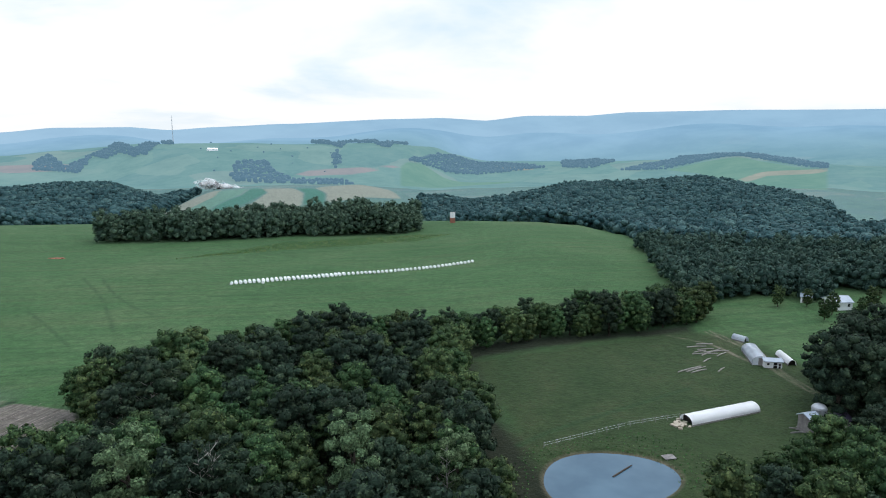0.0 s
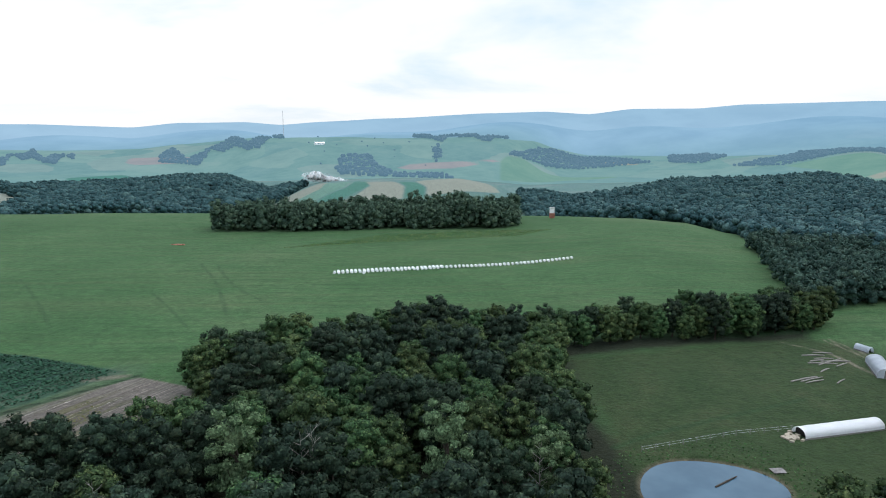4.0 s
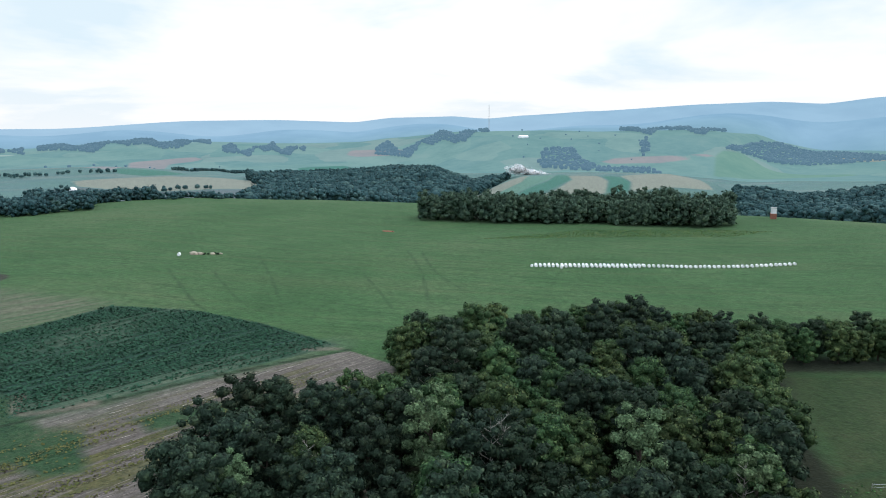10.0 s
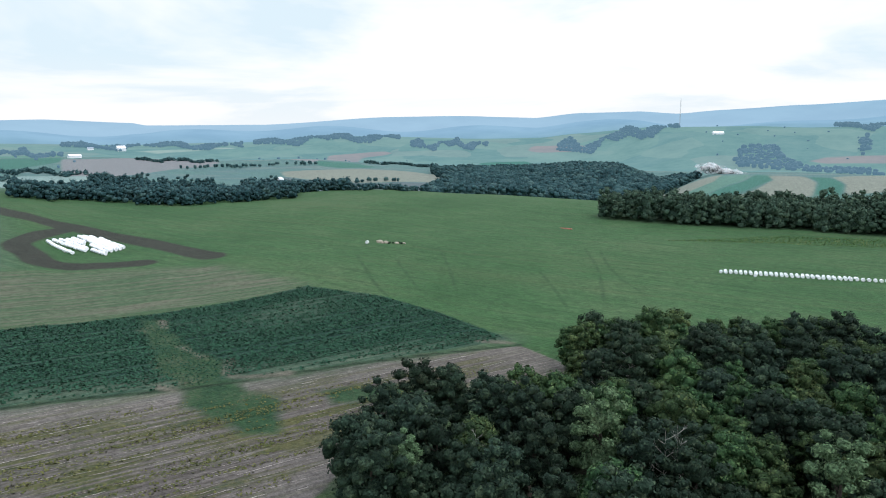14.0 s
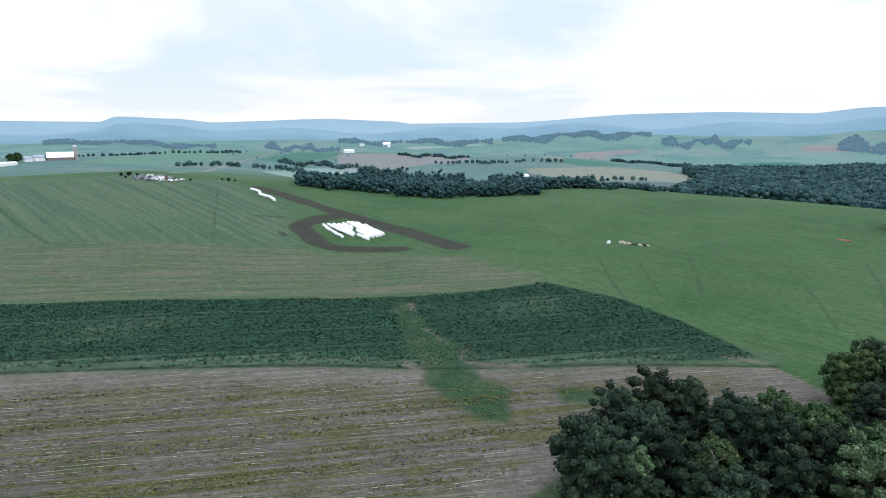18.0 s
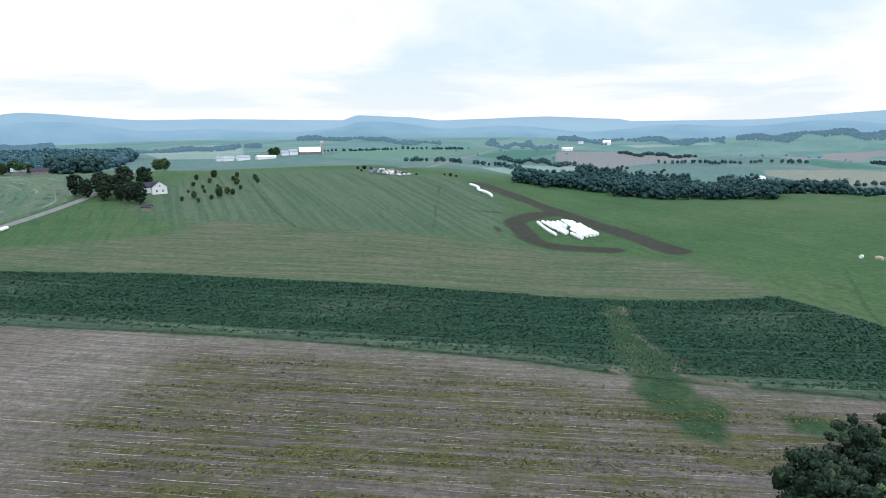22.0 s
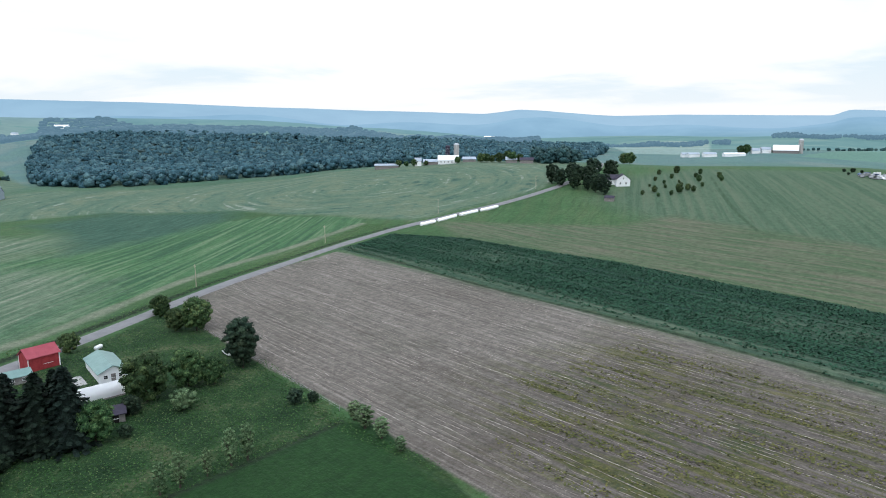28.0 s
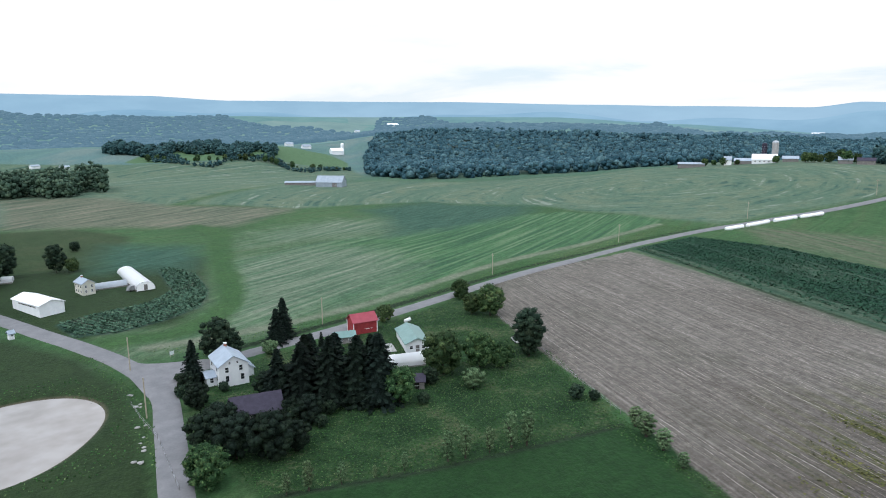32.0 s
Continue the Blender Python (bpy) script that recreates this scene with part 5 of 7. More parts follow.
def pond(k, name, mat, label):
    (px, py), ra, rb, turn = PONDS[k]
    bm = bmesh.new()
    ring = []
    for i in range(96):
        a = i / 96 * 2 * math.pi
        wob = (1 + 0.06 * math.sin(2 * a + 0.7) + 0.05 * math.sin(3 * a + 2 + k)) * 1.03
        u, v = ra * math.cos(a) * wob, rb * math.sin(a) * wob
        ring.append(bm.verts.new((px + u * math.cos(turn) - v * math.sin(turn), py + u * math.sin(turn) + v * math.cos(turn), -0.42)))
    bm.faces.new(ring)
    tagged(part(name, bm, mat), label, "pond", kind="structure")


pond(0, "water_pond", WATER, "still blue-grey farm pond in the pasture")
pond(1, "water_farm_pond", MURKY, "murky farm pond that mirrors the pale sky")

# ---------------------------------------------------------------- crops


def row_crop(name, poly, way, pitch, step, size, leaf, label, seed, sprays=4, patchy=1.0, tall=0.5, lanes=0.0, jitter=1.1):
    """Rows of leafy plants along way, thinner in patches."""
    rng = np.random.default_rng(seed)
    u = np.array(way) / np.hypot(*way)
    n = np.array((u[1], -u[0]))
    p = np.array(poly, float)
    s, t = p @ u, p @ n
    S, T = np.meshgrid(np.arange(s.min(), s.max(), step), np.arange(t.min(), t.max(), pitch))
    S, T = S.ravel() + rng.uniform(-0.4, 0.4, S.size) * step, T.ravel() + rng.normal(0, 0.06, T.size) * pitch
    lane = np.abs(np.sin(np.round(T / pitch) * 1.13)) < lanes  # thin wheel lanes between the rows
    x, y = S * u[0] + T * n[0], S * u[1] + T * n[1]
    d = inside_distance(poly, x, y)
    thin = np.sin(x / 19 + y / 27) + np.sin(x / 11 - y / 37 + 2) - 1.5
    thin = np.maximum(thin, (9 + inside_distance(FIELDS["soil"][0], x, y)) / 6 + 0.4 * np.sin(T * 1.3)) if patchy else thin - 9
    gap = np.max([inside_distance(q, x, y) for q in FIELDS["sward"]], 0)
    keep = (d > 0.4) & (gap < 0) & ~(lane & (rng.uniform(0, 1, x.size) < 0.8)) & (rng.uniform(0, 1, x.size) > np.clip(thin * 0.9, 0, 0.97))
    x, y = x[keep], y[keep]
    z = ground_height(x, y)
    k = sprays
    c = np.repeat(np.stack([x, y, z], 1), k, 0) + rng.normal(0, 1, (len(x) * k, 3)) * np.array((size * 0.3, size * 0.3, 0)) + rng.uniform(0.2, 1, (len(x) * k, 1)) * np.array((0, 0, tall))
    v, f = cards(rng, c, np.repeat(np.array([[0, 0, 1.0]]), len(c), 0), size, jitter)
    return tagged(new(name, quick_mesh(name, v, f, leaf)), label, "crop", kind="stuff")


CROP_LEAF = leafage("crop_leaves", (0.030, 0.094, 0.062), (0.050, 0.132, 0.088), (0.096, 0.190, 0.128), rows=((0.30, 0.954), 2.4), fine=0.0, tone=0.84)
GARDEN_LEAF = leafage("garden_leaves", (0.045, 0.105, 0.078), (0.08, 0.155, 0.110), (0.13, 0.21, 0.145), scale=0.3, tone=0.9)
row_crop("crop_rows", FIELDS["crop"][0], (0.30, 0.954), 1.4, 0.60, 0.50, CROP_LEAF, "rows of dark green leafy field crop", 1, 4, tall=0.35, lanes=0.16, jitter=0.75)
STRAW = leafage("straw", (0.15, 0.128, 0.108), (0.25, 0.218, 0.190), (0.37, 0.335, 0.300), scale=0.05, fine=1.2, hues=0.0, vary=0.0, tone=1.0)
OLIVE = leafage("stubble_weed_leaves", (0.070, 0.086, 0.030), (0.115, 0.118, 0.040), (0.180, 0.170, 0.066), scale=0.05, fine=0.0, hues=0.0, vary=0.0, tone=0.9)


def straw_rows(name, poly, way, pitch, label, seed):
    """Thin broken lines of cut straw lying along the rows."""
    rng = np.random.default_rng(seed)
    u = np.array(way) / np.hypot(*way)
    n = np.array((u[1], -u[0]))
    p = np.array(poly, float)
    s, t = p @ u, p @ n
    S, T = np.meshgrid(np.arange(s.min(), s.max(), 9.0), np.arange(t.min(), t.max(), pitch))
    S, T = S.ravel() + rng.uniform(-4, 4, S.size), T.ravel() + rng.normal(0, 0.10, T.size)
    half, wide = rng.uniform(1.5, 6.5, S.size), rng.uniform(0.06, 0.13, S.size)
    x, y = S * u[0] + T * n[0], S * u[1] + T * n[1]
    k = (inside_distance(poly, x, y) > 3) & (rng.uniform(0, 1, x.size) < 0.72) & (np.max([inside_distance(q, x, y) for q in FIELDS["sward"]], 0) < -3)
    x, y, half, wide = x[k], y[k], half[k], wide[k]
    v = []
    for a in np.linspace(-1, 1, 5):
        bend = 0.12 * np.sin(3 * a + x)
        for b in (-1, 1):
            q = wide * (1 - 0.6 * a * a) * b + bend
            px, py = x + u[0] * a * half + n[0] * q, y + u[1] * a * half + n[1] * q
            v.append(np.stack([px, py, ground_height(px, py) + 0.06], 1))
    v = np.stack(v, 1)
    f = np.array([(2 * i, 2 * i + 1, 2 * i + 3, 2 * i + 2) for i in range(4)])
    f = (np.arange(len(v))[:, None, None] * 10 + f[None]).reshape(-1, 4)
    return tagged(new(name, quick_mesh(name, v.reshape(-1, 3), f, STRAW)), label, "stubble", kind="stuff")


straw_rows("stubble", FIELDS["soil"][0], (0.30, 0.954), 1.5, "broken lines of pale straw along the stubble rows", 3)


def weed_strips(name, poly, way, label, seed):
    """Low weeds that have come up in broken strips along the stubble rows."""
    rng = np.random.default_rng(seed)
    u = np.array(way) / np.hypot(*way)
    n = np.array((u[1], -u[0]))
    p = np.array(poly, float)
    s, t = p @ u, p @ n
    a, b = rng.uniform(s.min(), s.max(), 90000), rng.uniform(t.min(), t.max(), 90000)
    strip = np.sin(b * 2.1 + 0.8 * np.sin(a / 23)) + 0.9 * np.sin(b * 0.83 + a / 31) + 0.9 * np.sin(a / 17 + b * 0.37) + 0.5 * np.sin(a / 7 - b * 1.7)
    x, y = a * u[0] + b * n[0], a * u[1] + b * n[1]
    k = (inside_distance(poly, x, y) > 2 + 6 * rng.uniform(0, 1, x.size)) & (strip > 0.75 + 0.7 * rng.normal(0, 1, x.size))
    x, y = x[k], y[k]
    c = np.stack([x, y, ground_height(x, y) + rng.uniform(0.05, 0.22, x.size)], 1)
    v, f = cards(rng, c, np.repeat(np.array([[0, 0, 1.0]]), len(c), 0), 0.36, 0.7)
    return tagged(new(name, quick_mesh(name, v, f, OLIVE)), label, "weeds", kind="stuff")


weed_strips("stubble_weeds", FIELDS["weedy"][0], (0.30, 0.954), "olive-green weeds in strips along the stubble", 26)
GARDEN = FIELDS["garden"][0]
row_crop("garden_rows", GARDEN, (-0.45, 0.89), 1.7, 0.45, 0.62, GARDEN_LEAF, "rows of leafy garden vegetables beside the lane", 2, patchy=0, jitter=0.8)


def tufts(name, polys, gap, size, leaf, label, seed, tall=0.5):
    """Ragged clumps of weeds and long grass."""
    rng = np.random.default_rng(seed)
    p = np.array([q for poly in polys for q in scatter(rng, poly, gap, tries=8)])
    z = ground_height(p[:, 0], p[:, 1])
    k = 4
    c = np.repeat(np.stack([p[:, 0], p[:, 1], z], 1), k, 0)
    c += rng.normal(0, 1, c.shape) * np.array((size * 0.5, size * 0.5, 0)) + rng.uniform(0.1, 1, (len(c), 1)) * np.array((0, 0, tall)) * size
    v, f = cards(rng, c, np.repeat(np.array([[0, 0, 1.0]]), len(c), 0), size * 0.8, 1.5)
    return tagged(new(name, quick_mesh(name, v, f, leaf)), label, "weeds", kind="stuff")


WEED_LEAF = leafage("weed_leaves", (0.026, 0.074, 0.022), (0.056, 0.124, 0.036), (0.165, 0.190, 0.090), scale=0.08, tone=0.95)
tufts("weeds", [FIELDS["rough"][0], [(-104, -82), (-100, -76), (-96, -54), (-93, -54), (-97, -77), (-118, -121), (-121, -121)]], 0.62, 0.27, WEED_LEAF, "rank weeds and long grass in the yard", 21)
tufts("meadow_weeds", [[(-134, 326), (-100, 347), (-15, 389), (6, 417), (-16, 413), (-93, 380)]], 1.3, 0.6, WEED_LEAF, "coarse weeds in the meadow", 22)
tufts("verge_grass", [[(-32, -186), (-58, -182), (-100, -184), (-183, -205), (-286, -206), (-288, -190), (-235, -197), (-160, -194), (-107, -182), (-76, -176), (-46, -172)],
                      [(-24, -110), (-20, -110), (-24, -150), (-18, -190), (-22, -186), (-27, -150)]], 0.9, 0.3, WEED_LEAF, "long grass along the road's verge", 23)
tufts("pond_grass", [[(8, 104), (16, 124), (40, 132), (52, 122), (46, 106), (43, 108), (40, 120), (30, 125), (18, 118), (14, 104)], [(-22, -128), (-26, -152), (-14, -176), (4, -178), (4, -171), (-11, -168), (-20, -152), (-16, -134), (2, -126), (2, -122), (-12, -122)]], 1.0, 0.28, WEED_LEAF,
      "rough grass round the ponds", 24)
tufts("creek_grass", FIELDS["sward"][2:], 0.8, 0.4, CROP_LEAF, "rank green grass along the dry creek", 25, 0.3)

# ---------------------------------------------------------------- farm buildings


def wall_piece(face, l, w, along, z, pw, ph, out):
    """Box dims of a piece on one wall: face n, s, e or w of a building l by w."""
    if face in "ns":
        s = -1 if face == "s" else 1
        y0, y1 = sorted((s * (w / 2 - 0.05), s * (w / 2 + out)))
        return (along - pw / 2, y0, z, along + pw / 2, y1, z + ph)
    s = -1 if face == "w" else 1
    x0, x1 = sorted((s * (l / 2 - 0.05), s * (l / 2 + out)))
    return (x0, along - pw / 2, z, x1, along + pw / 2, z + ph)


def gable(name, x, y, turn, l, w, eave, ridge, wall, roof, label, category, windows=(), doors=(), chimney=None, along_x=True, group="", over=0.35, trim=None, lift=0.0):
    """A gabled building; the ridge runs along its local x (or y)."""
    ob = thing(name, Matrix.Translation((x, y, gz(x, y) + lift)) @ pose(0, 0, 0, 0, 0, turn), label, category, group)
    L, W = (l, w) if along_x else (w, l)
    swap = (lambda a, b, c: (a, b, c)) if along_x else (lambda a, b, c: (b, -a, c))
    bm = bmesh.new()
    ring = [bm.verts.new(swap(a, b, c)) for a, b, c in (
        (-L / 2, -W / 2, -0.5), (-L / 2, W / 2, -0.5), (-L / 2, W / 2, eave), (-L / 2, 0, ridge), (-L / 2, -W / 2, eave),
        (L / 2, -W / 2, -0.5), (L / 2, W / 2, -0.5), (L / 2, W / 2, eave), (L / 2, 0, ridge), (L / 2, -W / 2, eave))]
    for f in ((0, 4, 3, 2, 1), (5, 6, 7, 8, 9), (0, 5, 9, 4), (1, 2, 7, 6), (0, 1, 6, 5)):
        bm.faces.new([ring[i] for i in f])
    bmesh.ops.recalc_face_normals(bm, faces=bm.faces[:])
    part("wall", bm, wall, ob)
    bm = bmesh.new()
    drop = (ridge - eave) / (W / 2) * over
    for s in (-1, 1):
        a = [(-L / 2 - over, 0, ridge + 0.02), (L / 2 + over, 0, ridge + 0.02), (L / 2 + over, s * (W / 2 + over), eave - drop + 0.02), (-L / 2 - over, s * (W / 2 + over), eave - drop + 0.02)]
        lo = [bm.verts.new(swap(*p)) for p in a]
        hi = [bm.verts.new(swap(p[0], p[1], p[2] + 0.16)) for p in a]
        for q in ((0, 1, 2, 3),):
            bm.faces.new([lo[i] for i in q])
            bm.faces.new([hi[i] for i in q[::-1]])
        for i in range(4):
            bm.faces.new((lo[i], hi[i], hi[(i + 1) % 4], lo[(i + 1) % 4]))
    bmesh.ops.recalc_face_normals(bm, faces=bm.faces[:])
    part("roof", bm, roof, ob)
    for face, al, z, pw, ph in windows:
        fr = part("window", boxes(wall_piece(face, l, w, al, z, pw + 0.16, ph + 0.16, 0.05)), trim or WHITE_PAINT, ob)
        part("pane", boxes(wall_piece(face, l, w, al, z + 0.08, pw, ph / 2 - 0.03, 0.075)), GLASS_DARK, fr)
        part("pane", boxes(wall_piece(face, l, w, al, z + 0.08 + ph / 2 + 0.03, pw, ph / 2 - 0.03, 0.075)), GLASS_DARK, fr)
    for face, al, z, pw, ph, mat in doors:
        # given the near-black, this panel paints the shade of an open doorway
        d = part("door", boxes(wall_piece(face, l, w, al, z, pw, ph, 0.06)), mat, ob)
        part("door_rail", boxes(wall_piece(face, l, w, al, z + ph * 0.5, pw * 0.96, 0.1, 0.09)), trim or WHITE_PAINT, d)
    if chimney:
        cx, cy, cw, top = chimney
        c = part("chimney", boxes((cx - cw / 2, cy - cw / 2, eave, cx + cw / 2, cy + cw / 2, top)), BRICK, ob)
        part("cap", boxes((cx - cw * 0.62, cy - cw * 0.62, top, cx + cw * 0.62, cy + cw * 0.62, top + 0.25)), WHITE_PAINT, c)
    return ob


def hoop(name, x, y, turn, l, w, h, film, label, category="greenhouse", open_end="", side=0.0, group=""):
    """A tunnel of film over hoops; its length runs along local x."""
    ob = thing(name, Matrix.Translation((x, y, gz(x, y))) @ pose(0, 0, 0, 0, 0, turn), label, category, group)
    n, m = 14, max(6, int(l / 1.5))
    bm = bmesh.new()
    prof = [(-w / 2 * math.cos(math.pi * k / n), side + (h - side) * math.sin(math.pi * k / n)) for k in range(n + 1)]
    prof = [(-w / 2, -0.2)] + prof + [(w / 2, -0.2)] if side else [(-w / 2, -0.2)] + prof[1:-1] + [(w / 2, -0.2)]
    rings = []
    for i in range(m + 1):
        sag = 1.0 if i % 2 == 0 else 0.975
        rings.append([bm.verts.new((-l / 2 + l * i / m, a * sag, b * sag if b > 0 else b)) for a, b in prof])
    for a, b in zip(rings, rings[1:]):
        for k in range(len(prof) - 1):
            bm.faces.new((a[k], b[k], b[k + 1], a[k + 1]))
    bmesh.ops.solidify(bm, geom=bm.faces[:], thickness=0.05)
    part("cover", bm, film, ob)
    for i in range(0, m + 1, 2):
        bm = bmesh.new()
        tube(bm, [(-l / 2 + l * i / m, a * 0.98, max(b, 0) * 0.98) for a, b in prof], [0.035] * len(prof), 4)
        part("hoop", bm, STEEL, ob)
    for s, nm in ((-1, "w"), (1, "e")):
        bm = bmesh.new()
        bm.faces.new([bm.verts.new((s * (l / 2 - (0.9 if nm == open_end else 0.06)), a * 0.985, max(b, -0.2) * 0.985)) for a, b in prof])
        # an open end gets a set-back near-black sheet in place of inside shade
        part("end_wall", bm, BLACK_HOLE if nm == open_end else film, ob)
        if nm != open_end:
            part("door", boxes((s * l / 2 - 0.04, -0.6, 0, s * l / 2 + 0.04, 0.6, min(2.0, h * 0.8))), GREY_BOARDS, ob)
    part("base_board", boxes((-l / 2, -w / 2 - 0.06, -0.2, l / 2, -w / 2, 0.3), (-l / 2, w / 2, -0.2, l / 2, w / 2 + 0.06, 0.3)), GREY_BOARDS, ob)
    return ob


def silo(name, x, y, r, h, shell, dome, label):
    ob = thing(name, Matrix.Translation((x, y, gz(x, y))), label, "silo")
    bm = bmesh.new()
    tube(bm, [(0, 0, -0.5), (0, 0, h)], [r, r], 20)
    sh = part("shell", bm, shell, ob)
    for k in range(1, int(h / 1.5)):
        bm = bmesh.new()
        tube(bm, [(0, 0, k * 1.5), (0, 0, k * 1.5 + 0.1)], [r * 1.02, r * 1.02], 20)
        part("band", bm, STEEL, sh)
    bm = bmesh.new()
    tube(bm, [(0, 0, h + r * 0.75 * math.sin(a)) for a in (0, 0.4, 0.8, 1.2, 1.5)], [r * 1.03 * math.cos(a) + 0.02 for a in (0, 0.4, 0.8, 1.2, 1.5)], 20)
    part("dome", bm, dome, ob)
    return ob


# the farmhouse and its yard
gable("farmhouse", -45.4, -152.4, 176, 6.8, 9.2, 5.1, 7.2, WHITE_PAINT, GREY_ROOF, "white two-storey farmhouse with a grey metal roof", "house", along_x=False,
      windows=[("s", -1.6, 1.2, 0.75, 1.35), ("s", 1.9, 1.2, 0.75, 1.35), ("s", -1.6, 3.4, 0.75, 1.2), ("s", 1.6, 3.5, 0.75, 1.2), ("s", -0.9, 5.3, 0.4, 0.5), ("s", 0.9, 5.3, 0.4, 0.5),
               ("w", -2.6, 1.2, 0.8, 1.4), ("w", 2.4, 1.2, 0.8, 1.4), ("w", -2.6, 3.4, 0.8, 1.2), ("w", 2.4, 3.4, 0.8, 1.2), ("e", -2.6, 3.4, 0.8, 1.2), ("e", 2.4, 3.4, 0.8, 1.2)],
      chimney=(0.2, 3.6, 0.6, 7.9))
gable("porch", -40.8, -153.0, 176, 2.2, 5.0, 2.1, 2.8, WHITE_PAINT, GREY_ROOF, "small white side porch of the farmhouse", "porch", windows=[("s", 0, 0.8, 0.7, 1.1)])
gable("side_wing", -50.0, -153.8, 176, 2.4, 4.4, 2.1, 2.9, WHITE_PAINT, GREY_ROOF, "low white wing against the farmhouse", "porch", along_x=False)
gable("red_barn", -88.8, -165.8, 173, 7.2, 5.2, 3.6, 5.4, RED_PAINT, RED_ROOF, "small red board barn with white trim and red metal roof", "barn",
      doors=[("s", 0.9, 0, 2.4, 2.6, RED_PAINT), ("e", -0.2, 0, 1.6, 2.2, RED_PAINT)])
trim = thing("barn_trim_boards", Matrix.Translation((-88.8, -165.8, gz(-88.8, -165.8))) @ pose(0, 0, 0, 0, 0, 173), "white corner boards on the red barn", "trim")
for dx in (-3.62, 3.62):
    for dy in (-2.62, 2.62):
        part("corner_board", boxes((dx - 0.1, dy - 0.1, 0, dx + 0.1, dy + 0.1, 3.55)), WHITE_PAINT, trim)
part("belt_board", boxes((3.60, -2.5, 1.7, 3.68, 2.5, 1.95)), WHITE_PAINT, trim)
gable("long_shed", -94.5, -147.7, 159, 6.2, 14.0, 2.5, 3.9, WHITE_PAINT, GREEN_ROOF, "long white shed with a pale green metal roof", "shed", along_x=False,
      windows=[("s", 1.6, 0.9, 0.8, 0.8), ("s", -1.7, 0.9, 0.8, 0.8)] + [("e", k * 3.0 - 4.5, 0.9, 0.9, 0.8) for k in range(4)], doors=[("s", 0, 0, 1.0, 1.95, GREY_BOARDS)], over=0.45)
gable("small_shed", -80.2, -160.5, 164, 5.6, 4.0, 1.9, 2.9, GREY_BOARDS, GREEN_ROOF, "small weathered shed with a dull green roof", "shed", windows=[("s", -1.2, 0.7, 0.7, 0.6), ("s", 1.2, 0.7, 0.7, 0.6)])
hoop("tunnel_greenhouse", -82.8, -136.3, 162, 13.5, 4.8, 2.8, PLASTIC, "white plastic tunnel behind the dark spruces", side=0.9)
gable("old_barn", -43.2, -128.5, 168, 10.0, 7.5, 2.6, 5.0, GREY_BOARDS, DARK_ROOF, "low old barn with a dark purple-black roof", "barn", doors=[("s", 0, 0, 2.2, 2.2, BLACK_HOLE)])
gable("privy", -46.2, -113.6, 160, 2.2, 2.2, 2.0, 2.7, GREY_BOARDS, DARK_ROOF, "tiny pale board shed with a dark roof", "shed", doors=[("s", 0, 0, 0.8, 1.7, WHITE_PAINT)])
gable("ruined_shed", -78.8, -122.4, 148, 4.4, 4.0, 1.9, 3.0, GREY_BOARDS, DARK_ROOF, "tumbledown grey board shed under the trees", "shed", doors=[("s", 0.4, 0, 1.2, 1.7, BLACK_HOLE)])
gable("lean_to", -73.5, -124.5, 140, 3.0, 2.6, 1.6, 2.1, GREY_BOARDS, GREY_ROOF, "low lean-to with a pale metal roof", "shed")

# the farm across the lane
gable("machine_hall", -13.4, -243.6, -159, 7.6, 17.5, 3.4, 4.7, WHITE_PAINT, PLASTIC, "long white metal machine hall with a shallow pale roof", "barn", along_x=False,
      doors=[("e", 4.5, 0, 3.6, 3.0, WHITE_PAINT), ("e", -4.5, 0, 3.6, 3.0, WHITE_PAINT)], windows=[("w", -1.0, 2.4, 11.0, 0.35)])
gable("cream_cottage", -28.6, -256.5, -166, 4.2, 6.6, 4.0, 5.3, CREAM, GREY_ROOF, "small two-storey cream cottage with a grey roof", "house", along_x=False,
      windows=[("s", -1.0, 0.8, 0.55, 0.8), ("s", 1.0, 0.8, 0.55, 0.8), ("s", -1.0, 2.5, 0.55, 0.8), ("s", 1.0, 2.5, 0.55, 0.8)] + [("e", k * 2 - 2, z, 0.55, 0.8) for k in range(3) for z in (0.8, 2.5)]
      + [("w", k * 2 - 2, z, 0.55, 0.8) for k in range(3) for z in (0.8, 2.5)], chimney=(0, 2.0, 0.5, 5.9))
hoop("low_tunnel", -37.0, -260.2, -177, 11.0, 4.6, 2.0, CLEAR_FILM, "low milky film tunnel beside the cottage")
hoop("garden_greenhouse", -46.2, -263.5, 91, 33.0, 6.2, 3.0, PLASTIC, "large white plastic greenhouse above the garden rows", side=0.8)
hoop("field_tunnel", -3.0, -288.5, 170, 12.0, 5.0, 2.2, PLASTIC, "low white tunnel at the pasture's edge")
gable("kiosk", -4.4, -217.0, 20, 1.3, 1.3, 1.9, 2.5, WHITE_PAINT, GREY_ROOF, "tiny white roadside hut on the verge", "hut", windows=[("n", 0, 0.9, 0.4, 0.5)])

# the pasture farm by the first pond
hoop("livestock_tunnel", 61.4, 139.0, 22, 19.4, 3.8, 1.9, PLASTIC, "long white plastic livestock tunnel in the pasture", "barn", open_end="w", side=0.5)
hoop("pasture_greenhouse", 87.2, 178.0, 78, 12.5, 4.4, 2.5, CLEAR_FILM, "grey-blue film greenhouse by the dirt track", side=0.9)
gable("milk_house", 88.4, 170.9, -10, 4.4, 2.6, 1.8, 2.3, WHITE_PAINT, GREY_ROOF, "small white block building before the greenhouse", "shed", windows=[("s", -1.3, 0.7, 0.6, 0.6)], doors=[("s", 0.5, 0, 0.9, 1.5, BLACK_HOLE), ("s", 1.6, 0, 0.5, 1.2, BLACK_HOLE)])
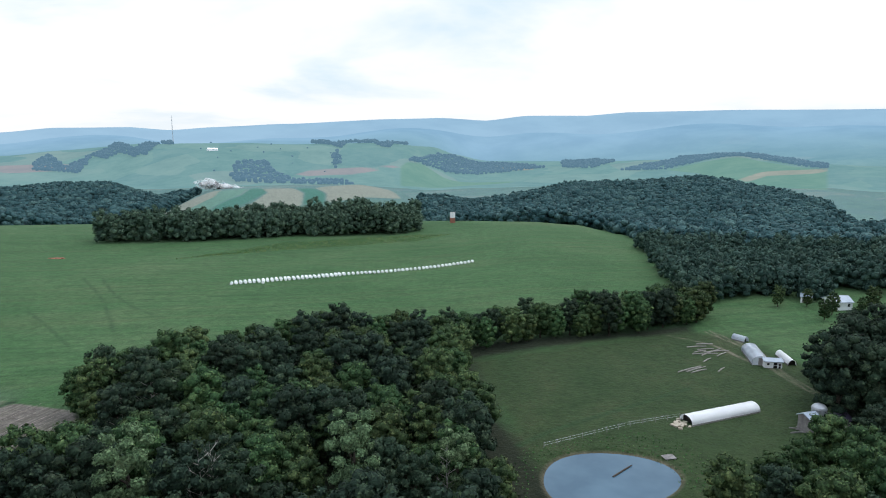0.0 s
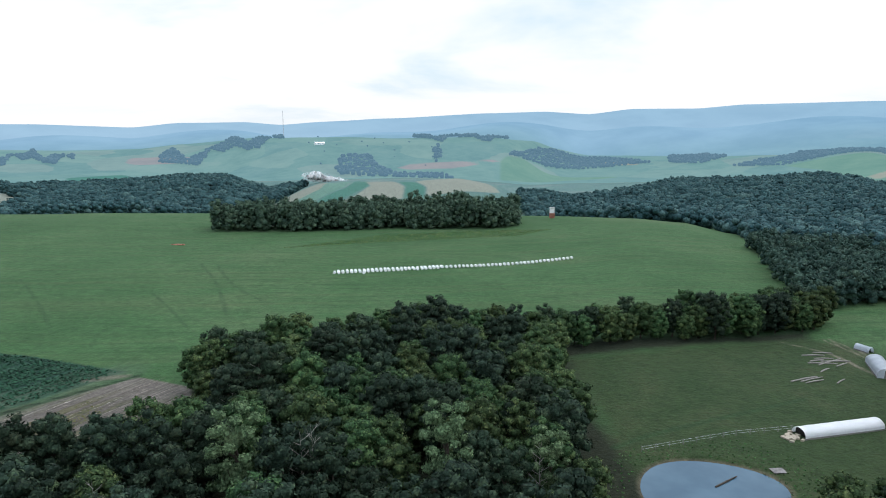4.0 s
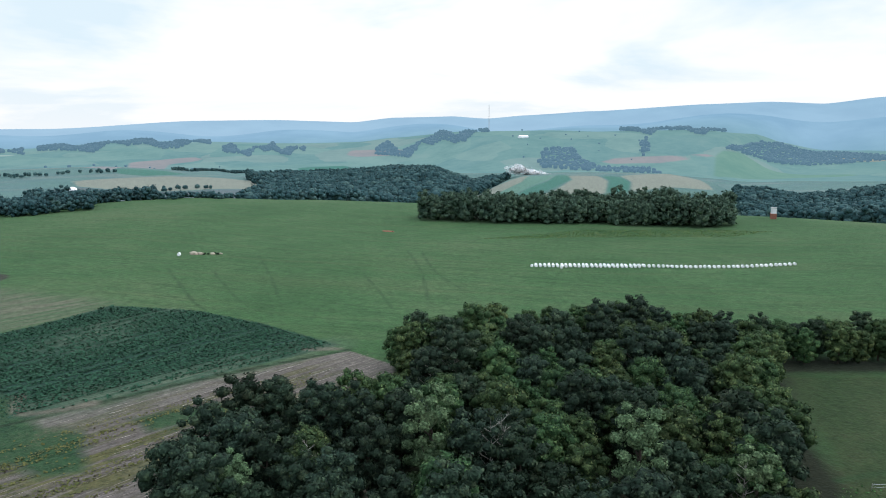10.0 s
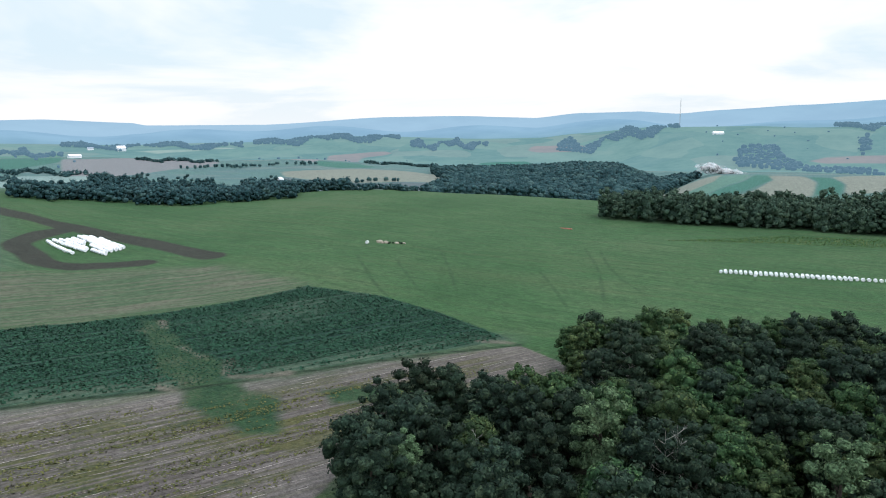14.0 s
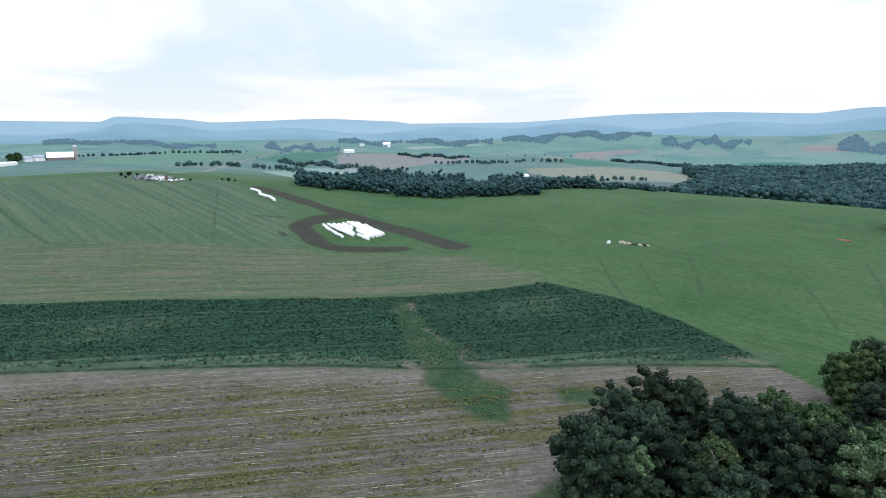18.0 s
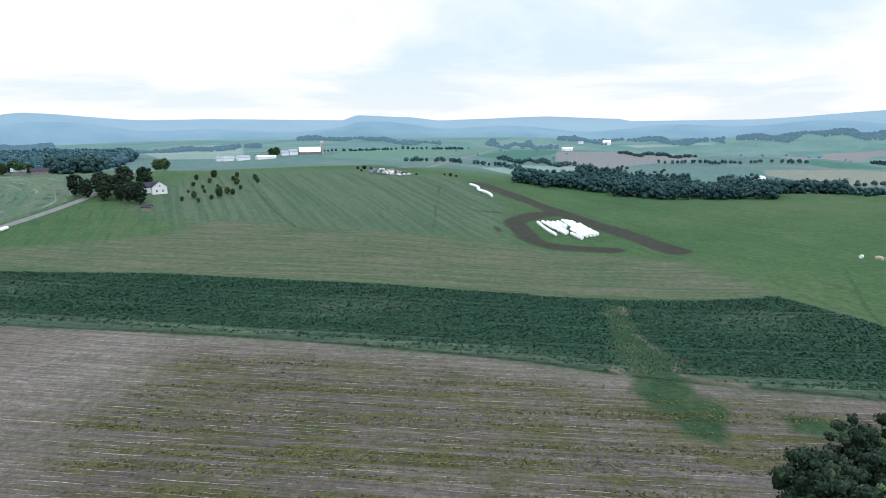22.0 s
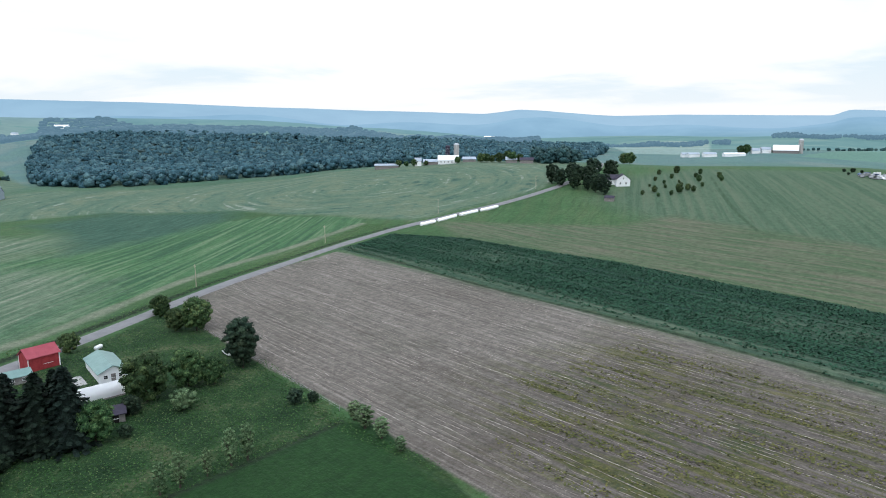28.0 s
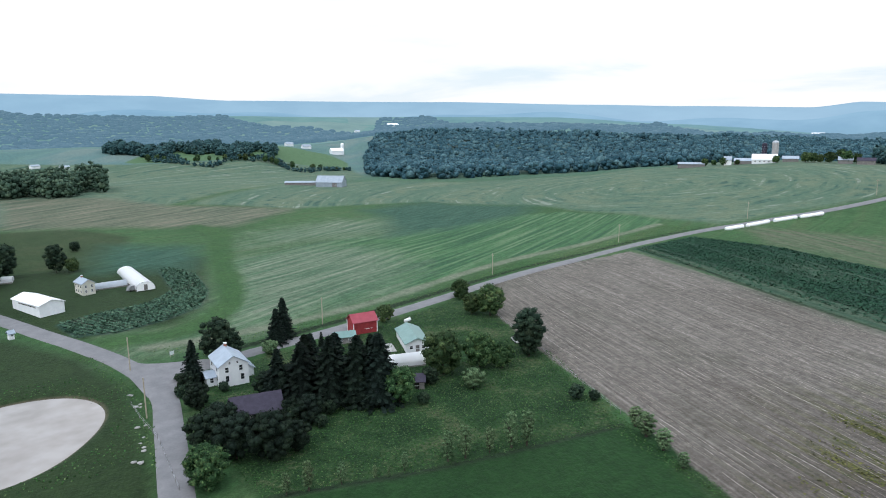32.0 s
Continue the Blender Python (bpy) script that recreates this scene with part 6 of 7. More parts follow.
hoop("calf_tunnel", 94.6, 175.6, 84, 9.0, 2.3, 1.6, PLASTIC, "small white calf tunnel beside the greenhouse", "barn", open_end="w")
hoop("small_tunnel", 90.2, 194.2, -59, 4.4, 2.2, 1.7, CLEAR_FILM, "short grey film tunnel on the grass", open_end="e")
gable("woods_cabin", -34.6, 93.4, -22, 6.4, 5.2, 2.6, 4.3, GREY_BOARDS, ROSE_ROOF, "small cabin with a dull rose-brown roof in the woods", "cabin", doors=[("s", 0, 0, 0.9, 1.9, BLACK_HOLE)])
silo("small_silo", 79.6, 133.0, 1.5, 4.2, STEEL, STEEL, "short grey silo with a domed cap among the trees")
gable("silo_shed", 76.4, 131.0, 20, 2.6, 3.0, 3.4, 4.1, GREY_BOARDS, GREY_ROOF, "narrow grey shed beside the small silo", "shed")
gable("dark_shed", 83.2, 132.6, 20, 4.0, 3.6, 2.2, 3.4, GREY_BOARDS, DARK_ROOF, "dark-roofed shed behind the small silo", "shed")
gable("white_house", 140.0, 229.0, 1, 6.8, 7.0, 2.9, 4.4, WHITE_PAINT, GREY_ROOF, "white house with a pale roof below the woods", "house", windows=[("s", -2, 1.2, 0.8, 1.1), ("s", 2, 1.2, 0.8, 1.1), ("w", 0, 1.2, 0.8, 1.1)])
gable("white_garage", 134.5, 239.0, -32, 3.4, 4.0, 2.2, 3.2, WHITE_PAINT, GREY_ROOF, "low white garage below the woods", "garage", doors=[("s", 0, 0, 2.4, 2.1, GREY_BOARDS)])
gable("white_cabin", 138.0, 272.0, 15, 5.0, 5.0, 3.2, 4.6, WHITE_PAINT, GREY_ROOF, "white cabin half hidden by the woods", "house", windows=[("s", 0, 1.0, 0.8, 1.0)])

# the hilltop house and the more distant farms
gable("hill_house", -433.0, -108.0, 112, 8.6, 9.0, 4.2, 7.4, WHITE_PAINT, DARK_ROOF, "white hilltop house with a dark blue roof", "house", along_x=False, windows=[("s", -1.8, 1.0, 0.9, 1.2), ("s", 1.8, 1.0, 0.9, 1.2), ("s", 0, 4.2, 0.8, 1.0), ("e", -2, 1, 0.9, 1.2), ("e", 2, 1, 0.9, 1.2)])
gable("hill_annex", -436.5, -115.5, 112, 9.0, 7.0, 3.4, 6.2, WHITE_PAINT, DARK_ROOF, "white wing of the hilltop house", "house", windows=[("s", -2.4, 1.0, 0.9, 1.2), ("s", 2.4, 1.0, 0.9, 1.2)])
gable("field_hut", -381.0, -102.0, 93, 5.0, 4.0, 2.0, 3.0, GREY_BOARDS, DARK_ROOF, "low brown field hut on the slope", "shed")
gable("valley_barn", -249.2, -512.1, 134, 23.0, 12.0, 4.0, 9.0, GREY_ROOF, GREY_ROOF, "large grey metal-roofed barn in the hayfields", "barn", doors=[("s", 5, 0, 4, 3.4, GREY_BOARDS)])
gable("open_shed", -233.0, -539.0, 143, 26.0, 6.0, 2.4, 3.4, GREY_BOARDS, GREY_ROOF, "long low open shed beside the barn", "shed")
brow = lambda a, k=1.0: bearing(a, float(curve(BROW_R, np.array([a]))[0]) * k)
x, y = brow(118.7)
gable("dairy_barn", x, y, 118.7, 19.0, 10.0, 3.4, 7.6, WHITE_PAINT, WHITE_PAINT, "large white dairy barn with twin silos", "barn", windows=[("s", k * 3.4 - 6.8, 1.3, 1.1, 0.9) for k in range(5)])
x, y = brow(118.0, 1.035)
silo("tall_silo", x, y, 2.6, 16.0, CONCRETE, STEEL, "tall grey concrete silo with a steel dome")
x, y = brow(118.75, 1.035)
silo("dark_silo", x, y, 2.2, 15.0, DARK_ROOF, DARK_ROOF, "tall dark blue silo beside the dairy barn")
for a, k, l, w, e, r, wm, rm, nm, lab, cat in ((121.3, 1.0, 6, 7, 4.6, 7.4, WHITE_PAINT, GREY_ROOF, "white_farmhouse", "white farmhouse on the brow", "house"),
                                               (120.2, 1.01, 14, 8, 3, 5, GREY_BOARDS, GREY_ROOF, "farm_shed", "low grey farm shed on the brow", "shed"),
                                               (116.9, 1.01, 12, 7, 2.6, 4.6, GREY_BOARDS, GREY_ROOF, "farm_shed", "low grey farm shed on the brow", "shed"),
                                               (124.0, 1.0, 22, 8, 3, 4.4, GREY_BOARDS, GREY_ROOF, "cattle_shed", "long grey cattle shed at the forest edge", "shed"),
                                               (112.0, 1.0, 12, 7, 3, 5, GREY_BOARDS, DARK_ROOF, "farm_shed", "dark farm shed near the copse", "shed"),
                                               (113.3, 1.0, 10, 8, 3, 5.4, GREY_BOARDS, GREY_ROOF, "farm_shed", "grey farm shed on the brow", "shed")):
    x, y = brow(a, k)
    gable(nm, x, y, a, l, w, e, r, wm, rm, lab, cat)
x, y = bearing(92.0, 985)
gable("long_barn", x, y, 92, 30.0, 14.0, 4.0, 10.5, GREY_BOARDS, PLASTIC, "long barn with a white roof and grey board walls", "barn")
x, y = bearing(91.0, 990)
silo("farm_silo", x, y, 3.0, 17, CONCRETE, STEEL, "grey silo at the end of the long barn")
for a, r, l, w, e, rg, lab in ((93.4, 985, 12, 10, 5, 8, "white farmhouse beside the long barn"), (94.1, 980, 10, 8, 4, 7, "white cottage near the long barn"), (95.6, 930, 26, 10, 3, 4.5, "long white farm tunnel on the plain"),
                               (97.4, 935, 16, 10, 4, 6, "white farm building on the plain"), (98.6, 940, 14, 10, 4, 6, "white farm building on the plain"), (99.2, 945, 10, 8, 4, 6, "small white farm building on the plain"),
                               (153.5, 1105, 20, 12, 6, 10, "white barn at the forest's corner"), (156.0, 1110, 14, 9, 4, 7, "white farmhouse among trees"), (157.4, 1115, 12, 8, 4, 6.5, "white house among trees"),
                               (176, 860, 9, 7, 2.5, 4, "pale roofed farm building behind the wood"), (174.1, 850, 9, 7, 2.5, 4, "pale farm building behind the wood"),
                               (-9.6, 860, 10, 9, 5, 8, "white gabled house in the valley woods"), (-11.5, 930, 10, 8, 4, 7, "white house in the valley woods"), (70.2, 1290, 20, 10, 4, 6, "white farm building beyond the woods"), (19.0, 1830, 26, 12, 4, 7, "white farmstead on the far hill"), (67.0, 2180, 24, 14, 9, 16, "tall white farm building on the plain"), (69.1, 2200, 16, 10, 5, 8, "white house on the distant plain"), (148.7, 2280, 40, 14, 6, 12, "long white barn on the hazy hills"), (151.7, 2170, 16, 10, 5, 8, "white house on the hazy hills"), (115.2, 2400, 40, 14, 6, 10, "long white barn on the hazy hills")):
    x, y = bearing(a, r)
    gable("distant_house" if l < 18 else "distant_barn", x, y, a + 20, l, w, e, rg, WHITE_PAINT, GREY_ROOF if l < 18 else PLASTIC, lab, "house" if l < 18 else "barn")
x, y = bearing(153.0, 1112)
silo("white_silo", x, y, 2.8, 17, WHITE_PAINT, WHITE_PAINT, "white silo beside the distant barn")
x, y = bearing(55.1, 600)
silo("domed_silo", x, y, 3.4, 12.5, STEEL, PLASTIC, "silo with a white dome rising out of the hollow")
# old tower silo on the meadow's brow
ob = thing("brick_tower", Matrix.Translation((7.0, 478, gz(7.0, 478))), "stubby red and white tower on the meadow's brow", "tower")
part("tower_base", boxes((-1.9, -1.9, -0.5, 1.9, 1.9, 3.6), bevel=0.08), BRICK, ob)
part("tower_top", boxes((-1.7, -1.7, 3.6, 1.7, 1.7, 7.2), bevel=0.08), WHITE_PAINT, ob)
part("tower_cap", boxes((-1.9, -1.9, 7.2, 1.9, 1.9, 7.5)), CONCRETE, ob)

# ---------------------------------------------------------------- wrapped bales


def bale_mesh(r=0.78, l=1.45):
    bm = bmesh.new()
    tube(bm, [(0, k * l / 2, r) for k in (-1, -0.93, -0.5, 0, 0.5, 0.93, 1)], [r * 0.93, r, r * 1.01, r, r * 1.01, r, r * 0.93], 14)
    me = bpy.data.meshes.new("wrapped_bale")
    bm.to_mesh(me)
    bm.free()
    me.materials.append(PLASTIC)
    return me


BALE = bale_mesh()


def bale(x, y, turn, label, group, size=1.0):
    ob = new("wrapped_bale", BALE)
    ob.matrix_world = Matrix.Translation((x, y, gz(x, y) - 0.05)) @ pose(0, 0, 0, 0, 0, turn)
    ob.scale = (size, size, size)
    return tagged(ob, label, "bale", group)


rng = np.random.default_rng(8)
line = [Vector((-89, 274)), Vector((-44.5, 294)), Vector((-12, 309.5)), Vector((14.5, 322))]
for k in range(33):  # the single row
    p = line[1].lerp(line[3], k / 32)
    p.y -= 2.6 * math.sin(math.pi * k / 32)
    bale(p.x + rng.normal(0, 0.07), p.y + rng.normal(0, 0.12), 22 + rng.normal(0, 6), "white wrapped round bale in a single row", "single row of bales", 0.82)
for k in range(26):  # the double row
    p = line[0].lerp(line[1], k / 26)
    for s in (0, 1):
        q = p + Vector((0.9 * s, 2.9 * s - 1.4))
        bale(q.x + rng.normal(0, 0.08), q.y + rng.normal(0, 0.15), 22 + rng.normal(0, 8), "white wrapped round bale in a double row", "double row of bales", 0.80)
bale(-76.5, 275.4, 10, "white wrapped round bale set before the double row", "double row of bales", 0.86)
# the stack in the ploughed loop: rows that run downhill, with a gap in the middle
for *ends, size in (((-338, 106.5), (-326, 106), (-308, 106.5), 1.0), ((-340, 110), (-310, 112.5), 1.05), ((-341, 113), (-313, 114.8), 1.05), ((-340, 115.5), (-324, 117), 1.05), ((-341, 118.5), (-328, 119.2), 1.05),
                    ((-344, 122.5), (-304, 121), 1.1), ((-343, 124.5), (-305, 123.4), 1.1), ((-341, 126.5), (-306, 125.8), 1.1), ((-335, 128.3), (-308, 128.2), 1.1), ((-322, 119.2), (-303, 118.6), 1.05), ((-311, 115.4), (-299, 116.6), 1.0)):
    for a, b in zip(ends, ends[1:]):
        n = int(math.dist(a, b) / 1.72)
        for k in range(n):
            p = Vector(a).lerp(Vector(b), k / n)
            bale(p.x + rng.normal(0, 0.25), p.y + rng.normal(0, 0.2), 100 + rng.normal(0, 8), "white wrapped round bale stacked in close rows", "bale stack in the ploughed loop", size)


def bale_tube(pts, r, label):
    """Bales wrapped end to end in one long white sleeve."""
    bm = bmesh.new()
    fine = smooth_line(pts, 14)
    rad = [r * (1.0 if k % 3 else 0.93) for k in range(len(fine))]
    rad[0] = rad[-1] = r * 0.7
    tube(bm, [(x, y, gz(x, y) + r * 0.85) for x, y in fine], rad, 12)
    tagged(part("bale_sleeve", bm, PLASTIC), label, "bale", "long bale sleeves")


bale_tube([(-463, 95), (-448, 97.5), (-436, 95.5), (-424, 99), (-413, 99)], 1.0, "long white bale sleeve lying in the meadow")
for a, b in (((-290, -175), (-300, -172)), ((-302, -171.5), (-315, -167.5)), ((-317.5, -166.5), (-330, -162)), ((-332, -161), (-345, -156.5))):
    bale_tube([a, ((a[0] + b[0]) / 2, (a[1] + b[1]) / 2 + 0.2), b], 1.0, "white bale sleeve laid beside the road")

# ---------------------------------------------------------------- yard trees, orchard, bushes
LINDEN = make_tree("yard_tree", 51, "round", 11, 10.0, LEAF, 3200, 0.46, "spreading green yard tree")
BUSH = make_tree("bush", 52, "round", 3.2, 3.6, LEAF_DARK, 1000, 0.22, "rounded dark green bush")
WILLOW = make_tree("young_willow", 53, "tall", 7.0, 2.7, LEAF_PALE, 1700, 0.2, "young silvery-green poplar beside the mown lawn")
FRUIT = make_tree("orchard_tree", 54, "round", 5.5, 4.2, LEAF, 700, 0.36, "small dark orchard tree on the hillside")
SILVER = make_tree("silvery_shrub", 55, "round", 5.0, 6.0, LEAF_PALE, 1300, 0.32, "silvery grey-leaved shrub in the yard")
# yard tree whose shade is painted into near-black leaves
DEEP = make_tree("shade_tree", 57, "round", 9, 9.0, LEAF_SHADED, 2200, 0.34, "dense tree round the old barn, its leaves darkened as if in shade")
PINE = make_tree("scots_pine", 56, "round", 16, 11.0, LEAF_DARK, 2400, 0.46, "tall dark pine above the hilltop road")
for x, y, s, w in ((-37.5, -154.5, 0.75, 1.05), (-67.5, -173.0, 0.85, 1.1), (-54.0, -129.5, 0.95, 1.35), (-59.0, -125.5, 1.05, 1.35), (-64.0, -122.5, 1.05, 1.35), (-67.5, -119.0, 1.1, 1.3), (-57.0, -134.0, 0.95, 1.35),
                   (-63.0, -131.0, 0.95, 1.35), (-70.0, -127.0, 0.9, 1.3), (-73.0, -160.0, 0.3, 1.0), (-64.0, -169.5, 0.7, 1.2), (-50.5, -134.5, 0.8, 1.3), (-60.0, -138.0, 0.85, 1.3)):
    plant(SPRUCE, x, y, s, wide=w * 1.2, group="spruces round the farmhouse")
for x, y, s in ((-46.5, -165.5, 0.72), (-49.5, -164.0, 0.55), (-115.5, -123.5, 0.75), (-113.5, -121.0, 0.6), (-117.5, -125.0, 0.62)):
    plant(PINE, x, y, s, label="thin grey-green pine beside the yard")
for x, y, s in ((-134.0, -177.5, 0.62), (-128.5, -155.0, 0.88), (-125.0, -160.0, 0.6), (-88.5, -124.5, 0.95), (-98.5, -123.0, 0.8), (-102.5, -119.0, 0.6), (-71.0, -116.5, 0.75), (-26.5, -106.5, 0.72),
                (-99.0, -170.0, 0.5), (-29.0, -291.0, 0.5), (-1.0, -290.0, 0.9), (8.0, -300.0, 1.0)):
    plant(LINDEN, x, y, s, group="yard trees")
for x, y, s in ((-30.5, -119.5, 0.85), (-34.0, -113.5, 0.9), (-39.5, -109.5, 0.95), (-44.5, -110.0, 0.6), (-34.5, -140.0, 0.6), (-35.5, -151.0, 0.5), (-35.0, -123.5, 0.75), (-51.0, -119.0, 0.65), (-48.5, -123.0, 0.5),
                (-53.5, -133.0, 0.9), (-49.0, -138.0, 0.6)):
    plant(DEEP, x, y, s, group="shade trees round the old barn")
for x, y, s in ((-23.5, -293.0, 0.7), (-7.0, -294.0, 0.8), (-2.0, -282.0, 0.7), (6.0, -288.0, 0.85)):
    plant(PINE, x, y, s, label="dense dark tree beside the yard", group="yard trees")
for x, y, s in ((127, 214, 0.55), (133, 220, 0.6), (121, 233, 0.6), (148, 222, 0.7), (131, 232, 0.5), (143, 220, 0.45)):
    plant(OAKS[4], x, y, s, label="slim green tree before the white house")
plant(SILVER, -89.2, -113.5, 0.9)
plant(SILVER, -60.0, -164.0, 0.7)
for x, y, s in ((-103.5, -95, 1.0), (-82.5, -121.5, 1.2), (-34.0, -142.5, 1.0), (-33.5, -149.0, 0.9), (-42.0, -146.0, 0.7), (-49.0, -121.5, 1.1), (-56.0, -120.5, 0.9),
                (-106.0, -92.0, 0.7), (-41.5, -137.0, 0.6), (-37.0, -135.0, 0.8), (-35.2, -158.5, 0.6), (-53.0, -143.0, 0.6), (-34.5, -330, 1.3), (-52.0, -116.0, 0.8), (-75.0, -113.0, 0.8)):
    plant(BUSH, x, y, s, group="yard bushes")
for x, y, s in ((-103, -78.5, 0.6), (-101, -74.5, 0.72), (-99, -69, 0.62), (-96.5, -63, 0.42)):
    plant(WILLOW, x, y, s, wide=1.9, label="bushy green willow at the stubble's edge", group="young poplars along the lawn")
for x, y, s in ((-64.5, -89.5, 0.85), (-67.5, -88.5, 0.95), (-72.5, -87.5, 0.75), (-77.0, -86.5, 1.05), (-80.0, -85.5, 1.05), (-56.5, -91.5, 0.5), (-51.0, -92.5, 0.35), (-45.5, -94.0, 0.6), (-40.0, -95.5, 0.8), (-36.5, -96.5, 0.6), (-53.5, -92.0, 0.25)):
    plant(WILLOW, x, y, s, group="young poplars along the lawn")
for x, y, s in ((-411, -83, 1.0), (-460, -65, 1.1), (-414, -69, 1.3), (-402, -88, 0.7), (-500, -86, 1.3), (-428, -80, 0.6), (-436, -72, 0.7), (-445, -84, 0.6), (-420, -62, 0.9), (-424, -66, 1.0), (-452, -76, 0.5), (-440, -60, 0.7), (-470, -84, 0.8),
                (-480, -70, 0.8), (-488, -96, 0.9), (-405, -72, 0.7), (-398, -78, 0.6), (-466, -52, 0.9), (-456, -92, 0.7), (-430, -90, 0.5), (-480, -55, 1.0), (-500, -70, 0.9)):
    plant(FRUIT, x, y, s * 0.8, group="orchard on the hillside")
for x, y, s in ((-430, -155, 0.82), (-421, -146, 0.72), (-426, -137, 0.85), (-412, -133, 0.72), (-418, -126, 0.9), (-404, -117, 0.72), (-398, -110, 0.8), (-436, -143, 0.85), (-442, -130, 1.0), (-410, -124, 0.6), (-448, -120, 0.9)):
    plant(PINE, x, y, s, group="pines round the hilltop house")
for a, k, s in ((117.9, 0.985, 0.55), (115.9, 0.99, 0.75), (115.4, 1.0, 0.7), (114.9, 1.0, 0.6), (114.3, 1.0, 0.8), (113.6, 1.02, 0.95), (113.2, 1.0, 0.9), (112.6, 1.02, 0.7), (121.6, 0.995, 0.6), (123.0, 1.0, 0.6), (122.3, 1.0, 0.45), (120.6, 1.0, 0.4), (104.0, 1.5, 1.2), (103.5, 1.5, 1.3), (95.1, 1.75, 1.0), (94.7, 1.75, 1.1), (93.0, 1.77, 0.6)):
    x, y = brow(a, k)
    plant(LINDEN, x, y, s, label="dark green tree beside the brow's farm")
for k in range(26):  # hedge trees along the far field edge
    x, y = bearing(152.8 + k * 0.62 + rng.uniform(-0.3, 0.3), 880 + rng.uniform(-8, 8))
    plant(FRUIT, x, y, rng.uniform(0.7, 1.7), label="small hedge tree between far fields", group="hedge trees")

# ---------------------------------------------------------------- poles, wires, clutter


def pole(x, y, h, label="wooden utility pole beside the road", arm=True):
    ob = thing("utility_pole", Matrix.Translation((x, y, gz(x, y))) @ pose(0, 0, 0, 0, 0, 75), label, "pole", "utility poles")
    bm = bmesh.new()
    tube(bm, [(0, 0, -0.6), (0, 0, h)], [0.16, 0.11], 8)
    part("shaft", bm, TIMBER, ob)
    if arm:
        part("crossarm", boxes((-1.0, -0.06, h - 0.7, 1.0, 0.06, h - 0.55)), TIMBER, ob)
    return ob


for x, y, h in ((-26.9, -171.5, 9.0), (-82.1, -178.5, 8.5), (-164, -196.5, 8.5), (-244, -200.5, 8.5), (-318, -180.5, 8.5), (-408, -158, 8.5), (-24.5, -142, 9.0)):
    pole(x, y, h)
bm = bmesh.new()  # the radio mast on the far hill
x, y = bearing(21.9, 2000)
for dx, dy in ((-1.2, -0.7), (1.2, -0.7), (0, 1.4)):
    tube(bm, [(dx, dy, -1), (dx * 0.5, dy * 0.5, 78)], [0.3, 0.22], 5)
for k in range(14):
    tube(bm, [(-1.2 + 0.04 * k, -0.7, k * 5.5), (1.2 - 0.04 * k, -0.7, k * 5.5 + 2.7)], [0.12, 0.12], 4)
mast = tagged(part("radio_mast", bm, STEEL), "slim lattice radio mast on the far hill", "mast")
mast.location = (x, y, gz(x, y))
for (ax, ay), (bx, by) in (((71.7, 187.8), (77.8, 188.6)), ((71, 181.6), (78.4, 181.8)), ((74.9, 183.3), (82.6, 184.3)), ((61.8, 166.9), (69.5, 171.4)), ((64.1, 167.1), (70.6, 171)), ((65, 166.3), (70.1, 169)), ((71.6, 174.9), (74.8, 177.9)),
                           ((72.4, 167), (75.3, 170.1)), ((73.1, 180.2), (81, 186.2)), ((75.5, 190.6), (80.6, 190.7)), ((77.3, 179.6), (81.2, 182.8)), ((74, 185.5), (79, 186)), ((72, 183), (76, 184.6))):
    bm = bmesh.new()
    tube(bm, [(ax, ay, gz(ax, ay) + 0.16), ((ax + bx) / 2, (ay + by) / 2 + 0.1, gz(ax, ay) + 0.22), (bx, by, gz(bx, by) + 0.16)], [0.17, 0.2, 0.13], 6)
    tagged(part("felled_pole", bm, DEADWOOD), "pale barkless felled pole lying in the pasture", "log", "felled poles in the pasture")
dock = thing("pond_raft", Matrix.Translation((43.4, 119.6, gz(43.4, 119.6))) @ pose(0, 0, 0, 0, 0, 12), "small grey plank raft beside the pond", "raft")
for k in range(6):
    part("plank", boxes((-1.2, -0.9 + k * 0.31, 0.15, 1.2, -0.63 + k * 0.31, 0.22)), GREY_BOARDS, dock)
for k in (-0.8, 0.8):
    part("bearer", boxes((k - 0.08, -0.95, -0.05, k + 0.08, 0.95, 0.15)), GREY_BOARDS, dock)
bm = bmesh.new()
tube(bm, [(31, 113, -0.38), (33.5, 115.3, -0.3), (35.6, 117.2, -0.25)], [0.2, 0.18, 0.1], 6)
tagged(part("floating_log", bm, BARK), "dark log floating in the pond", "log")
for k in range(26):  # straw and timber heap before the livestock tunnel
    a = rng.uniform(0, 360)
    ob = part("straw_bale", boxes((-0.45, -0.25, 0, 0.45, 0.25, 0.38), bevel=0.05), TIMBER)
    px, py = 50.8 + rng.normal(0, 1.0), 134.8 + rng.normal(0, 0.9)
    ob.matrix_world = Matrix.Translation((px, py, gz(px, py) - 0.03)) @ pose(0, 0, 0, 0, 0, a)
    tagged(ob, "loose tan straw bale before the livestock tunnel", "bale", "straw bales")
for k in range(9):
    px, py = 80 + k * 0.9, 138.5 + rng.normal(0, 0.8)
    ob = part("sawn_beam", boxes((-1.6, -0.12, 0, 1.6, 0.12, 0.22)), GREY_BOARDS)
    ob.matrix_world = Matrix.Translation((px - 6, py - 6, gz(px - 6, py - 6))) @ pose(0, 0, 0, 0, 0, rng.uniform(-20, 20))
    tagged(ob, "grey sawn beam lying on the grass", "beam", "beams on the grass")


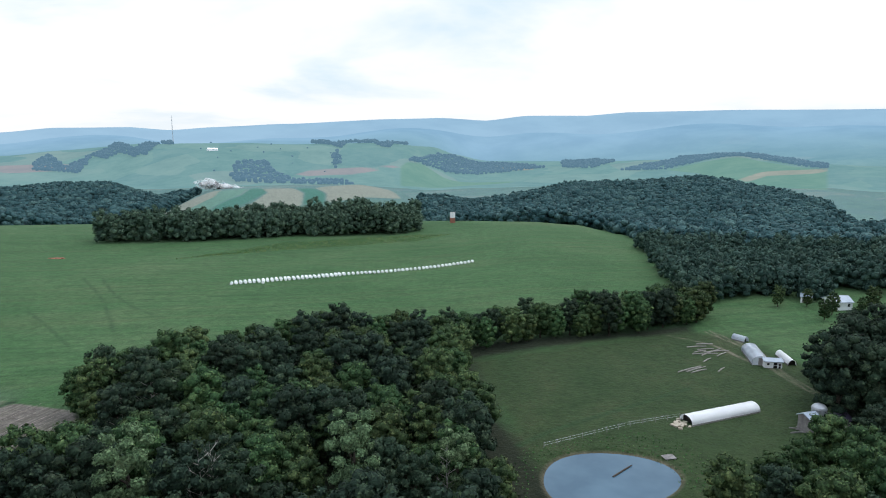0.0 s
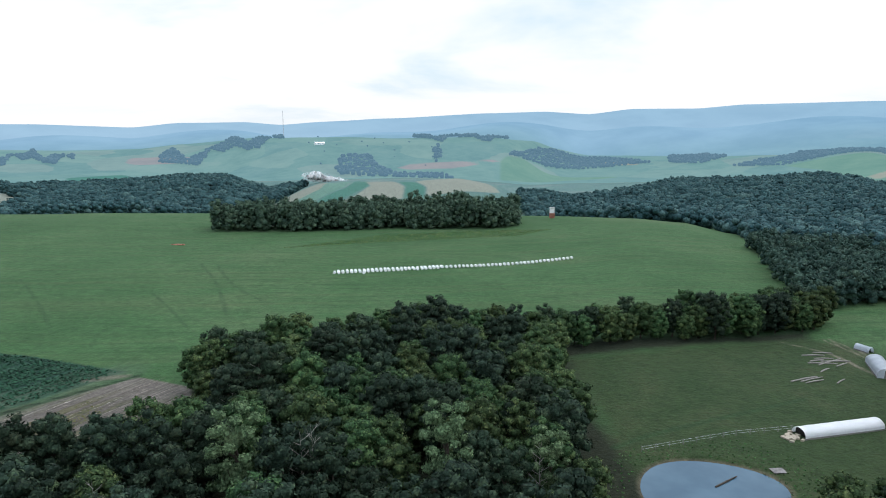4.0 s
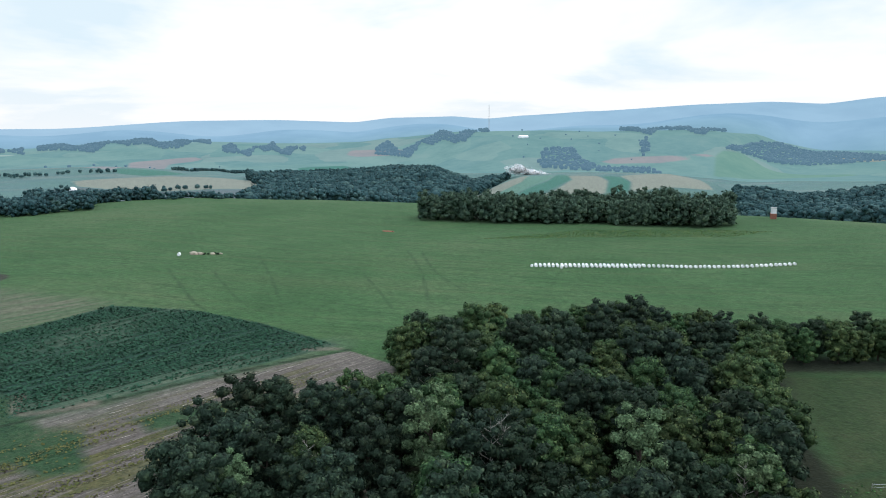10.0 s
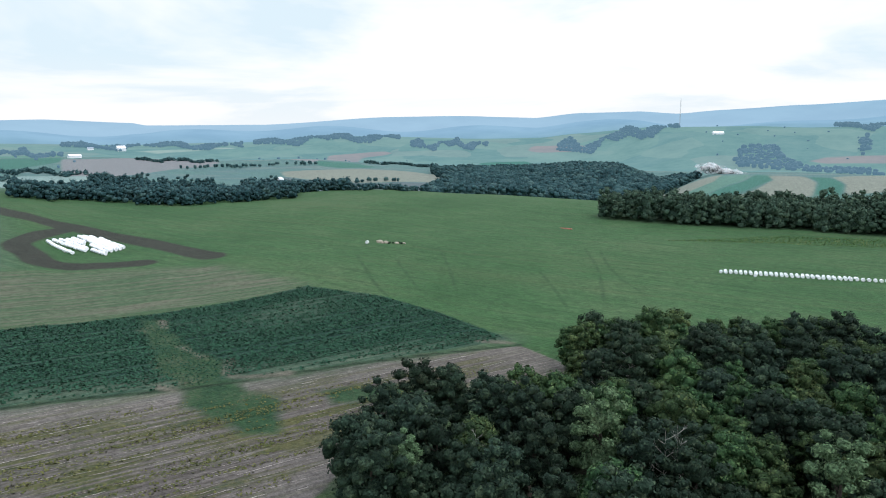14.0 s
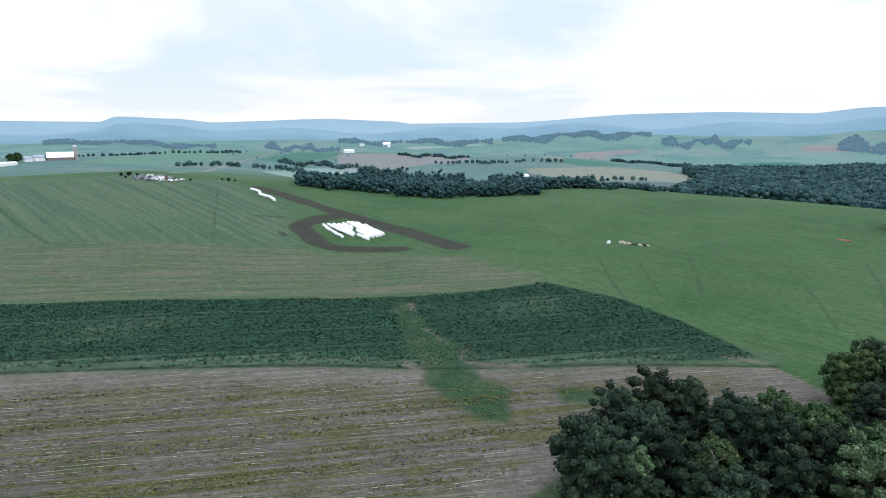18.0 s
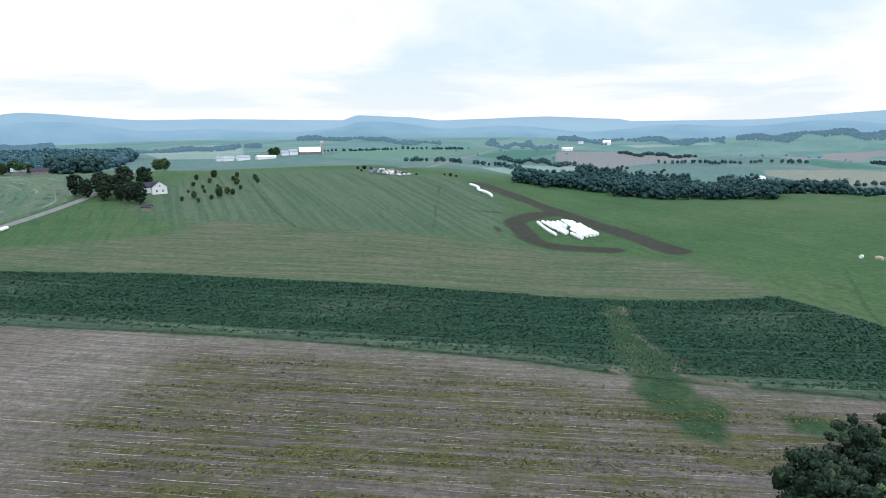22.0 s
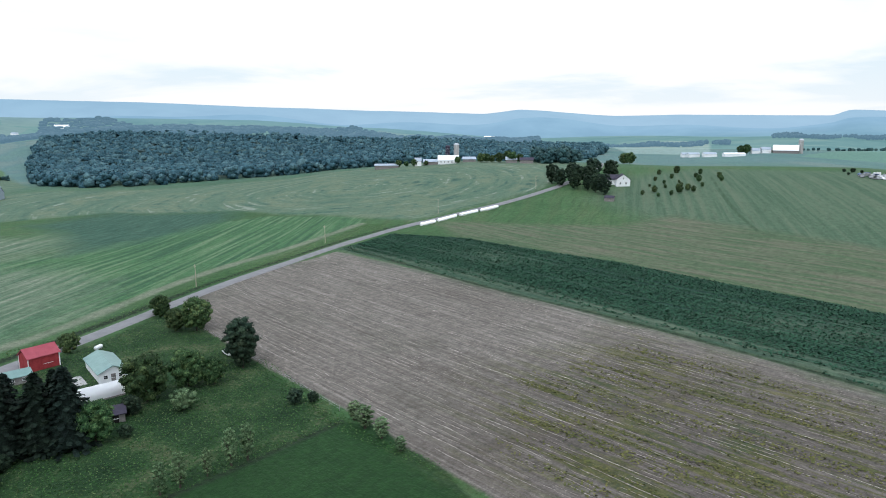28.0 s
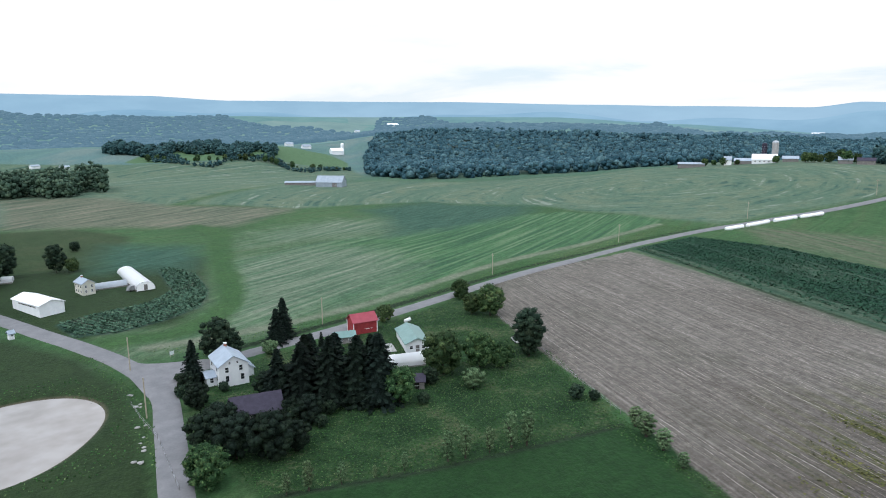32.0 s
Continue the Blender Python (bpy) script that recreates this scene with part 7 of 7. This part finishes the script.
def car(x, y, turn, paint, label, van=False):
    ob = thing("parked_car", Matrix.Translation((x, y, gz(x, y))) @ pose(0, 0, 0, 0, 0, turn), label, "car", "old cars on the hill")
    bm = bmesh.new()
    prof = [(-2.1, 0.35), (-2.1, 0.85), (-1.5, 0.95), (-0.8, 1.45), (0.9, 1.45), (1.5, 0.95), (2.1, 0.8), (2.1, 0.35)] if not van else [(-2.3, 0.35), (-2.3, 1.9), (1.5, 1.95), (2.0, 1.0), (2.3, 0.9), (2.3, 0.35)]
    a = [bm.verts.new((px, -0.85, pz)) for px, pz in prof]
    b = [bm.verts.new((px, 0.85, pz)) for px, pz in prof]
    bm.faces.new(a)
    bm.faces.new(b[::-1])
    for k in range(len(prof)):
        bm.faces.new((a[k], b[k], b[(k + 1) % len(prof)], a[(k + 1) % len(prof)]))
    bmesh.ops.recalc_face_normals(bm, faces=bm.faces[:])
    part("body", bm, paint, ob)
    if not van:
        part("side_glass", boxes((-1.0, -0.87, 0.98, 1.0, 0.87, 1.32)), GLASS_DARK, ob)
    for wx in (-1.35, 1.35):
        for wy in (-0.8, 0.8):
            bm = bmesh.new()
            tube(bm, [(wx, wy - 0.1, 0.32), (wx, wy + 0.1, 0.32)], [0.33, 0.33], 12)
            part("wheel", bm, RUBBER, ob)


for k in range(34):
    q = 2.4 * k
    p = Vector((-500 + 15 * math.sqrt((k + 0.5) / 34) * math.cos(q), 40 + 16 * math.sqrt((k + 0.5) / 34) * math.sin(q)))
    c = 0 if k == 3 else [1, 1, 3, 4, 2, 1, 3, 3][k % 8]
    car(p.x, p.y, rng.uniform(0, 360), PAINTS[c], ("red", "white", "blue", "grey", "black")[c] + " old car parked among others on the hill", van=k % 5 == 0)
for x, y, s in ((-524, 18, 0.7), (-522, 23, 0.9), (-519, 28, 0.6), (-508, 84, 0.5), (-510, 89, 0.7), (-513, 94, 0.5), (-499, 61, 0.5), (-506, 20, 0.5)):
    plant(BUSH, x, y, s, label="low dark scrub beside the parked cars", group="scrub on the hill")
# straw heap and rubble on the meadow
for px, py, s in ((-233, 218.5, 1.5), (-230.5, 220.2, 1.1), (-226, 223, 0.8), (-223, 225, 0.7)):
    rr = np.random.default_rng(int(-px))
    v = ICO_V * np.array((s * 1.6, s, s * 0.8)) * (1 + 0.18 * rr.normal(0, 1, len(ICO_V))[:, None])
    ob = tagged(new("straw_heap", quick_mesh("straw_heap", v, ICO_F, TIMBER)), "low tan straw heap in the meadow", "heap", "heaps in the meadow")
    ob.location = (px, py, gz(px, py) + 0.1)
bale(-236.0, 212.8, 30, "lone white wrapped bale beside the heaps", "heaps in the meadow")
for k in range(12):
    px = -227 + rng.uniform(-7, 6)
    py = 221.5 + (px + 227) * 0.55 + rng.uniform(-1.5, 2)
    plant(BUSH, px, py, rng.uniform(0.15, 0.3), label="weedy clump beside the straw heaps")
px, py = bearing(30.6, 377)
for k in range(5):
    v = ICO_V * np.array((1.3, 0.8, 0.5)) * (1 + 0.2 * rng.normal(0, 1, len(ICO_V))[:, None])
    ob = tagged(new("earth_heap", quick_mesh("earth_heap", v, ICO_F, BRICK)), "small heap of orange-brown earth", "heap", "earth heaps in the meadow")
    ob.location = (px + k * 1.3 - 3, py + rng.uniform(-1, 1), gz(px, py) + 0.1)

# small things of the yards
tank = thing("propane_tank", Matrix.Translation((-104, -165, gz(-104, -165))) @ pose(0, 0, 0, 0, 0, 20), "white propane tank lying on the grass", "tank")
bm = bmesh.new()
tube(bm, [(k, 0, 0.75) for k in (-1.35, -1.25, -1.0, 1.0, 1.25, 1.35)], [0.2, 0.45, 0.55, 0.55, 0.45, 0.2], 14)
part("vessel", bm, WHITE_PAINT, tank)
for k in (-0.8, 0.8):
    part("saddle", boxes((k - 0.12, -0.4, -0.1, k + 0.12, 0.4, 0.35)), CONCRETE, tank)
slab = tagged(part("concrete_pad", boxes((-2.6, -3.4, -0.3, 2.6, 3.4, 0.1))  , CONCRETE), "cracked pale concrete pad in the yard", "pad")
slab.matrix_world = Matrix.Translation((-86.5, -149, gz(-86.5, -149))) @ pose(0, 0, 0, 0, 0, 160)
car(-118.5, -131.5, 70, PAINTS[1], "white old car parked under the pines")
car(-43.0, -250.5, 15, PAINTS[3], "small grey utility vehicle by the greenhouse", van=True)
sign = thing("verge_sign", Matrix.Translation((-38.0, -176.5, gz(-38, -176.5))) @ pose(0, 0, 0, 0, 0, 30), "blank white board on the road's verge", "sign")
part("board", boxes((-0.7, -0.05, 0.5, 0.7, 0.05, 1.5)), WHITE_PAINT, sign)
for k in (-0.55, 0.55):
    part("post", boxes((k - 0.05, -0.05, -0.3, k + 0.05, 0.05, 0.5)), TIMBER, sign)


def fence(name, pts, label, step=3.0):
    ob = thing(name, Matrix.Identity(4), label, "fence")
    line = []
    for a, b in zip(pts, pts[1:]):
        n = max(1, int(math.dist(a, b) / step))
        line += [(a[0] + (b[0] - a[0]) * k / n, a[1] + (b[1] - a[1]) * k / n) for k in range(n)]
    line.append(pts[-1])
    for x, y in line:
        bm = bmesh.new()
        tube(bm, [(x, y, gz(x, y) - 0.3), (x, y, gz(x, y) + 1.25)], [0.07, 0.06], 5)
        part("post", bm, GREY_BOARDS, ob)
    for h in (0.55, 1.05):
        bm = bmesh.new()
        tube(bm, [(x, y, gz(x, y) + h) for x, y in line], [0.018] * len(line), 4)
        part("wire", bm, STEEL, ob)


fence("pasture_fence", [(20, 124), (40, 134), (52, 138)], "thin post and wire fence along the pasture")
fence("paddock_fence", [(-146, -181), (-131, -157), (-119, -123), (-105, -84)], "old post and wire fence between yard and stubble", 4.0)
fence("lane_fence", [(-22.5, -108), (-24, -130), (-23, -150)], "old wire fence beside the lane")

# the smoke that hangs at the edge of the far strips
def smoke_material():
    m, t, b = material("thin_smoke", 1.0, 0.0, 0.0)
    b.inputs["Base Color"].default_value = (0.98, 0.98, 0.98, 1)
    f = noise_tex(t, place(t), 0.12, 4)
    t.links.new(node(t, "ShaderNodeMapRange", i0=f, i1=0.40, i2=0.66, i3=0.0, i4=0.34).outputs[0], b.inputs["Alpha"])
    return m


SMOKE = smoke_material()
rr = np.random.default_rng(77)
vs, fs, n = [], [], 0
for k in range(30):
    u = k / 29
    a, r = 20.1 - 3.6 * u, 985 + rr.uniform(-6, 6)
    x, y = bearing(a, r)
    z = 60 + r * math.tan(radians(-3.05 - 0.75 * u + rr.uniform(-0.28, 0.18) * (1 - 0.5 * u)))
    w = ICO_V * np.array((8.5, 8.5, 5.2)) * rr.uniform(0.6, 1.3) * (1.15 - 0.5 * u) * (1 + 0.2 * rr.normal(0, 1, len(ICO_V))[:, None])
    vs.append(w + (x, y, z))
    fs.append(ICO_F + n)
    n += len(ICO_V)
me = quick_mesh("smoke", np.concatenate(vs), np.concatenate(fs), SMOKE)
me.polygons.foreach_set("use_smooth", np.ones(len(me.polygons), bool))
tagged(new("smoke", me), "thin white smoke drifting over the field's edge", "smoke", kind="stuff")

# pale rocks and scrap in the ditch beside the lane
rr = np.random.default_rng(91)
for k in range(16):
    u = rr.uniform(0, 1)
    px, py = -24.2 + 9.5 * max(0.0, u - 0.45) + rr.normal(0, 0.6), -160 + 38 * u
    s = rr.uniform(0.15, 0.5)
    v = ICO_V * np.array((s * 1.3, s, s * 0.6)) * (1 + 0.14 * rr.normal(0, 1, len(ICO_V))[:, None])
    ob = tagged(new("boulder", quick_mesh("boulder", v, ICO_F, CONCRETE)), "pale rough rock in the ditch beside the lane", "rock", "rocks in the ditch")
    ob.location = (px, py, gz(px, py) + 0.1)
